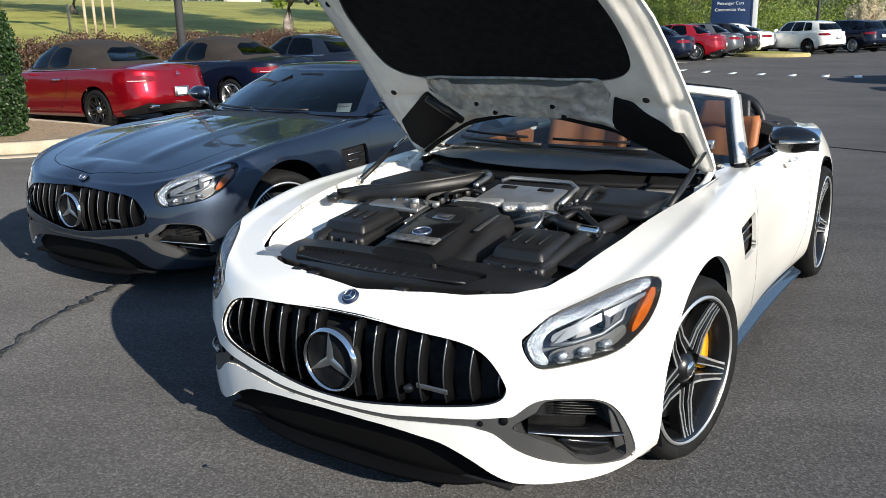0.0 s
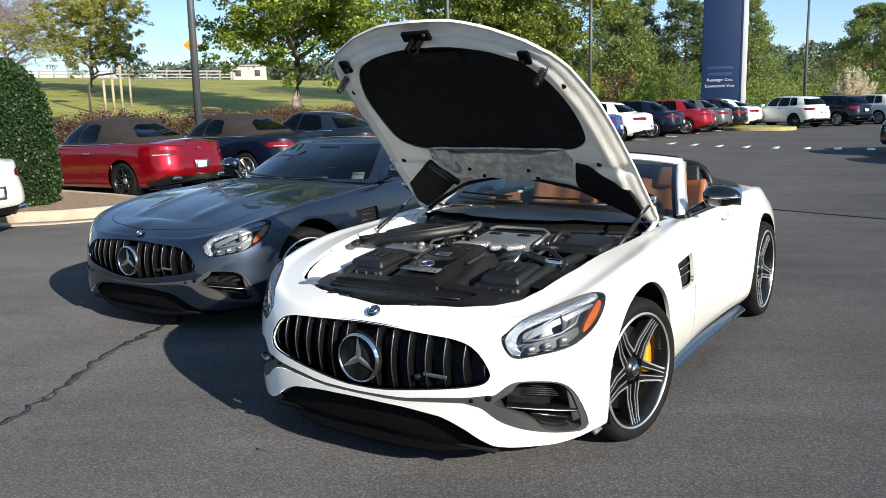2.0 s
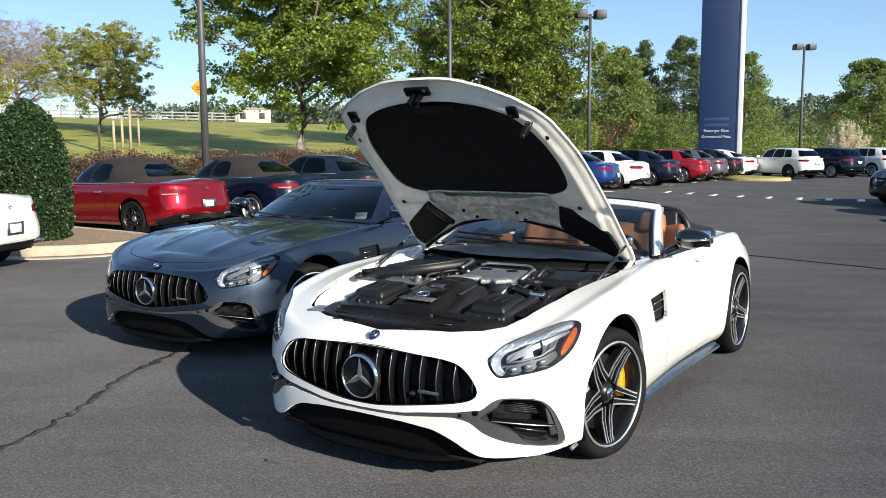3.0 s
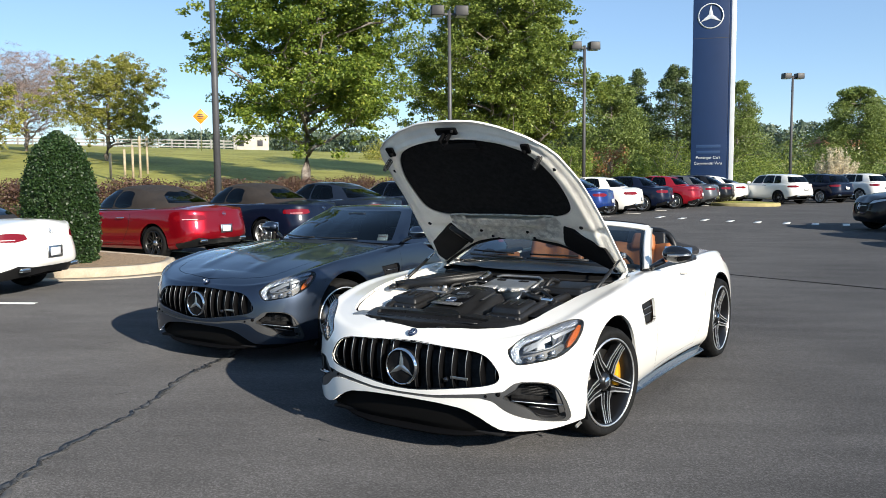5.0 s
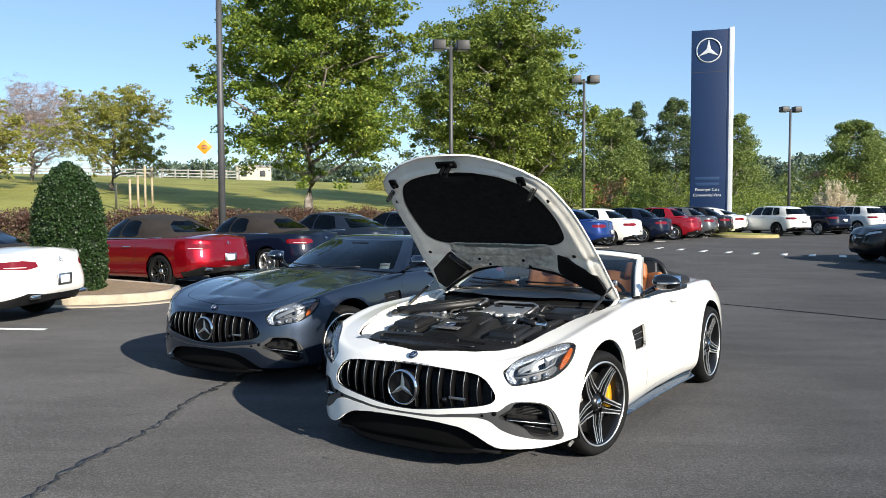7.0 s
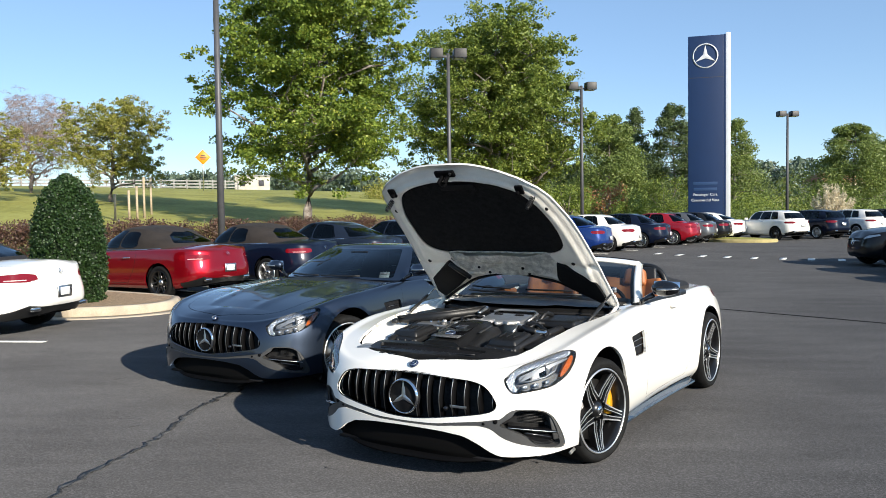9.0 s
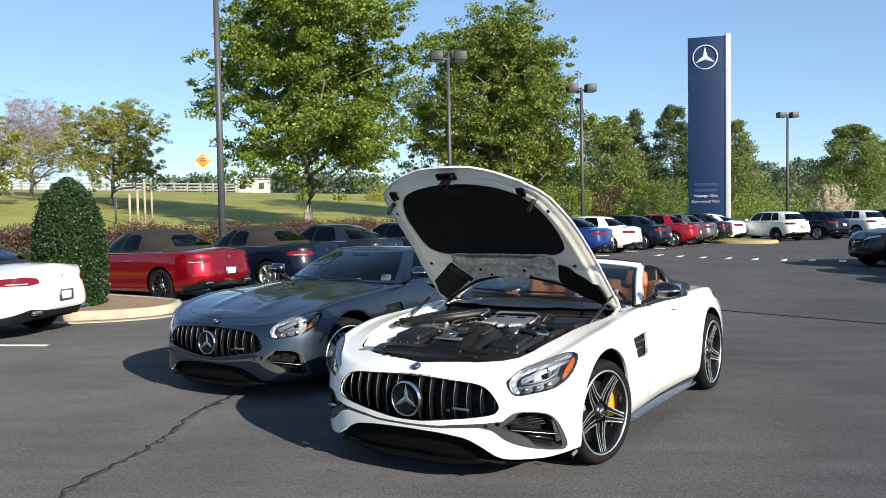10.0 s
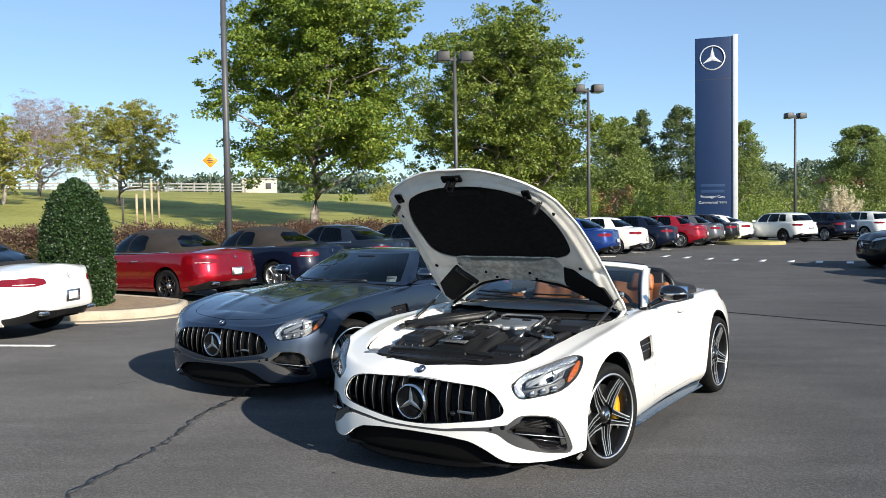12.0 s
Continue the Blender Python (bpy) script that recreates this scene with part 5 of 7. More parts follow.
    for y in (-0.44, 0.44):
        part("rubber_stop", moved(lathe([(0, 0.03), (0.016, 0.03), (0.018, 0.0)], 12, "z"), Matrix.Translation((0.665, y, 0.715))), M_DARK, sh, "black rubber stop")
    for y in (-0.30, -0.22, 0.16):
        part("front_clip", rbox((0.03, 0.05, 0.014), (0.75 - 0.25 * y * y, y, 0.728), 0.004, 1), M_PLASTIC, sh)
    part("floor_of_bay", rbox((1.5, 1.3, 0.04), (-0.1, 0, 0.45), 0.01), M_DARK, car)
    part("bay_front", rbox((0.04, 1.2, 0.4), (0.60, 0, 0.53), 0.01), M_DARK, car)
    # engine cover with a raised middle
    bm = bmesh.new()
    rows = []
    for g in np.linspace(0, 1, 15):
        x = 0.57 - 0.50 * g
        z = 0.782 + 0.075 * step01(0.0, 0.75, g)
        half = 0.235 - 0.045 * g
        row = []
        for f in np.linspace(-1, 1, 21):
            top = 0.03 * (1 - step01(0.45, 0.62, abs(f)))
            drop = 0.10 * step01(0.85, 1.0, abs(f))
            row.append(bm.verts.new((x, 0.05 + f * half * 1.02, z + top - drop - 0.02 * f * f)))
        rows.append(row)
    for r0, r1 in zip(rows[:-1], rows[1:]):
        for q in range(20):
            bm.faces.new((r0[q], r0[q + 1], r1[q + 1], r1[q]))
    bmesh.ops.recalc_face_normals(bm, faces=bm.faces)
    ec = part("engine_cover", flange(outward(bm, (0.3, 0, -3)), 0.08), M_PLASTIC, car, "black plastic engine cover")
    slope = Matrix.Rotation(radians(9), 4, "Y")
    part("cover_panel", rbox((0.34, 0.20, 0.012), (0.33, 0.05, 0.858), 0.005, 2, slope, (0.97, 0.9)), M_GLOSSBLACK, ec, "gloss black centre panel")
    part("carbon_trim", rbox((0.05, 0.21, 0.010), (0.505, 0.05, 0.834), 0.004, 1, slope), mat("carbon_weave", (0.10, 0.10, 0.10), 0.35, vary=0.6, scale=70), ec, "woven carbon trim strip")
    bdg = Matrix.Translation((0.45, 0.05, 0.850)) @ slope @ Matrix.Rotation(math.pi / 2, 4, "X")
    r3, b3 = star(0.036, 0.004, bdg)
    bd = part("cover_badge", moved(lathe([(0, 0.0005), (0.034, 0.0005), (0.038, -0.008)], 24), bdg), M_BLUEBADGE, ec, "round blue badge")
    part("badge_ring", r3, M_SATIN, bd)
    part("badge_star", b3, M_SATIN, bd)
    pl = part("maker_plate", rbox((0.05, 0.075, 0.004), (0.30, 0.05, 0.873), 0.001, 1, slope), M_SATIN, ec, "small silver plate with a dark emblem")
    part("plain_bar", rbox((0.022, 0.05, 0.002), (0.30, 0.05, 0.8765), 0.0005, 1, slope), M_INK, pl)
    for s in (-1, 1):
        part("name_bar", rbox((0.17, 0.022, 0.003), (0.25, 0.05 + s * 0.155, 0.856), 0.001, 1, slope), M_GREYTRIM, ec, "raised grey lettering bar")
    # air boxes
    for y, x in ((0.43, 0.33), (-0.36, 0.28)):
        ab = part("air_box", rbox((0.30, 0.24, 0.13), (x, y, 0.735), 0.02, 2, Matrix.Rotation(radians(6), 4, "Y")), M_PLASTIC, car, "black air filter box")
        part("air_box_lid", rbox((0.27, 0.21, 0.045), (x - 0.01, y, 0.815), 0.016, 2, Matrix.Rotation(radians(6), 4, "Y"), (0.85, 0.85)), M_PLASTIC, ab, "black ribbed lid")
        for k in range(4):
            part("lid_clip", rbox((0.018, 0.02, 0.05), (x + 0.155, y - 0.09 + k * 0.06, 0.755), 0.004, 1), M_PLASTIC, ab)
        for k in range(3):
            part("lid_rib", rbox((0.10, 0.010, 0.008), (x, y - 0.05 + k * 0.05, 0.842), 0.002, 1, Matrix.Rotation(radians(6), 4, "Y")), M_PLASTIC, ab)
    # silver charge cooler with a pressed top
    cc = part("charge_cooler", rbox((0.28, 0.36, 0.10), (-0.15, 0.14, 0.838), 0.02, 3, Matrix.Rotation(radians(7), 4, "Y"), (0.9, 0.93)), M_ALU, car, "silver ribbed charge air cooler")
    for y in (0.05, 0.22):
        part("cooler_slot", rbox((0.03, 0.07, 0.012), (-0.22, y, 0.896), 0.004, 1, Matrix.Rotation(radians(7), 4, "Y")), M_DARK, cc)
    part("cooler_rim", tube([(-0.30, -0.03, 0.905), (-0.335, 0.0, 0.915), (-0.335, 0.28, 0.915), (-0.28, 0.335, 0.905), (-0.10, 0.345, 0.875)], 0.010, 8), M_ALU, cc, "silver foil-wrapped pipe round the cooler")
    for i, y in enumerate((-0.02, 0.08, 0.19, 0.27)):
        part("foil_wrap", rbox((0.08, 0.10, 0.025), (0.0, y, 0.868 + 0.006 * (i % 2)), 0.01, 2, Matrix.Rotation(0.3 * i, 4, "Z")), M_WRAP, car, "crumpled foil wrapping")
    part("coil_plate", rbox((0.14, 0.26, 0.02), (0.04, -0.33, 0.835), 0.006, 2, Matrix.Rotation(radians(5), 4, "Y")), M_ALU, car, "grey cast metal plate with bolts")
    for k in range(5):
        part("plate_bolt", moved(lathe([(0, 0.01), (0.008, 0.01), (0.009, 0)], 8, "z"), Matrix.Translation((0.0 + 0.02 * (k % 2), -0.43 + 0.05 * k, 0.846))), M_CHROME, car)
    # seal strip and ducts across the back
    duct = spline([(0.06, -0.64, 0.845), (0.02, -0.54, 0.86), (-0.02, -0.40, 0.875), (-0.10, -0.28, 0.89), (-0.24, -0.18, 0.90), (-0.36, -0.12, 0.905)], 22)
    part("bulkhead_seal", tube([tuple(p) for p in duct], [0.02] * 2 + [0.038] * 18 + [0.03] * 2, 10), M_PLASTIC, car, "thick black bulkhead seal")
    part("seal_ridge", tube([(p[0] + 0.02, p[1], p[2] + 0.026) for p in duct], 0.012, 6), M_PLASTIC, car)
    part("seal_bracket", rbox((0.10, 0.05, 0.03), (0.09, -0.65, 0.845), 0.008, 1, Matrix.Rotation(0.4, 4, "Z")), M_PLASTIC, car, "black bracket on the seal's end")
    part("fluid_cover", rbox((0.34, 0.34, 0.06), (-0.28, -0.45, 0.86), 0.03, 3), M_PLASTIC, car, "black box cover by the bulkhead")
    part("fluid_cover", rbox((0.36, 0.30, 0.06), (-0.28, 0.55, 0.86), 0.03, 3), M_PLASTIC, car, "black box cover by the bulkhead")
    cw = bmesh.new()
    rws = []
    for y in np.linspace(-0.72, 0.72, 33):
        x = -float(graph([(0, 0.40), (0.2, 0.42), (0.4, 0.50), (0.6, 0.62), (0.72, 0.70)])(abs(y)))
        rws.append([cw.verts.new((px, y, z - 0.03 * (y / 0.72) ** 2)) for px, z in ((x, 0.78), (x + 0.004, 0.875), (x - 0.01, 0.892), (x - 0.05, 0.902), (x - 0.10, 0.912), (min(x - 0.16, -0.62), 0.930), (-0.80, 0.945))])
    for r0, r1 in zip(rws[:-1], rws[1:]):
        for q in range(6):
            cw.faces.new((r0[q], r0[q + 1], r1[q + 1], r1[q]))
    bmesh.ops.recalc_face_normals(cw, faces=cw.faces)
    part("cowl", outward(cw, (-0.6, 0, -2)), M_PLASTIC, car, "black plastic cowl below the windscreen")
    part("cowl_seal", tube([(-float(graph([(0, 0.40), (0.2, 0.42), (0.4, 0.50), (0.6, 0.62), (0.72, 0.70)])(abs(y))) - 0.012, y, 0.897 - 0.03 * (y / 0.72) ** 2) for y in np.linspace(-0.70, 0.70, 33)], 0.012, 8), M_DARK, car, "black rubber cowl seal")
    hoses = [([(0.06, 0.36, 0.83), (0.10, 0.42, 0.86), (0.14, 0.47, 0.855), (0.14, 0.53, 0.845)], 0.022, M_PLASTIC), ([(0.14, 0.52, 0.845), (0.135, 0.60, 0.84)], 0.020, M_CHROME),
             ([(0.02, 0.40, 0.84), (-0.02, 0.45, 0.87), (0.02, 0.52, 0.85), (0.08, 0.60, 0.82)], 0.014, M_PLASTIC), ([(-0.12, 0.40, 0.84), (-0.2, 0.43, 0.92), (-0.32, 0.43, 0.90)], 0.016, M_PLASTIC),
             ([(-0.05, 0.36, 0.86), (-0.06, 0.43, 0.875), (-0.12, 0.47, 0.86), (-0.16, 0.45, 0.83)], 0.012, M_PLASTIC), ([(-0.30, -0.10, 0.93), (-0.22, -0.05, 0.935), (-0.12, -0.06, 0.91)], 0.012, M_SATIN),
             ([(0.00, -0.12, 0.86), (-0.06, -0.16, 0.88), (-0.14, -0.10, 0.89), (-0.16, -0.03, 0.87)], 0.010, M_PLASTIC), ([(0.05, -0.2, 0.85), (-0.02, -0.22, 0.87), (-0.12, -0.19, 0.87)], 0.008, M_GREYTRIM),
             ([(0.16, 0.33, 0.80), (0.12, 0.36, 0.85), (0.05, 0.34, 0.87), (-0.02, 0.37, 0.85)], 0.010, M_SATIN), ([(0.30, 0.58, 0.78), (0.15, 0.60, 0.80), (0.02, 0.57, 0.84)], 0.012, M_PLASTIC)]
    for pts, r, mt in hoses:
        part("hose", tube([tuple(p) for p in spline(pts, 14)], r, 8), mt, car, "ribbed silver pipe" if mt is M_CHROME else "black rubber hose" if mt is M_PLASTIC else "bright metal pipe")
    rnd = random.Random(14)
    for i in range(26):
        x, y = rnd.uniform(-0.32, 0.12), rnd.choice((rnd.uniform(-0.25, -0.05), rnd.uniform(0.33, 0.46)))
        part("fitting", rbox((rnd.uniform(0.015, 0.04), rnd.uniform(0.015, 0.04), rnd.uniform(0.02, 0.05)), (x, y, 0.835 + rnd.uniform(0, 0.03)), 0.004, 1, Matrix.Rotation(rnd.uniform(0, 3), 4, "Z")), rnd.choice((M_PLASTIC, M_PLASTIC, M_GREYTRIM, M_ALU)), car)


engine_bay(roadster)

# ---- the grey coupe ----
coupe, _ = gt_car("grey_coupe", GREY_AT, "dark grey metallic sports coupe with bonnet closed", M_GREY, False, M_REDCAL, False, -14.0)
COUPE_TOP = dict(
    base=[(-0.74, 0), (-0.78, 0.36), (-0.98, 0.76), (-1.25, 0.83), (-1.7, 0.83), (-2.2, 0.78), (-2.7, 0.62), (-3.05, 0.36), (-3.12, 0)],
    roof=[(-1.48, 0), (-1.50, 0.30), (-1.60, 0.55), (-1.72, 0.595), (-1.95, 0.60), (-2.25, 0.55), (-2.55, 0.42), (-2.74, 0.22), (-2.78, 0)],
    base_z=[(-0.74, 0.955), (-1.0, 0.93), (-1.7, 0.915), (-2.3, 0.95), (-3.12, 1.0)], roof_z=[(-1.48, 1.245), (-1.7, 1.262), (-2.0, 1.255), (-2.4, 1.205), (-2.78, 1.12)],
    bulge=0.028, arch=0.025, ridge=(-1.6, -2.6))


def param_cut(t0, t1, v0, v1, r=0.02):
    """A pane cut out of a cabin skin by its share along and up, with rounded corners."""
    f = poly([(t0 + r, v0 + r), (t1 - r, v0 + r), (t1 - r, v1 - r), (t0 + r, v1 - r)], r)
    return lambda co, t, v: f(np.stack([t, v], 1)) * 1.5


def coupe_top(car, paint):
    skin = cabin_skin(COUPE_TOP, 120, 40)
    screen = cut(skin, param_cut(-0.2, 0.232, 0.03, 0.53, 0.015))
    sides = split_sides(cut(skin, param_cut(0.285, 0.60, 0.05, 0.52, 0.03)))
    rear = cut(skin, param_cut(0.73, 1.2, 0.04, 0.52, 0.02))
    roof = part("roof", flange(skin, 0.03), paint, car, "painted roof and pillars")
    part("windscreen", screen, M_SHADED, car, "raked windscreen with a white card inside").visible_shadow = False
    for s_ in sides:
        part("side_window", s_, M_WINDOW, car, "tinted side window")
    part("rear_window", rear, M_WINDOW, car, "tinted rear window")
    part("card", rbox((0.004, 0.105, 0.11), (-1.0, 0.615, 0.985), 0.001, 1, Matrix.Rotation(radians(28), 4, "Z") @ Matrix.Rotation(radians(-60), 4, "Y")), M_PAPER, car, "white card behind the glass")
    for k in range(2):
        part("plain_bar", rbox((0.003, 0.08, 0.012), (-0.998 - 0.016 * k, 0.618, 0.997 - 0.028 * k), 0.0005, 1, Matrix.Rotation(radians(28), 4, "Z") @ Matrix.Rotation(radians(-60), 4, "Y")), M_INK, car)
    for y0, y1 in ((-0.10, -0.62), (0.42, -0.06)):
        pts = [Vector((-0.76 - 0.30 * abs(y / 0.8) ** 2.4, y, 0.978)) for y in np.linspace(y0, y1, 6)]
        part("wiper", tube(pts, 0.010, 6), M_PLASTIC, car, "black wiper arm")
    part("cabin_floor", rbox((2.2, 1.4, 0.05), (-2.0, 0, 0.55), 0.02), M_DARK, car)
    dash = prism([(-0.90, 0.91), (-1.12, 0.945), (-1.25, 0.93), (-1.34, 0.86), (-1.33, 0.70), (-0.9, 0.6)], 1.42, Matrix.Translation((0, -0.71, 0)), 0.012)
    part("dashboard", dash, M_PLASTIC, car, "black dashboard")
    wheel_at = Matrix.Translation((-1.47, 0.38, 0.86)) @ Matrix.Rotation(radians(66), 4, "Y")
    ring = [(0.175 * math.cos(a), 0.175 * math.sin(a), 0) for a in np.linspace(0, math.tau, 28, endpoint=False)]
    sw = part("steering_wheel", moved(tube(ring, 0.016, 8, closed=True), wheel_at), M_PLASTIC, car, "black steering wheel")
    part("wheel_boss", moved(join(rbox((0.10, 0.12, 0.04), (0, 0, 0.01), 0.015), rbox((0.03, 0.33, 0.02), (0, 0, 0), 0.006)), wheel_at), M_SATIN, sw)
    for y in (-0.39, 0.39):
        part("seat_back", rbox((0.14, 0.5, 0.75), (-2.12, y, 0.85), 0.06, 3, Matrix.Rotation(radians(-16), 4, "Y"), (0.9, 0.6)), M_PLASTIC, car, "black seat back")
    part("inside_mirror", rbox((0.03, 0.24, 0.07), (-1.36, 0, 1.18), 0.012), M_GLOSSBLACK, car)


coupe_top(coupe, M_GREY)


# ---- the lot, the bank, the far ground ----
ROW = Vector((0.5, 0.866, 0))      # along the line of parked cars
AWAY = Vector((-0.866, 0.5, 0))    # the way they face
ROW_AT = Vector((-6.9, 9.6, 0))


def lot(s, h, z=0.0):
    p = ROW_AT + ROW * s + AWAY * h
    return Vector((p.x, p.y, z))


bank = graph([(-400, 0), (4.8, 0), (5.4, 0.12), (6.6, 0.65), (9, 1.15), (15, 1.75), (37, 3.4), (80, 5.0), (150, 5.5), (400, 9)])
far_side = graph([(-400, 0), (50, 0), (70, 0.4), (120, 2.5), (300, 9), (700, 16), (900, 16)])


def ground_z(s, h):
    return max(float(bank(h)) * float(1 - 0.75 * step01(36, 64, s) * (1 - step01(20, 50, h))), float(far_side(s)) * 0.6 + 0)


def asphalt():
    """Worn asphalt: pale and dark stones in a dark binder, with broad worn patches."""
    m = bpy.data.materials.new("asphalt")
    m.use_nodes = True
    nt = m.node_tree
    p = nt.nodes["Principled BSDF"]
    pos = nt.nodes.new("ShaderNodeNewGeometry").outputs["Position"]
    stones = nt.nodes.new("ShaderNodeTexVoronoi")
    stones.inputs["Scale"].default_value = 120
    grit = nt.nodes.new("ShaderNodeTexNoise")
    grit.inputs["Scale"].default_value, grit.inputs["Detail"].default_value = 70, 6
    broad = nt.nodes.new("ShaderNodeTexNoise")
    broad.inputs["Scale"].default_value, broad.inputs["Detail"].default_value = 0.45, 7
    for n in (stones, grit, broad):
        nt.links.new(pos, n.inputs["Vector"])
    ramp = nt.nodes.new("ShaderNodeValToRGB")
    for e, (q, c) in zip((ramp.color_ramp.elements[0], ramp.color_ramp.elements[1], ramp.color_ramp.elements.new(0.62), ramp.color_ramp.elements.new(0.9)),
                         ((0.0, 0.024), (1.0, 0.21), (0.62, 0.062), (0.9, 0.105))):
        e.position, e.color = q, (c, c * 0.985, c, 1)
    sep = nt.nodes.new("ShaderNodeSeparateColor")
    nt.links.new(stones.outputs["Color"], sep.inputs[0])
    mean = nt.nodes.new("ShaderNodeMath")
    mean.operation = "MULTIPLY_ADD"
    nt.links.new(grit.outputs["Fac"], mean.inputs[0])
    mean.inputs[1].default_value = 0.55
    half = nt.nodes.new("ShaderNodeMath")
    half.operation = "MULTIPLY"
    half.inputs[1].default_value = 0.52
    nt.links.new(sep.outputs[0], half.inputs[0])
    nt.links.new(half.outputs[0], mean.inputs[2])
    nt.links.new(mean.outputs[0], ramp.inputs["Fac"])
    tone = nt.nodes.new("ShaderNodeMapRange")
    tone.inputs["From Min"].default_value, tone.inputs["From Max"].default_value = 0.3, 0.7
    tone.inputs["To Min"].default_value, tone.inputs["To Max"].default_value = 0.72, 1.45
    streak = nt.nodes.new("ShaderNodeTexNoise")
    streak.inputs["Scale"].default_value, streak.inputs["Detail"].default_value = 2.2, 8
    bend = nt.nodes.new("ShaderNodeMapping")
    bend.inputs["Rotation"].default_value = (0, 0, 0.75)
    bend.inputs["Scale"].default_value = (0.35, 1.3, 1)
    nt.links.new(pos, bend.inputs["Vector"])
    nt.links.new(bend.outputs["Vector"], streak.inputs["Vector"])
    both = nt.nodes.new("ShaderNodeMix")
    both.inputs["Factor"].default_value = 0.45
    nt.links.new(broad.outputs["Fac"], both.inputs["A"])
    nt.links.new(streak.outputs["Fac"], both.inputs["B"])
    nt.links.new(both.outputs["Result"], tone.inputs["Value"])
    mix = nt.nodes.new("ShaderNodeMix")
    mix.data_type, mix.blend_type = "RGBA", "MULTIPLY"
    mix.inputs["Factor"].default_value = 1.0
    nt.links.new(ramp.outputs["Color"], mix.inputs["A"])
    nt.links.new(tone.outputs["Result"], mix.inputs["B"])
    nt.links.new(mix.outputs["Result"], p.inputs["Base Color"])
    p.inputs["Roughness"].default_value = 0.85
    p.inputs["Diffuse Roughness"].default_value = 1.0
    p.inputs["Specular IOR Level"].default_value = 0.15
    b = nt.nodes.new("ShaderNodeBump")
    b.inputs["Strength"].default_value, b.inputs["Distance"].default_value = 0.6, 0.003
    nt.links.new(stones.outputs["Distance"], b.inputs["Height"])
    nt.links.new(b.outputs["Normal"], p.inputs["Normal"])
    return m


M_ASPHALT = asphalt()
M_GRASS = mat("mown_grass", (0.27, 0.265, 0.038), 0.9, vary=0.22, scale=0.35, bump=0.9, bscale=14, stain=(0.34, 0.33, 0.07), coords="World", amount=0.9)
M_KERB = mat("concrete_kerb", (0.46, 0.39, 0.29), 0.85, vary=0.18, scale=3, bump=0.3, bscale=90, coords="World")
M_MULCH = mat("straw_mulch", (0.34, 0.24, 0.145), 0.95, vary=0.4, scale=30, bump=1.0, bscale=90, coords="World", amount=1.2)
M_LINE = mat("road_paint", (0.80, 0.79, 0.74), 0.75, vary=0.15, scale=12, coords="World")
M_POLE = mat("bronze_pole", (0.085, 0.085, 0.09), 0.5, metal=0.2, vary=0.12, scale=3)
M_BARK = mat("grey_brown_bark", (0.16, 0.125, 0.10), 0.9, vary=0.35, scale=5, bump=0.8, bscale=22, stain=(0.36, 0.32, 0.28))
M_BARE = mat("pale_bare_twigs", (0.30, 0.25, 0.22), 0.9, vary=0.2, scale=4)
M_HEAD = mat("dark_bronze_head", (0.013, 0.013, 0.015), 0.5, vary=0.15, scale=3)
M_STAKE = mat("weathered_stake", (0.42, 0.34, 0.23), 0.9, vary=0.2, scale=6)
M_RAIL = mat("white_board_fence", (0.33, 0.32, 0.30), 0.8, vary=0.12, scale=2)
M_SIGNBLUE = mat("sign_blue", (0.002, 0.021, 0.080), 0.55, coat=0.0, vary=0.06, scale=0.8)
M_SIGNSIDE = mat("sign_silver_edge", (0.72, 0.73, 0.74), 0.35, metal=0.2, vary=0.04, scale=2)
M_ORANGE = mat("orange_sign", (0.85, 0.27, 0.01), 0.5, vary=0.05, scale=4)

bm = bmesh.new()
S_LINES = [-900, -300, -120, -60, -30, -20, -10, 0, 5, 10, 15, 20, 23, 26, 28, 30, 32, 34, 36, 38, 40, 42, 44, 46, 49, 52, 56, 60, 65, 70, 76, 83, 90, 100, 120, 150, 190, 240, 300, 400, 520, 700, 1200]
H_LINES = [-900, -300, -120, -60, -30, -10, 0, 4.8, 5.1, 5.4, 6, 6.6, 7.5, 9, 11, 13, 15, 20, 26, 32, 37, 45, 55, 65, 80, 100, 120, 150, 220, 300, 400, 700, 1200]
gv = {}
for i, s in enumerate(S_LINES):
    for j, h in enumerate(H_LINES):
        gv[i, j] = bm.verts.new(lot(s, h, ground_z(s, h)))
for i in range(len(S_LINES) - 1):
    for j in range(len(H_LINES) - 1):
        f = bm.faces.new((gv[i, j], gv[i, j + 1], gv[i + 1, j + 1], gv[i + 1, j]))
        f.material_index = 1 if H_LINES[j] >= 4.8 or S_LINES[i] >= 46 else 0
bmesh.ops.recalc_face_normals(bm, faces=bm.faces)
if sum(f.normal.z for f in bm.faces) < 0:
    bmesh.ops.reverse_faces(bm, faces=bm.faces)
ground = tagged(new("ground", to_mesh("ground", bm, [M_ASPHALT, M_GRASS])), "dark asphalt lot with a grassy bank rising behind it", "ground", kind="structure")


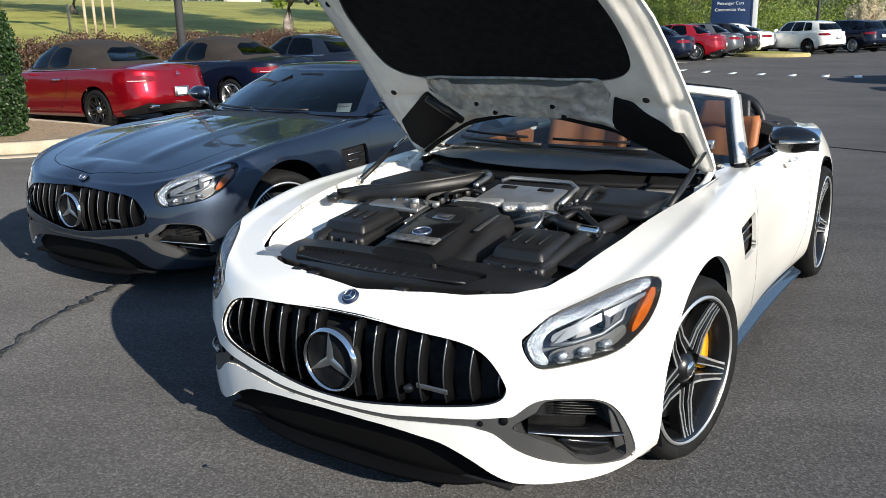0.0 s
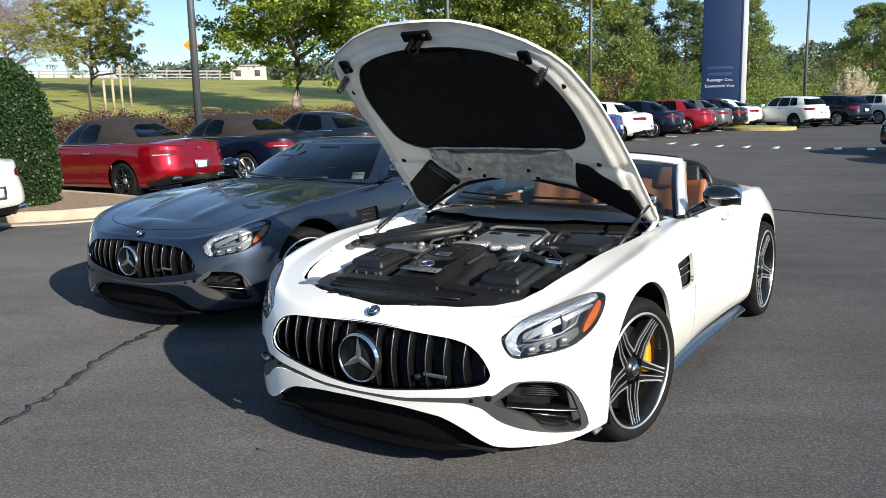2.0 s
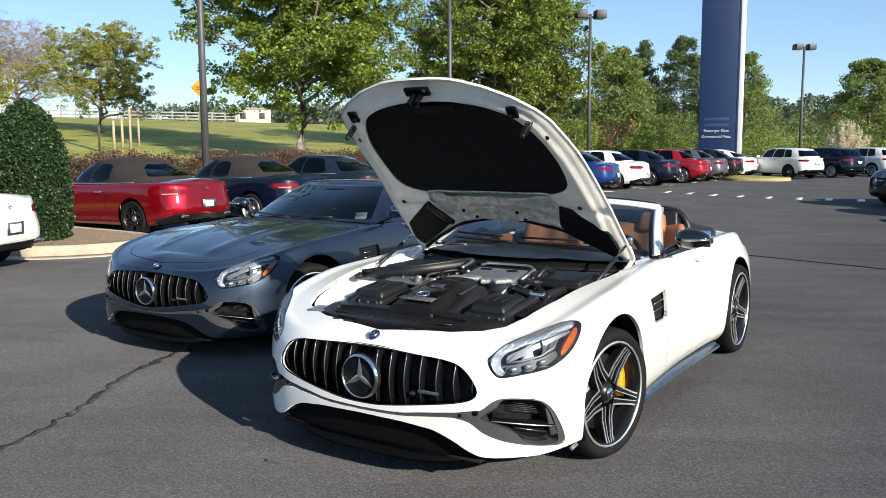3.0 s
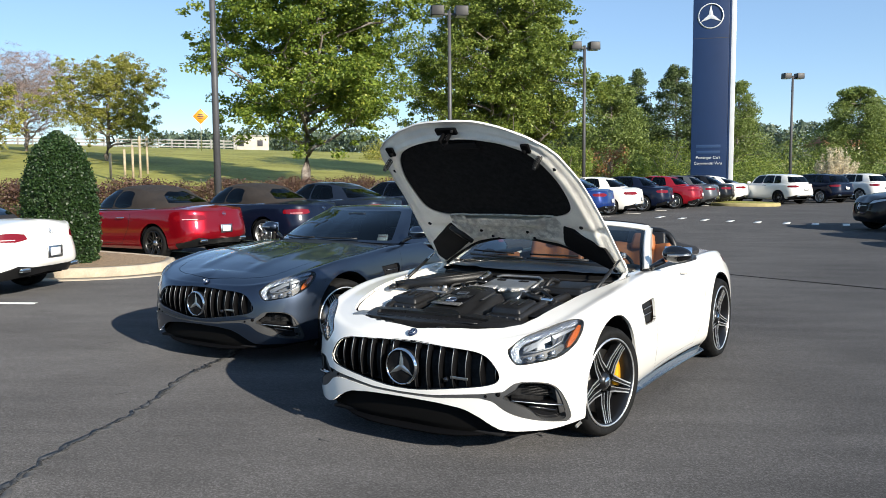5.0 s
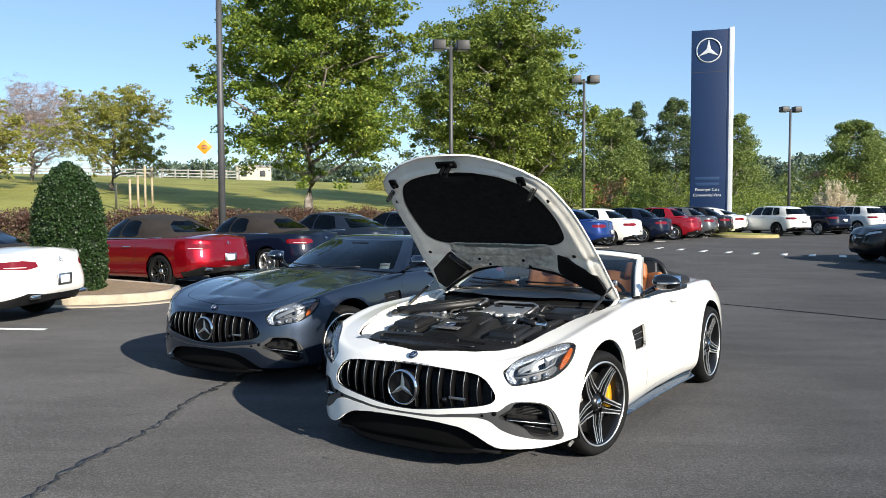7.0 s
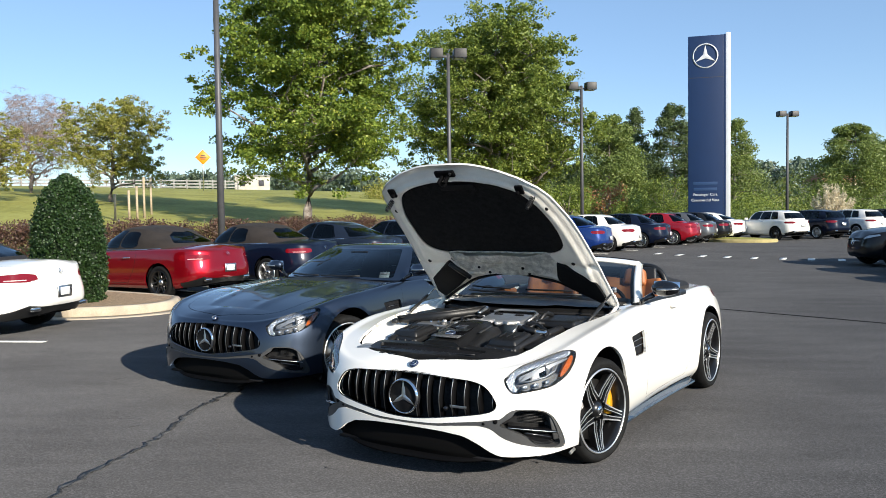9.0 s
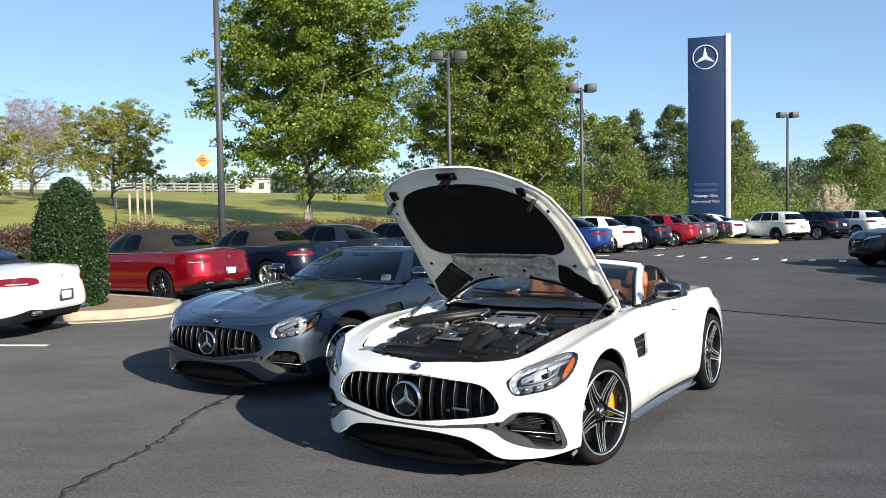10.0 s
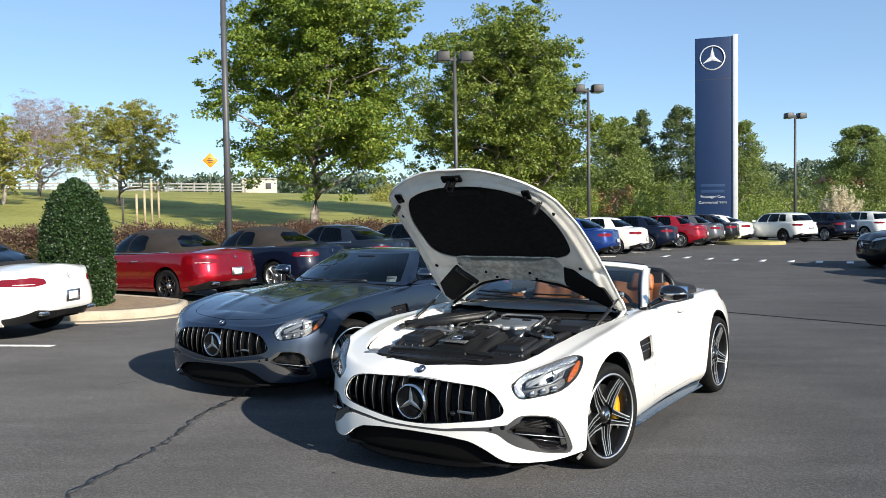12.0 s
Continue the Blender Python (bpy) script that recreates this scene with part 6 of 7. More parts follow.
def flat_strip(points, width, z, thick=0.004, wiggle=0.0, seed=1):
    """A thin band lying along a line of ground points."""
    bm = bmesh.new()
    rnd = random.Random(seed)
    pts = [Vector((*p, 0)) for p in points]
    rows = []
    for i, p in enumerate(pts):
        d = (pts[min(i + 1, len(pts) - 1)] - pts[max(i - 1, 0)]).normalized()
        n = Vector((-d.y, d.x, 0))
        w = width * (1 + wiggle * rnd.uniform(-1, 1)) / 2
        c = p + n * wiggle * width * rnd.uniform(-1, 1)
        rows.append((bm.verts.new(c + n * w + Vector((0, 0, z))), bm.verts.new(c - n * w + Vector((0, 0, z)))))
    for a, b in zip(rows[:-1], rows[1:]):
        bm.faces.new((a[0], a[1], b[1], b[0]))
    r = bmesh.ops.extrude_face_region(bm, geom=bm.faces[:])
    for v in r["geom"]:
        if isinstance(v, bmesh.types.BMVert):
            v.co.z += thick
    bmesh.ops.recalc_face_normals(bm, faces=bm.faces)
    return bm


def stripes(name, label, pieces):
    ob = tagged(new(name), label, "road marking", kind="structure")
    for pts in pieces:
        part("paint_stripe", flat_strip(pts, 0.2 if "marks" in name else 0.12, 0.0005, 0.003), M_LINE, ob)
    return ob


marks = []
for x, y in ((5.24, 25.06), (5.81, 24.07), (6.4, 23.14), (7.05, 22.4), (7.75, 21.75), (8.5, 21.25), (9.2, 20.75), (9.95, 20.3), (10.7, 19.8)):
    marks.append([(x - 0.17, y - 0.46), (x + 0.17, y + 0.46)])
stripes("parking_marks", "short white painted marks across the asphalt", marks)
stripes("stall_line", "white painted stall line on the asphalt", [[(-9.5, 4.42), (-6.2, 4.28)]])
stripes("stall_line", "white painted stall line on the asphalt", [[tuple(lot(s, h).xy) for h in (-1.2, 4.6)] for s in (1.45, 4.3, 7.2, 10.1, 13.0, 15.9, 18.6, 21.5, 24.4, 27.3, 30.2, 33.1)])

# crack that wanders over the lot, and a cast shadow painted as a strip
M_SHADOWLINE = mat("painted_shadow", (0.010, 0.010, 0.011), 0.9, vary=0.3, scale=9, coords="World")
M_DUST = mat("dusty_crack_edge", (0.080, 0.079, 0.078), 0.95, vary=0.3, scale=12, coords="World")
M_SHADOWLINE.node_tree.nodes["Principled BSDF"].inputs["Specular IOR Level"].default_value = 0.1
rnd = random.Random(5)
seam = [(-2.76 + 0.04 * math.sin(i * 0.225) + 0.11 * i / 96 + 0.012 * math.sin(i * 1.7) + rnd.uniform(-0.008, 0.008), -4.5 + i * 0.065) for i in range(97)]
M_CRACK = mat("ragged_crack", (0.016, 0.016, 0.016), 0.95, vary=0.4, scale=7, stain=(0.075, 0.074, 0.072), amount=1.4, coords="World")
tagged(new("seam_edge", to_mesh("seam_edge", flat_strip(seam, 0.055, 0.0004, 0.002, 0.5, 3), M_DUST)), "pale dusty edge of a crack in the asphalt", "crack", kind="structure")
tagged(new("seam", to_mesh("seam", flat_strip(seam, 0.030, 0.003, 0.002, 0.75, 4), M_CRACK)), "ragged dark crack in the asphalt", "crack", kind="structure")

# long thin cast shadow, laid on the asphalt as a dark strip
shadow_path = [(0.6 + i * 0.42 + rnd.uniform(-0.012, 0.012), 10.32 - i * 0.407 + rnd.uniform(-0.012, 0.012)) for i in range(24)]
tagged(new("shadow_strip", to_mesh("shadow_strip", flat_strip(shadow_path, 0.075, 0.0006, 0.002, 0.15, 6), M_SHADOWLINE)), "straight thin shadow painted as a dark strip across the lot", "crack", kind="structure")

for i, (p, q) in enumerate((((-4.07, 1.77), (-3.96, 1.95)), ((-3.22, 0.23), (-3.0, 0.22)), ((-3.02, -0.05), (-2.95, 0.05)), ((-1.24, -1.01), (-1.13, -1.06)), ((-2.14, -1.07), (-2.07, -0.96)), ((1.09, 1.3), (1.2, 1.03)))):
    line = [(p[0] + (q[0] - p[0]) * f + rnd.uniform(-0.006, 0.006), p[1] + (q[1] - p[1]) * f + rnd.uniform(-0.006, 0.006)) for f in np.linspace(0, 1, 7)]
    tagged(new("scuff", to_mesh("scuff", flat_strip(line, 0.012, 0.0004, 0.0015, 0.6, 20 + i), M_DUST)), "thin pale scuff on the asphalt", "scuff", kind="structure")


# ---- kerbed island with the clipped evergreen ----
def island(name, outline, z, kerb, fill, label):
    n = len(outline)
    c = Vector((sum(p[0] for p in outline) / n, sum(p[1] for p in outline) / n, 0))
    base = tagged(new(name), label, "island", kind="structure")
    bm = bmesh.new()
    prof = ((0.0, -0.02), (0.0, 0.10), (0.025, 0.145), (0.06, 0.155), (0.15, 0.155), (0.16, 0.10))
    rows = []
    for x, y in outline:
        p = Vector((x, y, 0))
        d = (c - p).normalized()
        rows.append([bm.verts.new(p + d * u + Vector((0, 0, w))) for u, w in prof])
    for i in range(n):
        a, b = rows[i], rows[(i + 1) % n]
        for k in range(len(prof) - 1):
            bm.faces.new((a[k], a[k + 1], b[k + 1], b[k]))
    bmesh.ops.recalc_face_normals(bm, faces=bm.faces)
    part("kerb", bm, kerb, base, "pale concrete kerb")
    bm = bmesh.new()
    ring = [bm.verts.new(Vector((x, y, 0)) + (c - Vector((x, y, 0))).normalized() * 0.155 + Vector((0, 0, 0.135))) for x, y in outline]
    mid = bm.verts.new(c + Vector((0, 0, 0.2)))
    for i in range(n):
        bm.faces.new((ring[i], ring[(i + 1) % n], mid))
    bmesh.ops.subdivide_edges(bm, edges=bm.edges[:], cuts=5, use_grid_fill=True)
    for v in bm.verts:
        v.co.z += 0.025 * noise.noise(v.co * 3)
    bmesh.ops.recalc_face_normals(bm, faces=bm.faces)
    part("bed", bm, fill, base, "pale brown straw mulch bed")
    return base


pts = spline([tuple(lot(s, h).xy) for s, h in ((-2.7, 4.7), (-2.7, -0.3), (-2.3, -1.3), (-1.4, -1.72), (-0.6, -1.3), (-0.25, -0.3), (-0.2, 4.7))], 60)
island("kerbed_island", [tuple(p) for p in pts], 0.15, M_KERB, M_MULCH, "mulched island with a pale concrete kerb")
# gutter apron in front of the island
tagged(new("gutter", to_mesh("gutter", flat_strip([tuple(p) for p in spline([tuple(lot(s, h).xy) for s, h in ((-2.87, 4.7), (-2.87, -0.3), (-2.45, -1.45), (-1.4, -1.92), (-0.45, -1.45), (-0.05, -0.3), (-0.02, 4.7))], 50)], 0.40, 0.0004, 0.003), M_KERB)), "concrete gutter along the kerb", "gutter", kind="structure")


# ---- leaves ----
def leaf_mesh(name, clumps, size, material, seed, flat=0.0, outwards=0.0, wide=0.32):
    """Many small folded leaves scattered through round clumps: (centre, radius, count)."""
    rng = np.random.default_rng(seed)
    quads = []
    for c, r, n in clumps:
        r = np.array(r if hasattr(r, "__len__") else (r, r, r), float)
        d = rng.normal(size=(n, 3))
        d /= np.linalg.norm(d, axis=1)[:, None]
        rad = rng.random(n) ** 0.55
        rad = rad * (1 - outwards) + outwards * (0.8 + 0.2 * rad)
        p = np.array(c) + d * rad[:, None] * r
        a = rng.normal(size=(n, 3))
        a[:, 2] *= 1 - flat
        a /= np.linalg.norm(a, axis=1)[:, None]
        b = np.cross(a, rng.normal(size=(n, 3)) * (1 - flat) + np.array([0, 0, flat * 2]))
        b /= np.linalg.norm(b, axis=1)[:, None] + 1e-9
        k = size * rng.uniform(0.6, 1.3, n)[:, None]
        quads.append(np.stack([p - a * k * 0.5, p + b * k * wide, p + a * k * 0.5, p - b * k * wide], 1).reshape(-1, 3))
    co = np.concatenate(quads)
    n = len(co) // 4
    me = bpy.data.meshes.new(name)
    me.vertices.add(n * 4)
    me.vertices.foreach_set("co", co.astype(np.float32).ravel())
    me.loops.add(n * 4)
    me.loops.foreach_set("vertex_index", np.arange(n * 4, dtype=np.int32))
    me.polygons.add(n)
    me.polygons.foreach_set("loop_start", np.arange(0, n * 4, 4, dtype=np.int32))
    me.update(calc_edges=True)
    me.materials.append(material)
    return me


def limb(bm_list, a, b, r0, r1, rnd, bend=0.12, steps=5):
    a, b = Vector(a), Vector(b)
    k = (b - a).length * bend
    pts = []
    for i in range(steps + 1):
        f = i / steps
        p = a.lerp(b, f)
        if 0 < i < steps:
            p += Vector((rnd.uniform(-k, k), rnd.uniform(-k, k), rnd.uniform(-k, k) * 0.4))
        pts.append(p)
    bm_list.append(tube(pts, [r0 + (r1 - r0) * i / steps for i in range(steps + 1)], 7))
    return pts


def broad_tree(name, at, height, spread, crown_base, leaf, size, count, label, seed, bark=None, boughs=11, group="", trunk_r=None, lean=(0, 0), clump=1.0, wide=0.32):
    """Trunk, boughs and twigs, with leaf clumps round the twig ends."""
    rnd = random.Random(seed)
    t = thing(name, Matrix.Translation(at), label, "tree", group)
    pieces, clumps = [], []
    tr = trunk_r or height * 0.018
    top = Vector((lean[0], lean[1], height * 0.72))
    spine = limb(pieces, (0, 0, -0.2), top, tr, tr * 0.25, rnd, 0.03, 8)
    ends = []
    for i in range(boughs):
        f = crown_base + (0.95 - crown_base) * (i + rnd.random() * 0.7) / boughs
        base = Vector((0, 0, -0.2)).lerp(top, min(f * 0.95, 0.97))
        ang = i * 2.4 + rnd.uniform(-0.4, 0.4)
        reach = spread * (0.55 + 0.5 * math.sin(min(1, (f - crown_base) / (1 - crown_base) + 0.25) * math.pi * 0.8)) * rnd.uniform(0.75, 1.1)
        end = base + Vector((math.cos(ang) * reach * 0.8, math.sin(ang) * reach * 0.8, height * rnd.uniform(0.10, 0.26)))
        pts = limb(pieces, base, end, tr * (0.5 - 0.25 * f), tr * 0.07, rnd)
        ends.append(end)
        for q in range(6):
            o = pts[2 + q % 3]
            e2 = o + Vector((rnd.uniform(-1, 1), rnd.uniform(-1, 1), rnd.uniform(-0.15, 0.9))) * reach * 0.45
            limb(pieces, o, e2, tr * 0.12, tr * 0.03, rnd, 0.15, 3)
            ends.append(e2)
    ends += [top + Vector((rnd.uniform(-1, 1) * spread * 0.35, rnd.uniform(-1, 1) * spread * 0.35, rnd.uniform(0.05, 0.30) * height)) for _ in range(6)]
    part("trunk", join(*pieces), bark or M_BARK, t, "bark-covered trunk and limbs")
    n = max(3, int(count / (len(ends) * 12)))
    for e in ends:
        for _ in range(12):
            c = e + Vector((rnd.gauss(0, 1), rnd.gauss(0, 1), rnd.gauss(0, 0.75))) * spread * 0.11
            r = spread * rnd.uniform(0.03, 0.11) * clump
            clumps.append((c, (r, r, r * 0.6), int(n * rnd.uniform(0.4, 1.6))))
    cr = new("crown", leaf_mesh("crown", clumps, size, leaf, seed, 0.35, wide=wide))
    cr.parent = t
    return t


def conifer(name, at, height, spread, leaf, count, label, seed, group="", size=0.22):
    rnd = random.Random(seed)
    t = thing(name, Matrix.Translation(at), label, "tree", group)
    pieces, clumps = [], []
    limb(pieces, (0, 0, -0.3), (rnd.uniform(-0.2, 0.2), 0, height * 0.97), height * 0.016, 0.03, rnd, 0.01, 6)
    levels = int(height * 2.6)
    for i in range(levels):
        f = 0.08 + 0.90 * i / levels
        for k in range(5):
            ang = rnd.uniform(0, math.tau)
            reach = spread * (1 - f) ** 0.62 * min(1, 0.55 + f * 2.2) * rnd.uniform(0.6, 1.12) + 0.12
            z = height * f + rnd.uniform(-0.25, 0.25)
            e = Vector((math.cos(ang) * reach, math.sin(ang) * reach, z + reach * rnd.uniform(-0.05, 0.35)))
            if k < 2:
                limb(pieces, (0, 0, z - 0.1), e, 0.05, 0.015, rnd, 0.05, 2)
            r = 0.30 + reach * 0.24
            clumps.append((e * 0.97, (r, r, r * 0.6), max(4, int(count * 4.2 / levels / 8))))
            clumps.append(((e.x * 0.62, e.y * 0.62, z), (r * 1.1, r * 1.1, r * 0.6), max(4, int(count * 4.2 / levels / 11))))
    part("trunk", join(*pieces), M_BARK, t)
    cr = new("crown", leaf_mesh("crown", clumps, size, leaf, seed, 0.2, wide=0.2))
    cr.parent = t
    return t


L_MAPLE = leafy("maple_leaves", (0.08, 0.14, 0.017), (0.27, 0.35, 0.05), (0.45, 0.45, 0.08), 0.35)
L_GREEN = leafy("full_green_leaves", (0.09, 0.14, 0.022), (0.27, 0.335, 0.06), (0.38, 0.40, 0.09), 0.35)
L_DARK = leafy("pine_needles", (0.05, 0.085, 0.03), (0.14, 0.185, 0.06), None, 0.25)
L_PINE = leafy("light_pine_needles", (0.11, 0.16, 0.04), (0.25, 0.31, 0.08), None, 0.3)
L_YELLOW = leafy("yellowing_leaves", (0.19, 0.20, 0.035), (0.41, 0.40, 0.085), (0.50, 0.43, 0.16), 0.35)
L_TWIG = leafy("pinkish_twigs", (0.26, 0.19, 0.17), (0.42, 0.33, 0.30), None, 0.2)
L_RUST = leafy("rusty_leaves", (0.24, 0.10, 0.045), (0.42, 0.19, 0.08), None, 0.25)
L_HEDGE = leafy("purple_brown_hedge", (0.075, 0.042, 0.032), (0.15, 0.08, 0.055), (0.13, 0.13, 0.05), 0.2)
L_BOX = leafy("glossy_evergreen_leaves", (0.010, 0.028, 0.007), (0.032, 0.070, 0.015), (0.05, 0.10, 0.022), 0.1)
L_REED = leafy("dry_plumes", (0.58, 0.50, 0.34), (0.78, 0.70, 0.52), None, 0.4)

# clipped evergreen on the island
topiary = thing("clipped_evergreen", Matrix.Translation((-7.85, 7.95, 0.15)), "dense dark green clipped evergreen on the mulched island", "bush")
# added solid core, its dark colour standing for the shade inside the leaves
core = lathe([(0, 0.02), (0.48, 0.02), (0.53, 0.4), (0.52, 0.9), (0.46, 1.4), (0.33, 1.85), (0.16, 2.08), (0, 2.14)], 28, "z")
part("shade_core", core, mat("shaded_inside_colour", (0.012, 0.022, 0.008), 0.95, vary=0.4, scale=9), topiary)
rng = np.random.default_rng(3)
prof = graph([(0, 0.54), (0.4, 0.59), (0.9, 0.585), (1.4, 0.53), (1.85, 0.39), (2.1, 0.19), (2.2, 0.03)])
clumps = []
for _ in range(2200):
    z = 2.2 * rng.random() ** 0.9
    a = rng.random() * math.tau
    r = float(prof(z)) - 0.03 + 0.025 * rng.normal()
    clumps.append(((r * math.cos(a), r * math.sin(a), z), 0.075, 30))
ob = new("foliage", leaf_mesh("foliage", clumps, 0.047, L_BOX, 4))
ob.parent = topiary

# low hedge behind the parked cars
hedge = thing("hedge", Matrix(), "low purple-brown hedge along the back of the lot", "hedge")
rng = np.random.default_rng(8)
clumps = []
for _ in range(4200):
    s, h, z = rng.uniform(-14, 20), 6.0 + rng.uniform(-0.5, 0.5), rng.random() ** 0.6
    p = lot(s, h, 0.25 + 1.15 * z + 0.06 * math.sin(s * 2.1))
    clumps.append((p, 0.2, 38))
ob = new("foliage", leaf_mesh("foliage", clumps, 0.058, L_HEDGE, 9))
ob.parent = hedge


def on_ground(x, y, lower=0.0):
    d = Vector((x, y, 0)) - ROW_AT
    return Vector((x, y, ground_z(d.dot(ROW), d.dot(AWAY)) - lower))


broad_tree("maple_tree", on_ground(-7.5, 23.75), 10.8, 4.0, 0.21, L_MAPLE, 0.12, 150000, "tall maple with yellow-green leaves on the grassy bank", 11, boughs=21, trunk_r=0.19, lean=(0.55, 0.2), clump=1.15)
broad_tree("shade_tree", on_ground(-0.7, 34.2), 11.3, 4.3, 0.06, L_GREEN, 0.13, 190000, "dense full green tree behind the parked cars", 23, boughs=28, trunk_r=0.2, clump=1.25)
broad_tree("young_tree", on_ground(-18.8, 32.0), 4.9, 2.7, 0.22, L_YELLOW, 0.085, 56000, "small tree with thinning yellow leaves on the bank", 31, boughs=14, trunk_r=0.13)
broad_tree("bare_tree", on_ground(-25.5, 36.5), 5.2, 3.2, 0.2, L_TWIG, 0.34, 26000, "nearly bare pale-twigged tree on the bank", 37, bark=M_BARE, boughs=22, trunk_r=0.13, wide=0.022)
broad_tree("small_tree", on_ground(-21.8, 27.6), 3.4, 1.7, 0.2, L_YELLOW, 0.10, 14000, "small yellow-green tree at the bank's foot", 41, boughs=9, trunk_r=0.1)
for x, y, hgt, w, lf, c, sd in ((7.2, 58.0, 8.0, 3.5, L_PINE, 7200, 1), (11.0, 72.9, 10.8, 2.6, L_DARK, 4200, 2), (14.0, 69.5, 10.8, 3.6, L_DARK, 6600, 3), (18.2, 66.0, 9.2, 3.0, L_PINE, 4600, 4),
                                (2.2, 60.0, 8.0, 3.6, L_DARK, 4600, 5), (28.6, 68.0, 8.8, 5.0, L_PINE, 8200, 6), (33.5, 72.0, 7.6, 4.2, L_PINE, 4600, 7), (-1.5, 66, 8.5, 3.6, L_DARK, 4200, 8), (38, 70, 7.0, 4.0, L_DARK, 4000, 9),
                                (8.6, 66.0, 8.0, 3.2, L_DARK, 4200, 12), (22.5, 80.0, 7.4, 3.6, L_DARK, 3600, 13)):
    conifer("pine_tree", on_ground(x, y, 0.2), hgt, w, lf, c, "bushy green pine beyond the lot", 50 + sd, "pines beyond the lot")
for x, y, r, hgt, lf, sd in ((7.6, 49.0, 1.5, 2.1, L_GREEN, 1), (6.0, 50.0, 1.3, 3.2, L_RUST, 2), (9.4, 51, 1.6, 2.2, L_GREEN, 3), (13.6, 48.5, 1.7, 2.3, L_GREEN, 4), (15.6, 50.5, 1.7, 2.0, L_PINE, 5), (17.0, 54, 2.2, 3.0, L_GREEN, 6), (21.4, 52, 1.8, 2.2, L_GREEN, 7),
                             (24.5, 53, 2.2, 2.6, L_PINE, 8), (-9.5, 57, 2.0, 1.5, L_YELLOW, 21), (-6.2, 58, 2.2, 1.9, L_YELLOW, 22), (-3.0, 57, 2.0, 1.7, L_GREEN, 23), (-7.8, 62, 2.2, 2.2, L_GREEN, 24), (3.4, 48.5, 1.6, 2.4, L_GREEN, 9), (20.5, 60, 2.6, 3.4, L_GREEN, 10), (28, 55, 2.4, 2.6, L_GREEN, 11), (12, 52, 2.0, 3.4, L_DARK, 12), (10.9, 56, 2.2, 4.2, L_GREEN, 15), (0.8, 48, 1.8, 2.6, L_GREEN, 13), (-2, 46, 1.8, 2.2, L_GREEN, 14)):
    rng = np.random.default_rng(700 + sd)
    b = thing("shrub", Matrix.Translation(on_ground(x, y, 0.1)), "rusty autumn shrub beyond the lot" if lf is L_RUST else "green wild shrub at the edge of the lot", "shrub", "shrubs beyond the lot")
    cl = []
    for _ in range(26):
        a, q = rng.random() * math.tau, rng.random() ** 0.5
        z = hgt * (0.15 + 0.8 * rng.random() * (1 - 0.4 * q))
        cl.append(((math.cos(a) * q * r, math.sin(a) * q * r, z), r * 0.33, 110 if lf is not L_RUST else 50))
    for c in cl[:10]:
        part("stem", tube([(0, 0, -0.1), (c[0][0] * 0.5, c[0][1] * 0.5, c[0][2] * 0.6), c[0]], [0.04, 0.025, 0.01], 5), M_BARK, b)
    ob = new("foliage", leaf_mesh("foliage", cl, 0.13, lf, 800 + sd))
    ob.parent = b

# pampas grass
pam = thing("pampas_grass", Matrix.Translation(on_ground(18.74, 45.4)), "clump of tall pale pampas grass", "grass")
rnd = random.Random(6)
cl = []
for i in range(110):
    a, q = rnd.uniform(0, math.tau), rnd.random() ** 0.6
    e = Vector((math.cos(a) * q * 1.25, math.sin(a) * q * 1.25, rnd.uniform(1.7, 2.9) * (1.1 - 0.4 * q)))
    part("stem", tube([(e.x * 0.15, e.y * 0.15, 0), (e.x * 0.5, e.y * 0.5, e.z * 0.6), e], [0.02, 0.012, 0.006], 4), M_STAKE, pam)
    for f in (0.72, 0.85, 1.0):
        cl.append((e * f, (0.05, 0.05, 0.22), 10))
ob = new("plume", leaf_mesh("plume", cl, 0.26, L_REED, 12, wide=0.09))
ob.parent = pam


# ---- posts, sign, fence ----
def lamp_post(at, height, radius, label, heads=True):
    t = thing("street_lamp", Matrix.Translation(at), label, "street lamp", "lamp posts of the lot")
    part("pole", tube([(0, 0, 0), (0, 0, height * 0.5), (0, 0, height)], [radius, radius * 0.85, radius * 0.7], 12), M_POLE, t)
    turn = Matrix.Rotation(radians(12), 4, "Z")
    part("crossbar", moved(rbox((0.9, 0.08, 0.08), (0, 0, height - 0.12), 0.01), turn), M_POLE, t)
    for s in (-1, 1):
        hd = part("lamp_head", moved(rbox((0.46, 0.52, 0.34), (s * 0.42, 0, height - 0.02), 0.02, 2, None, (0.96, 0.96)), turn), M_HEAD, t, "dark box-shaped lamp head")
        part("diffuser", moved(rbox((0.36, 0.42, 0.02), (s * 0.42, 0, height - 0.195), 0.004), turn), M_SIGNSIDE, hd)
    return t


lamp_post(lot(4.7, 3.7), 8.0, 0.10, "dark bronze lamp post standing among the parked cars")
lamp_post(lot(14.6, 3.1), 7.25, 0.085, "dark bronze twin-headed lamp post")
lamp_post(lot(24.6, 2.7), 7.2, 0.085, "dark bronze twin-headed lamp post")
lamp_post(Vector((17.35, 49.2, 0)), 7.55, 0.10, "dark bronze twin-headed lamp post by the lot's far edge")

# tall dealership sign: blue slab with a pale edge
SIGN = Matrix.Translation((11.25, 44.45, 0)) @ Matrix.Rotation(radians(-12.6), 4, "Z")
sg = thing("pylon_sign", SIGN, "tall blue pylon sign with a silver edge", "sign")
part("slab", rbox((2.0, 0.42, 11.65), (-0.02, 0.2, 5.85), 0.02), M_SIGNBLUE, sg, "deep blue front slab")
part("edge_return", rbox((0.10, 0.46, 11.68), (1.035, 0.21, 5.86), 0.01), M_SIGNBLUE, sg, "narrow blue return beside the slab")
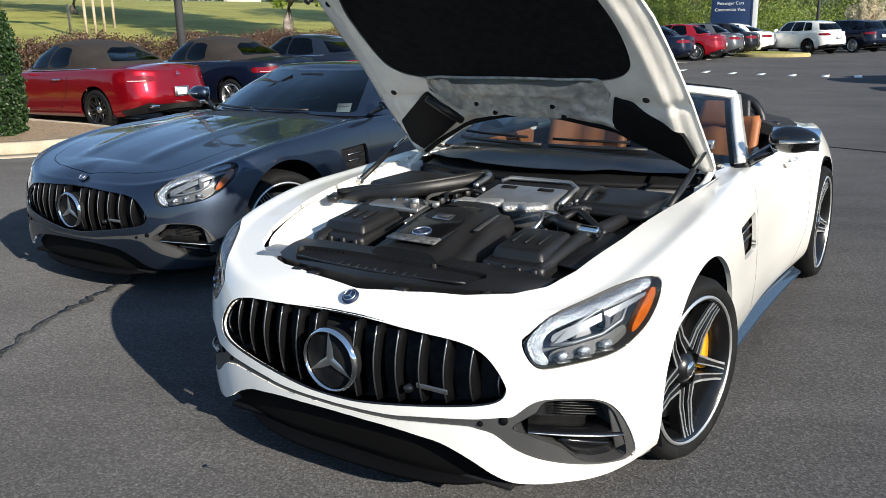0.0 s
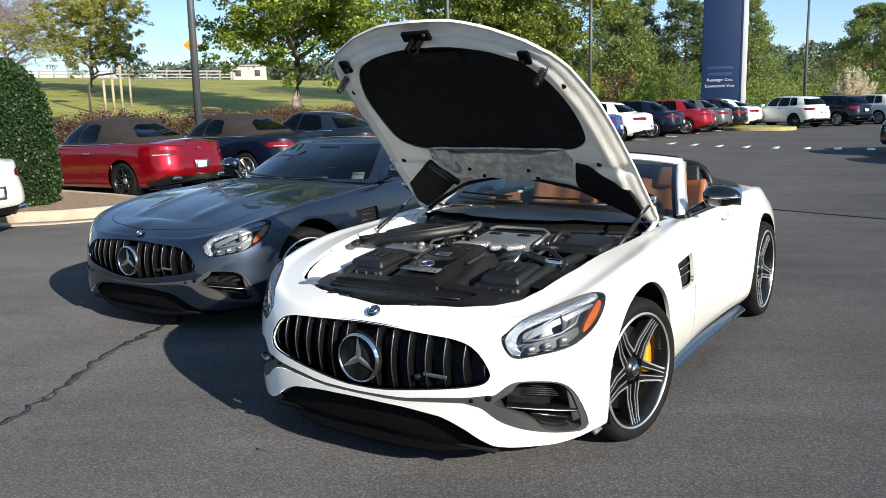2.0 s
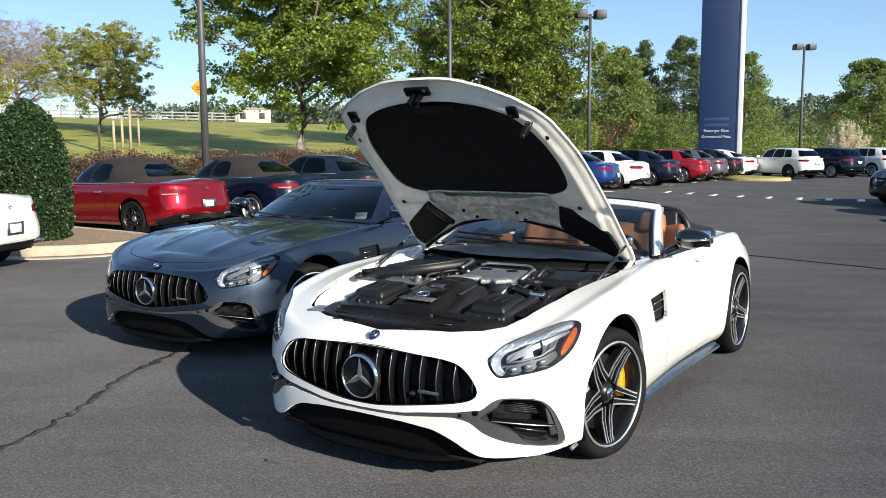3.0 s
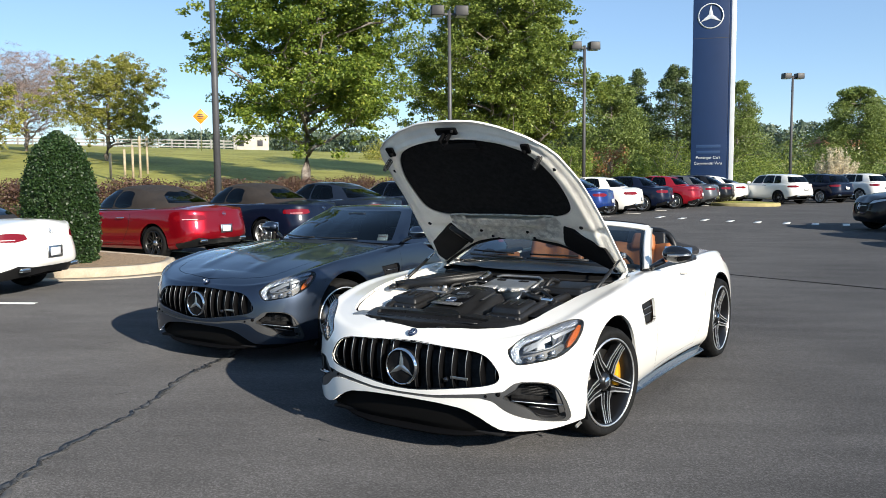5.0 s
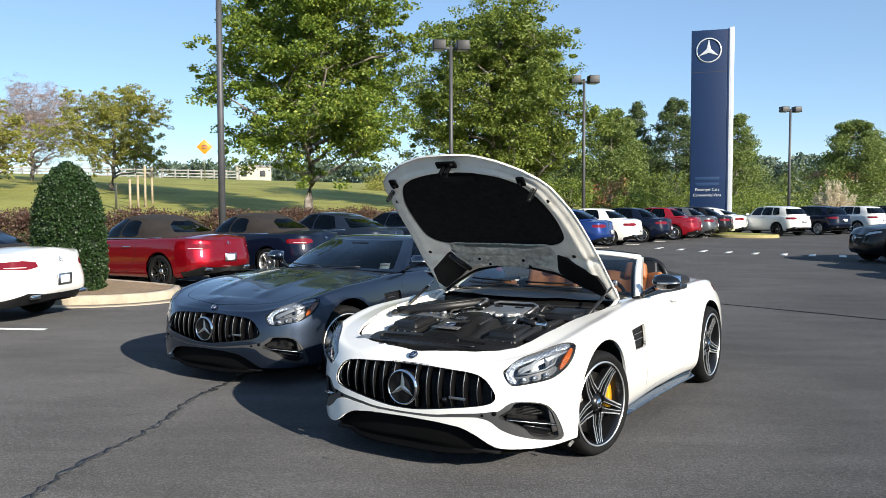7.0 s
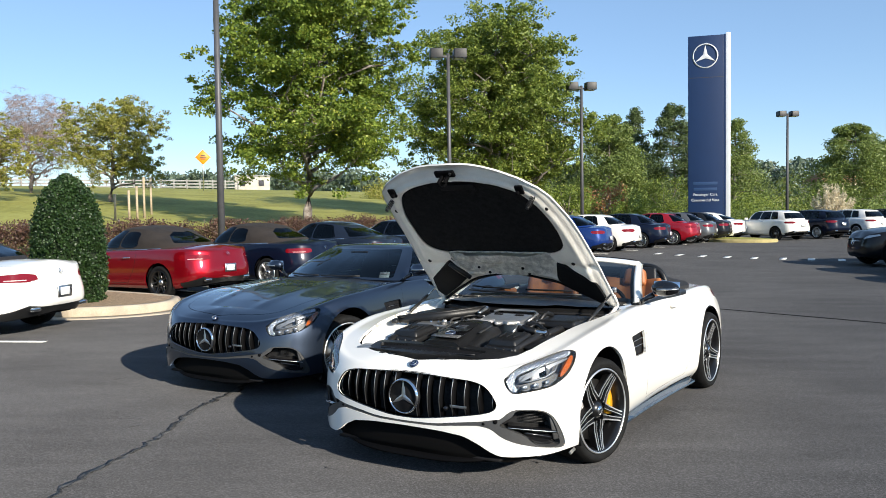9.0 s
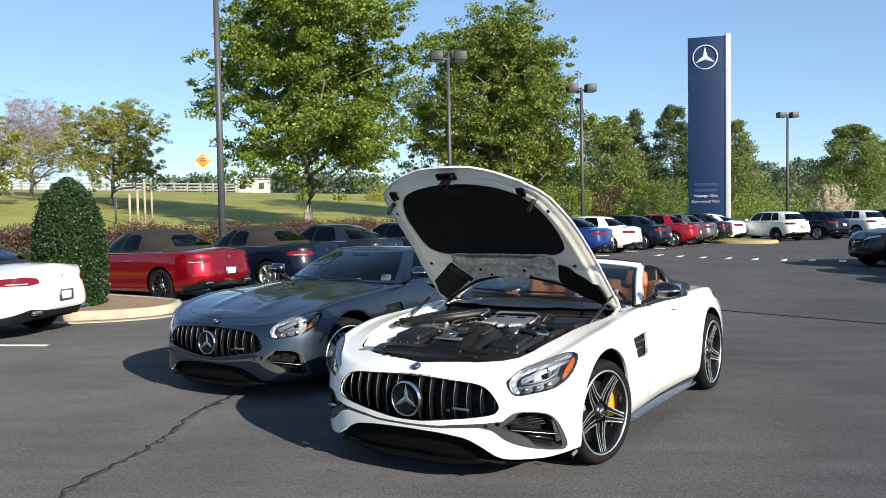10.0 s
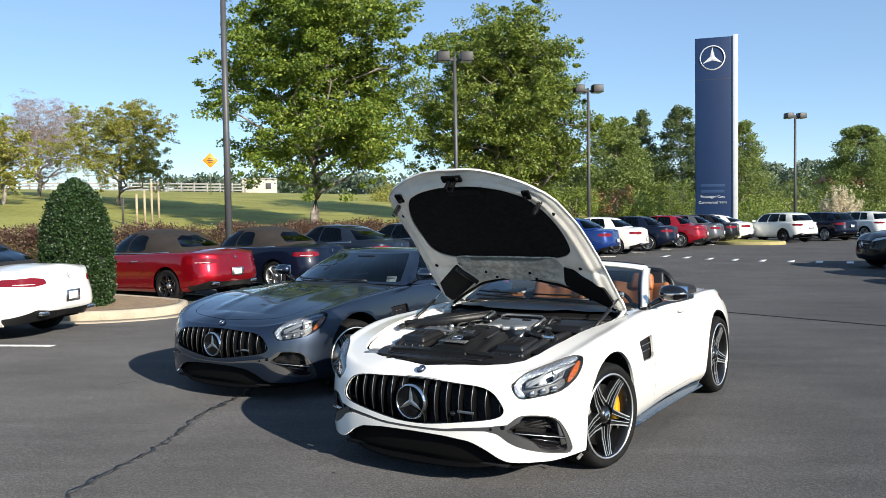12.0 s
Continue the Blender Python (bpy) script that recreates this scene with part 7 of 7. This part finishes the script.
part("edge_panel", rbox((0.26, 0.5, 11.75), (1.22, 0.22, 5.9), 0.02), M_SIGNSIDE, sg, "silver-white edge panel")
part("joint", rbox((2.01, 0.01, 0.03), (-0.02, -0.012, 9.25), 0.002), M_INK, sg)
ring, blades_ = star(0.72, 0.05, Matrix.Translation((-0.05, -0.02, 10.5)) @ Matrix.Rotation(math.pi, 4, "Z"))
e1 = part("emblem_ring", ring, M_SIGNSIDE, sg, "silver ring emblem")
part("emblem_star", blades_, M_SIGNSIDE, e1)
for z, w in ((3.08, 1.35), (2.74, 1.3)):
    part("plain_bar", rbox((w, 0.012, 0.17), (-0.05, -0.018, z), 0.003), mat("faded_letters", (0.018, 0.05, 0.13), 0.5), sg, "faded lettering bar")
for words, z in (("Passenger Cars", 2.36), ("Commercial Vans", 2.03)):
    cu = bpy.data.curves.new("lettering", "FONT")
    cu.body, cu.size, cu.align_x, cu.extrude = words, 0.22, "CENTER", 0.006
    cu.materials.append(M_SIGNSIDE)
    tx = new("lettering", cu)
    tx.parent = sg
    tx.matrix_local = Matrix.Translation((-0.05, -0.02, z)) @ Matrix.Rotation(math.pi / 2, 4, "X")

# warning sign on the bank
ys = thing("warning_sign", Matrix.Translation(on_ground(-23.2, 55.4)) @ Matrix.Rotation(radians(20), 4, "Z"), "orange diamond road sign on a steel post", "sign")
part("post", tube([(0, 0, 0), (0, 0, 3.0)], 0.035, 8), M_SATIN, ys)
part("plate", rbox((0.80, 0.012, 0.80), (0, -0.05, 2.55), 0.004, 1, Matrix.Rotation(math.pi / 4, 4, "Y")), M_ORANGE, ys, "orange diamond plate")
for z, w in ((2.68, 0.34), (2.55, 0.46), (2.42, 0.34)):
    part("plain_bar", rbox((w, 0.006, 0.07), (0, -0.06, z), 0.001, 1), M_INK, ys)

# board fence along the top of the bank
fence = thing("board_fence", Matrix(), "long white board fence along the top of the bank", "fence")
a, b = Vector((-75, 86, 0)), Vector((-36.6, 103.5, 0))
n = 26
spots = [on_ground(*a.lerp(b, i / n).xy) for i in range(n + 1)]
for p in spots:
    part("post", rbox((0.16, 0.16, 1.45), p + Vector((0, 0, 0.6)), 0.01, 1), M_RAIL, fence)
ang = math.atan2((b - a).y, (b - a).x)
for p, q in zip(spots[:-1], spots[1:]):
    for z in (0.35, 0.75, 1.15):
        d = q - p
        part("rail", rbox((d.length, 0.05, 0.16), (p + q) / 2 + Vector((0, 0, z)), 0.005, 1, Matrix.Rotation(ang, 4, "Z")), M_RAIL, fence)

# low pale building past the fence's end
shed = thing("low_building", Matrix.Translation(on_ground(-40.5, 122.0)) @ Matrix.Rotation(0.35, 4, "Z"), "low pale concrete building past the fence", "building")
part("wall", rbox((5.2, 4.0, 2.6), (0, 0, 1.0), 0.02), mat("pale_concrete", (0.50, 0.46, 0.40), 0.85, vary=0.12, scale=1.5), shed)
part("roof", rbox((5.6, 4.4, 0.22), (0, 0, 2.41), 0.03), M_RAIL, shed, "flat pale roof slab")
for wx in (-1.5, 1.3):
    part("window", rbox((0.8, 0.08, 0.9), (wx, -2.02, 1.3), 0.01, 1), M_INK, shed)

# slim stakes round the young trees
for x, y, hgt in ((-13.93, 22.19, 0.9), (-13.51, 22.38, 1.05), (-13.31, 22.58, 1.2), (-13.47, 23.52, 1.5), (-14.14, 25.63, 1.45)):
    g = on_ground(x, y)
    st = thing("tree_stake", Matrix.Translation(g), "weathered wooden stake in the grass", "stake", "stakes by the young tree")
    part("pole", tube([(0, 0, -0.1), (0, 0, hgt)], 0.045, 8), M_STAKE, st)

# far woods and rooftops
rng = np.random.default_rng(77)
cl = []
for _ in range(1500):
    f = rng.random()
    x, y = -130 + 330 * f, 250 + 60 * rng.random()
    d = Vector((x, y, 0)) - ROW_AT
    z = ground_z(d.dot(ROW), d.dot(AWAY))
    cl.append(((x, y, z - 1 + rng.random() * (10 if x < -50 else 9 if x < -20 else 12)), (3.6, 3.6, 2.0), 40))
tagged(new("far_woods", leaf_mesh("far_woods", cl, 1.4, leafy("hazy_far_leaves", (0.07, 0.11, 0.07), (0.12, 0.155, 0.10), None, 0.1), 78)), "hazy wooded ridge in the distance", "woods", kind="stuff")
cl = []
for _ in range(420):
    f = rng.random()
    x, y = 4 + 80 * f, 84 + 26 * rng.random()
    d = Vector((x, y, 0)) - ROW_AT
    z = ground_z(d.dot(ROW), d.dot(AWAY))
    cl.append(((x, y, z + rng.random() ** 1.4 * (4.0 + 1.6 * math.sin(x * 0.55) + math.sin(x * 1.7))), (1.7, 1.7, 1.2), 110))
tagged(new("wood_edge", leaf_mesh("wood_edge", cl, 0.30, leafy("wood_edge_leaves", (0.05, 0.085, 0.024), (0.15, 0.19, 0.05), (0.24, 0.22, 0.07), 0.25), 79)), "mixed green woodland edge beyond the lot", "woods", kind="stuff")
M_ROOF = mat("terracotta_roof", (0.30, 0.12, 0.07), 0.85, vary=0.2, scale=2)
M_STUCCO = mat("cream_stucco", (0.62, 0.54, 0.42), 0.85, vary=0.1, scale=1)
for x, y, z in ((56.0, 150.0, 2.8), (64.5, 158.0, 3.4)):
    hs = thing("house", Matrix.Translation((x, y, z - 1)) @ Matrix.Rotation(0.3, 4, "Z"), "cream house with a terracotta roof half hidden by trees", "house", "houses past the trees")
    part("wall", rbox((7, 6, 5), (0, 0, 1.5), 0.02), M_STUCCO, hs)
    part("roof", rbox((8, 7, 1.8), (0, 0, 4.9), 0.02, 1, None, (0.45, 0.2)), M_ROOF, hs, "terracotta hipped roof")
    for wx in (-2, 0, 2):
        part("window", rbox((0.9, 0.1, 1.3), (wx, -3.02, 2.2), 0.01, 1), M_INK, hs)


# ---- parked cars ----
SEDAN_BODY = dict(
    plan=[(0.80, 0), (0.77, 0.32), (0.68, 0.60), (0.45, 0.80), (0.1, 0.885), (-0.8, 0.895), (-1.8, 0.90), (-2.84, 0.905), (-3.3, 0.885), (-3.62, 0.80), (-3.82, 0.55), (-3.87, 0.3), (-3.88, 0)],
    shoulder=[(0.8, 0.66), (0.4, 0.74), (0, 0.80), (-0.8, 0.89), (-2, 0.93), (-2.84, 0.965), (-3.5, 0.97), (-3.88, 0.93)],
    spine=[(0.45, 0.80), (0, 0.90), (-0.7, 0.99), (-1.5, 1.0), (-2.6, 1.02), (-3.2, 1.05), (-3.6, 1.04), (-3.7, 1.03)],
    sill=[(0.8, 0.17), (0, 0.19), (-2.84, 0.2), (-3.5, 0.24), (-3.88, 0.30)],
    side=[(0.09, 0), (0.02, 0.12), (0.0, 0.45), (0.012, 0.80), (0.05, 1.0)],
    front=[(0.08, 0), (0.0, 0.2), (0.0, 0.55), (0.04, 0.85), (0.12, 1.0)],
    rear=[(0.14, 0), (0.01, 0.22), (0.0, 0.45), (0.05, 0.72), (0.10, 1.0)],
    ends=(0.3, 0.72, -3.25, -3.75), inner=(0.45, -3.55), crown=2.0, middle=-1.5)
SUV_BODY = dict(SEDAN_BODY,
    shoulder=[(0.8, 0.80), (0.4, 0.92), (0, 0.97), (-0.8, 1.02), (-2, 1.04), (-2.84, 1.06), (-3.4, 1.06), (-3.88, 1.02)],
    spine=[(0.45, 0.98), (0, 1.05), (-0.7, 1.1), (-1.5, 1.12), (-2.6, 1.12), (-3.2, 1.12), (-3.7, 1.10)],
    sill=[(0.8, 0.26), (0, 0.28), (-2.84, 0.28), (-3.5, 0.30), (-3.88, 0.38)])
TOPS = dict(
    cabrio=dict(base=[(-0.72, 0), (-0.80, 0.42), (-1.05, 0.74), (-1.6, 0.80), (-2.2, 0.79), (-2.7, 0.72), (-3.02, 0.50), (-3.10, 0)],
                roof=[(-1.36, 0), (-1.38, 0.32), (-1.48, 0.54), (-1.8, 0.59), (-2.1, 0.58), (-2.4, 0.53), (-2.60, 0.34), (-2.66, 0)],
                base_z=[(-0.72, 0.97), (-1.2, 0.93), (-2.4, 0.95), (-3.1, 1.0)], roof_z=[(-1.36, 1.345), (-1.8, 1.385), (-2.1, 1.365), (-2.4, 1.30), (-2.66, 1.215)], bulge=0.05, arch=0.06, ridge=(-1.6, -2.45)),
    coupe=dict(base=[(-0.72, 0), (-0.80, 0.42), (-1.05, 0.74), (-1.6, 0.80), (-2.2, 0.79), (-2.8, 0.70), (-3.3, 0.48), (-3.42, 0)],
               roof=[(-1.38, 0), (-1.40, 0.32), (-1.5, 0.54), (-1.8, 0.58), (-2.15, 0.57), (-2.5, 0.51), (-2.72, 0.34), (-2.78, 0)],
               base_z=[(-0.72, 0.97), (-1.2, 0.93), (-2.4, 0.95), (-3.42, 1.03)], roof_z=[(-1.38, 1.34), (-1.8, 1.40), (-2.2, 1.38), (-2.78, 1.25)], bulge=0.03, arch=0.03, ridge=(-1.6, -2.5)),
    sedan=dict(base=[(-0.70, 0), (-0.78, 0.42), (-1.0, 0.74), (-1.6, 0.80), (-2.3, 0.80), (-2.85, 0.73), (-3.22, 0.50), (-3.30, 0)],
               roof=[(-1.30, 0), (-1.33, 0.32), (-1.42, 0.54), (-1.8, 0.59), (-2.2, 0.58), (-2.55, 0.53), (-2.76, 0.34), (-2.80, 0)],
               base_z=[(-0.70, 0.97), (-1.2, 0.93), (-2.4, 0.96), (-3.3, 1.04)], roof_z=[(-1.30, 1.36), (-1.8, 1.43), (-2.3, 1.42), (-2.8, 1.33)], bulge=0.03, arch=0.03, ridge=(-1.5, -2.55)),
    suv=dict(base=[(-0.60, 0), (-0.68, 0.42), (-0.9, 0.76), (-1.6, 0.82), (-2.4, 0.82), (-3.1, 0.78), (-3.52, 0.60), (-3.60, 0)],
             roof=[(-1.12, 0), (-1.15, 0.34), (-1.25, 0.58), (-1.8, 0.64), (-2.3, 0.64), (-2.95, 0.60), (-3.25, 0.45), (-3.30, 0)],
             base_z=[(-0.60, 1.08), (-1.2, 1.03), (-2.4, 1.05), (-3.6, 1.1)], roof_z=[(-1.12, 1.47), (-1.8, 1.55), (-2.6, 1.55), (-3.3, 1.47)], bulge=0.03, arch=0.03, ridge=(-1.4, -3.1)))


M_TAILBAR = mat("pale_lamp_strip", (0.75, 0.45, 0.43), 0.2, coat=1.0)


def parked_car(kind, m, paint, label, wheels="dark", top=None, group="parked cars", fine=False):
    """A parked car of one of four shapes, front axle at its origin."""
    body = SUV_BODY if kind == "suv" else SEDAN_BODY
    n, k = (150, 48) if fine else (84, 34)
    car = thing("parked_" + kind, m, label, "car", group)
    skin = body_skin(body, n, k)
    tree = BVHTree.FromBMesh(skin)
    lift = 0.06 if kind == "suv" else 0.0
    rad = 0.36 if kind == "suv" else 0.33
    for x in (0, -2.84):
        cut(skin, side_cut(lambda q, x=x: np.hypot(q[:, 0] - x, q[:, 1] - rad - 0.01) - rad - 0.045, 0.5)).free()
        for s in (-1, 1):
            arch_liner(x, rad + 0.01, rad + 0.04, s * 0.86, car)
            wheel(rad, 0.23, rad - 0.095, (x, s * 0.775, rad), s, car, wheels, None, 36)
    z0 = 0.80 + (0.12 if kind == "suv" else 0)
    tails = cut(skin, rear_cut(poly([(0.46, z0), (0.60, z0 - 0.03), (0.95, z0 - 0.01), (0.95, z0 + 0.055), (0.62, z0 + 0.08), (0.47, z0 + 0.055)], 0.008), -3.38))
    low = cut(skin, rear_cut(poly([(-0.1, 0.40 + lift), (0.40, 0.41 + lift), (0.62, 0.44 + lift), (0.80, 0.36 + lift), (0.92, 0.30 + lift), (0.95, 0.1), (-0.1, 0.1)], 0.005), -3.4))
    nose_lamps = cut(skin, front_cut(poly([(0.40, 0.62 + lift * 2), (0.78, 0.70 + lift * 2.4), (0.80, 0.74 + lift * 2.4), (0.50, 0.72 + lift * 2)], 0.006), 0.2))
    grille = cut(skin, front_cut(poly([(-0.1, 0.47 + lift), (0.33, 0.47 + lift), (0.42, 0.60 + lift), (0.36, 0.66 + lift * 1.5), (-0.1, 0.67 + lift * 1.5)], 0.01), 0.3))
    if fine:
        for s in (-1, 1):
            shut_line(tree, [(-0.72, 0.90), (-0.78, 0.5), (-0.9, 0.3), (-1.95, 0.3), (-2.15, 0.6), (-2.2, 0.92)], s, car, 0.004)
    part("body", flange(skin, 0.015), paint, car, "glossy painted body")
    for sk in split_sides(tails):
        if not fine:
            part("tail_light", sk, M_REDLENS, car, "red tail light")
            continue
        bar = cut(sk, lambda co, t, v: co[:, 2] - z0 - 0.002)
        lower = cut(bar, lambda co, t, v: co[:, 2] - z0 + 0.010)
        ends_ = cut(bar, lambda co, t, v: 0.10 - np.abs(np.abs(co[:, 1]) - 0.70))
        tl = part("tail_light", join(sk, lower, ends_), M_REDLENS, car, "red tail light")
        part("light_bar", pushed(bar, 0.002), M_TAILBAR, tl, "bright strip in the tail light")
    for sk in split_sides(nose_lamps):
        part("headlight", pushed(sk, -0.004), M_SATIN, car, "bright headlight")
    part("rear_skirt", pushed(low, -0.012), M_PLASTIC, car, "black lower bumper")
    gr = part("grille", pushed(grille, -0.02), M_MESH, car, "dark grille")
    part("floor_pan", rbox((4.0, 1.4, 0.05), (-1.5, 0, 0.26), 0.02), M_DARK, car)
    part("cabin_floor", rbox((2.9, 1.45, 0.05), (-2.0, 0, 0.8 + lift), 0.02), M_DARK, car)
    for s in (-1, 1):
        part("exhaust_tip", rbox((0.08, 0.17, 0.06), (-3.80, s * 0.52, 0.385 + lift), 0.02), M_CHROME, car, "chrome exhaust tip")
        part("door_handle", tube([(-1.82, s * 0.905, 0.80 + lift * 3), (-1.88, s * 0.925, 0.802 + lift * 3), (-2.0, s * 0.925, 0.806 + lift * 3), (-2.05, s * 0.908, 0.81 + lift * 3)], 0.012, 6), M_CHROME, car, "bright door handle")
        mr = rbox((0.10, 0.17, 0.12), (-0.98, s * 1.0, 1.02 + lift * 2), 0.03, 2)
        part("door_mirror", mr, paint, car)
        bl = tube([(-1.02, s * 0.765, 0.945 + lift * 1.8), (-1.6, s * 0.815, 0.95 + lift * 1.8), (-2.2, s * 0.805, 0.965 + lift * 1.6), (-2.75, s * 0.73, 0.985 + lift * 1.6)], 0.011, 5)
        part("belt_trim", bl, M_CHROME, car, "bright trim along the belt line")
    pz = 0.60 + lift * 2 if kind != "suv" else 0.80
    plate = part("number_plate", rbox((0.012, 0.31, 0.16), (-3.90, 0, pz), 0.004, 1), M_SATIN, car, "plate in a light frame")
    part("plain_bar", rbox((0.006, 0.21, 0.11), (-3.905, 0, pz), 0.002, 1), M_PAPER, plate, "plain white plate")
    rg, bd = star(0.042, 0.006, Matrix.Translation((-3.842, 0, 0.885 + lift * 3)) @ Matrix.Rotation(radians(12), 4, "Y") @ Matrix.Rotation(math.pi / 2, 4, "Z"))
    em = part("emblem_ring", rg, M_CHROME, car, "small chrome ring emblem")
    part("emblem_star", bd, M_CHROME, em)
    rg, bd = star(0.09, 0.012, Matrix.Translation((0.80, 0, 0.575 + lift * 1.5)) @ FRONT_FACE)
    em = part("grille_emblem", rg, M_CHROME, gr)
    part("emblem_star", bd, M_CHROME, em)
    for z in (0.54, 0.61):
        part("grille_bar", tube([(0.75 - 0.05 * (y / 0.4) ** 2, y, z + lift * 1.3) for y in np.linspace(-0.38, 0.38, 9)], 0.012, 5), M_SATIN, gr)
    spec = TOPS[kind]
    cab = cabin_skin(spec, 110 if fine else 80, 36)
    soft = kind == "cabrio"
    screen = cut(cab, param_cut(-0.2, 0.20, 0.05, 0.53, 0.015))
    if soft:
        glass_sides = [cut(cab, param_cut(0.24, 0.40, 0.06, 0.50, 0.02)), cut(cab, param_cut(0.41, 0.565, 0.06, 0.47, 0.075))]
        rear = cut(cab, param_cut(0.83, 1.2, 0.16, 0.76, 0.03))
    elif kind == "suv":
        glass_sides = [cut(cab, param_cut(0.23, 0.40, 0.06, 0.50, 0.02)), cut(cab, param_cut(0.412, 0.58, 0.06, 0.50, 0.02)), cut(cab, param_cut(0.592, 0.70, 0.06, 0.48, 0.03))]
        rear = cut(cab, param_cut(0.80, 1.2, 0.06, 0.50, 0.02))
    else:
        glass_sides = [cut(cab, param_cut(0.24, 0.42, 0.06, 0.51, 0.02)), cut(cab, param_cut(0.432, 0.63, 0.06, 0.50, 0.05))]
        rear = cut(cab, param_cut(0.74, 1.2, 0.06, 0.52, 0.03))
    part("soft_top" if soft else "roof", flange(cab, 0.02), top if soft else paint, car, "stretched fabric soft top" if soft else "painted roof and pillars")
    part("windscreen", screen, M_WINDOW, car, "raked windscreen")
    for gs in glass_sides:
        for sk in split_sides(gs):
            part("side_window", sk, M_WINDOW, car, "tinted side window")
    part("rear_window", rear, M_WINDOW, car, "tinted rear window")
    for y in (-0.38, 0.38):
        part("front_seat", rbox((0.14, 0.48, 0.62), (-1.95, y, 1.0 + lift), 0.05, 2, Matrix.Rotation(radians(-14), 4, "Y"), (0.9, 0.6)), M_PLASTIC, car)
    part("rear_bench", rbox((0.14, 1.0, 0.34), (-2.45, 0, 0.90 + lift), 0.05, 2, Matrix.Rotation(radians(-18), 4, "Y")), M_PLASTIC, car)
    return car


def in_row(s, h, turn=158.0):
    """Where a car stands whose left rear wheel is s along the line and h ahead of it."""
    rw = Vector((-6.97, 9.68, 0)) + ROW * s + AWAY * h
    m = Matrix.Rotation(radians(turn), 4, "Z")
    return Matrix.Translation(rw - (m @ Vector((-2.84, 0.88, 0)))) @ m


parked_car("cabrio", in_row(0, 0, 155), M_RED, "bright red convertible with a dark brown fabric top", "dark", M_SOFTTOP, fine=True)
parked_car("cabrio", in_row(2.9, 0.05, 155), M_NAVY, "navy blue convertible with a brown fabric top", "silver", M_SOFTTOP, fine=True)
parked_car("cabrio", Matrix.Translation((-10.27, 5.57, 0)) @ Matrix.Rotation(radians(174), 4, "Z"), M_WHITE, "white convertible with a black fabric top beside the island", "dark", M_BLACKTOP, fine=True)
parked_car("coupe", in_row(5.8, 0.3), M_DARKBLUE, "slate blue coupe parked nose-in", "silver")
parked_car("coupe", in_row(8.8, 0.3), M_DARKBLUE, "dark blue coupe parked nose-in", "silver")
for kind, s, h, pt, lb in (("sedan", 17.3, -0.6, M_BLUE, "bright blue sedan parked nose-in"), ("sedan", 19.85, -0.7, M_WHITE, "white sedan parked nose-in"), ("sedan", 23.0, -0.78, M_NAVY, "navy blue sedan parked nose-in"),
                           ("sedan", 26.2, -1.0, M_RED2, "dark red sedan parked nose-in"), ("sedan", 28.3, -1.1, M_SILVERGREY, "silver grey sedan parked nose-in"), ("sedan", 30.4, -1.2, M_BLACK, "black sedan parked nose-in"),
                           ("coupe", 32.5, -1.3, M_WHITE, "white coupe parked nose-in")):
    parked_car(kind, in_row(s, h), pt, lb, "silver")
for x, y, pt, lb, wh in ((12.75, 36.3, M_WHITE, "white compact SUV parked past the island", "dark"), (15.2, 37.7, M_NAVY, "navy compact SUV beside a white one", "silver"), (17.7, 39.2, M_WHITE, "white compact SUV further down the line", "silver"), (20.2, 40.7, M_BLACK, "black compact SUV at the line's end", "silver")):
    mt = Matrix.Rotation(radians(122), 4, "Z") @ Matrix.Scale(0.93, 4)
    parked_car("suv", Matrix.Translation(Vector((x, y, 0)) - (mt @ Vector((-2.84, 0.88, 0)))) @ mt, pt, lb, wh)
parked_car("suv", Matrix.Translation((10.05, 17.7, 0)) @ Matrix.Rotation(radians(183), 4, "Z"), M_BLACK, "black SUV facing into the lot", "silver")
for x, y, pt, lb in ((9.9, 14.45, M_NAVY, "navy SUV facing into the lot beside a black one"), (9.75, 11.5, M_SILVERGREY, "grey SUV facing into the lot at the row's end")):
    parked_car("suv", Matrix.Translation((x, y, 0)) @ Matrix.Rotation(radians(183), 4, "Z"), pt, lb, "silver")
pts = spline([(9.6, 34.6), (11.2, 33.7), (12.3, 34.3), (12.0, 36.0), (10.5, 37.5), (9.4, 36.5)], 40, closed=True)
island("grass_island", [tuple(p) for p in pts], 0.15, mat("yellow_kerb", (0.40, 0.33, 0.14), 0.85, vary=0.2, scale=3), M_GRASS, "small grassed island with a yellow kerb")
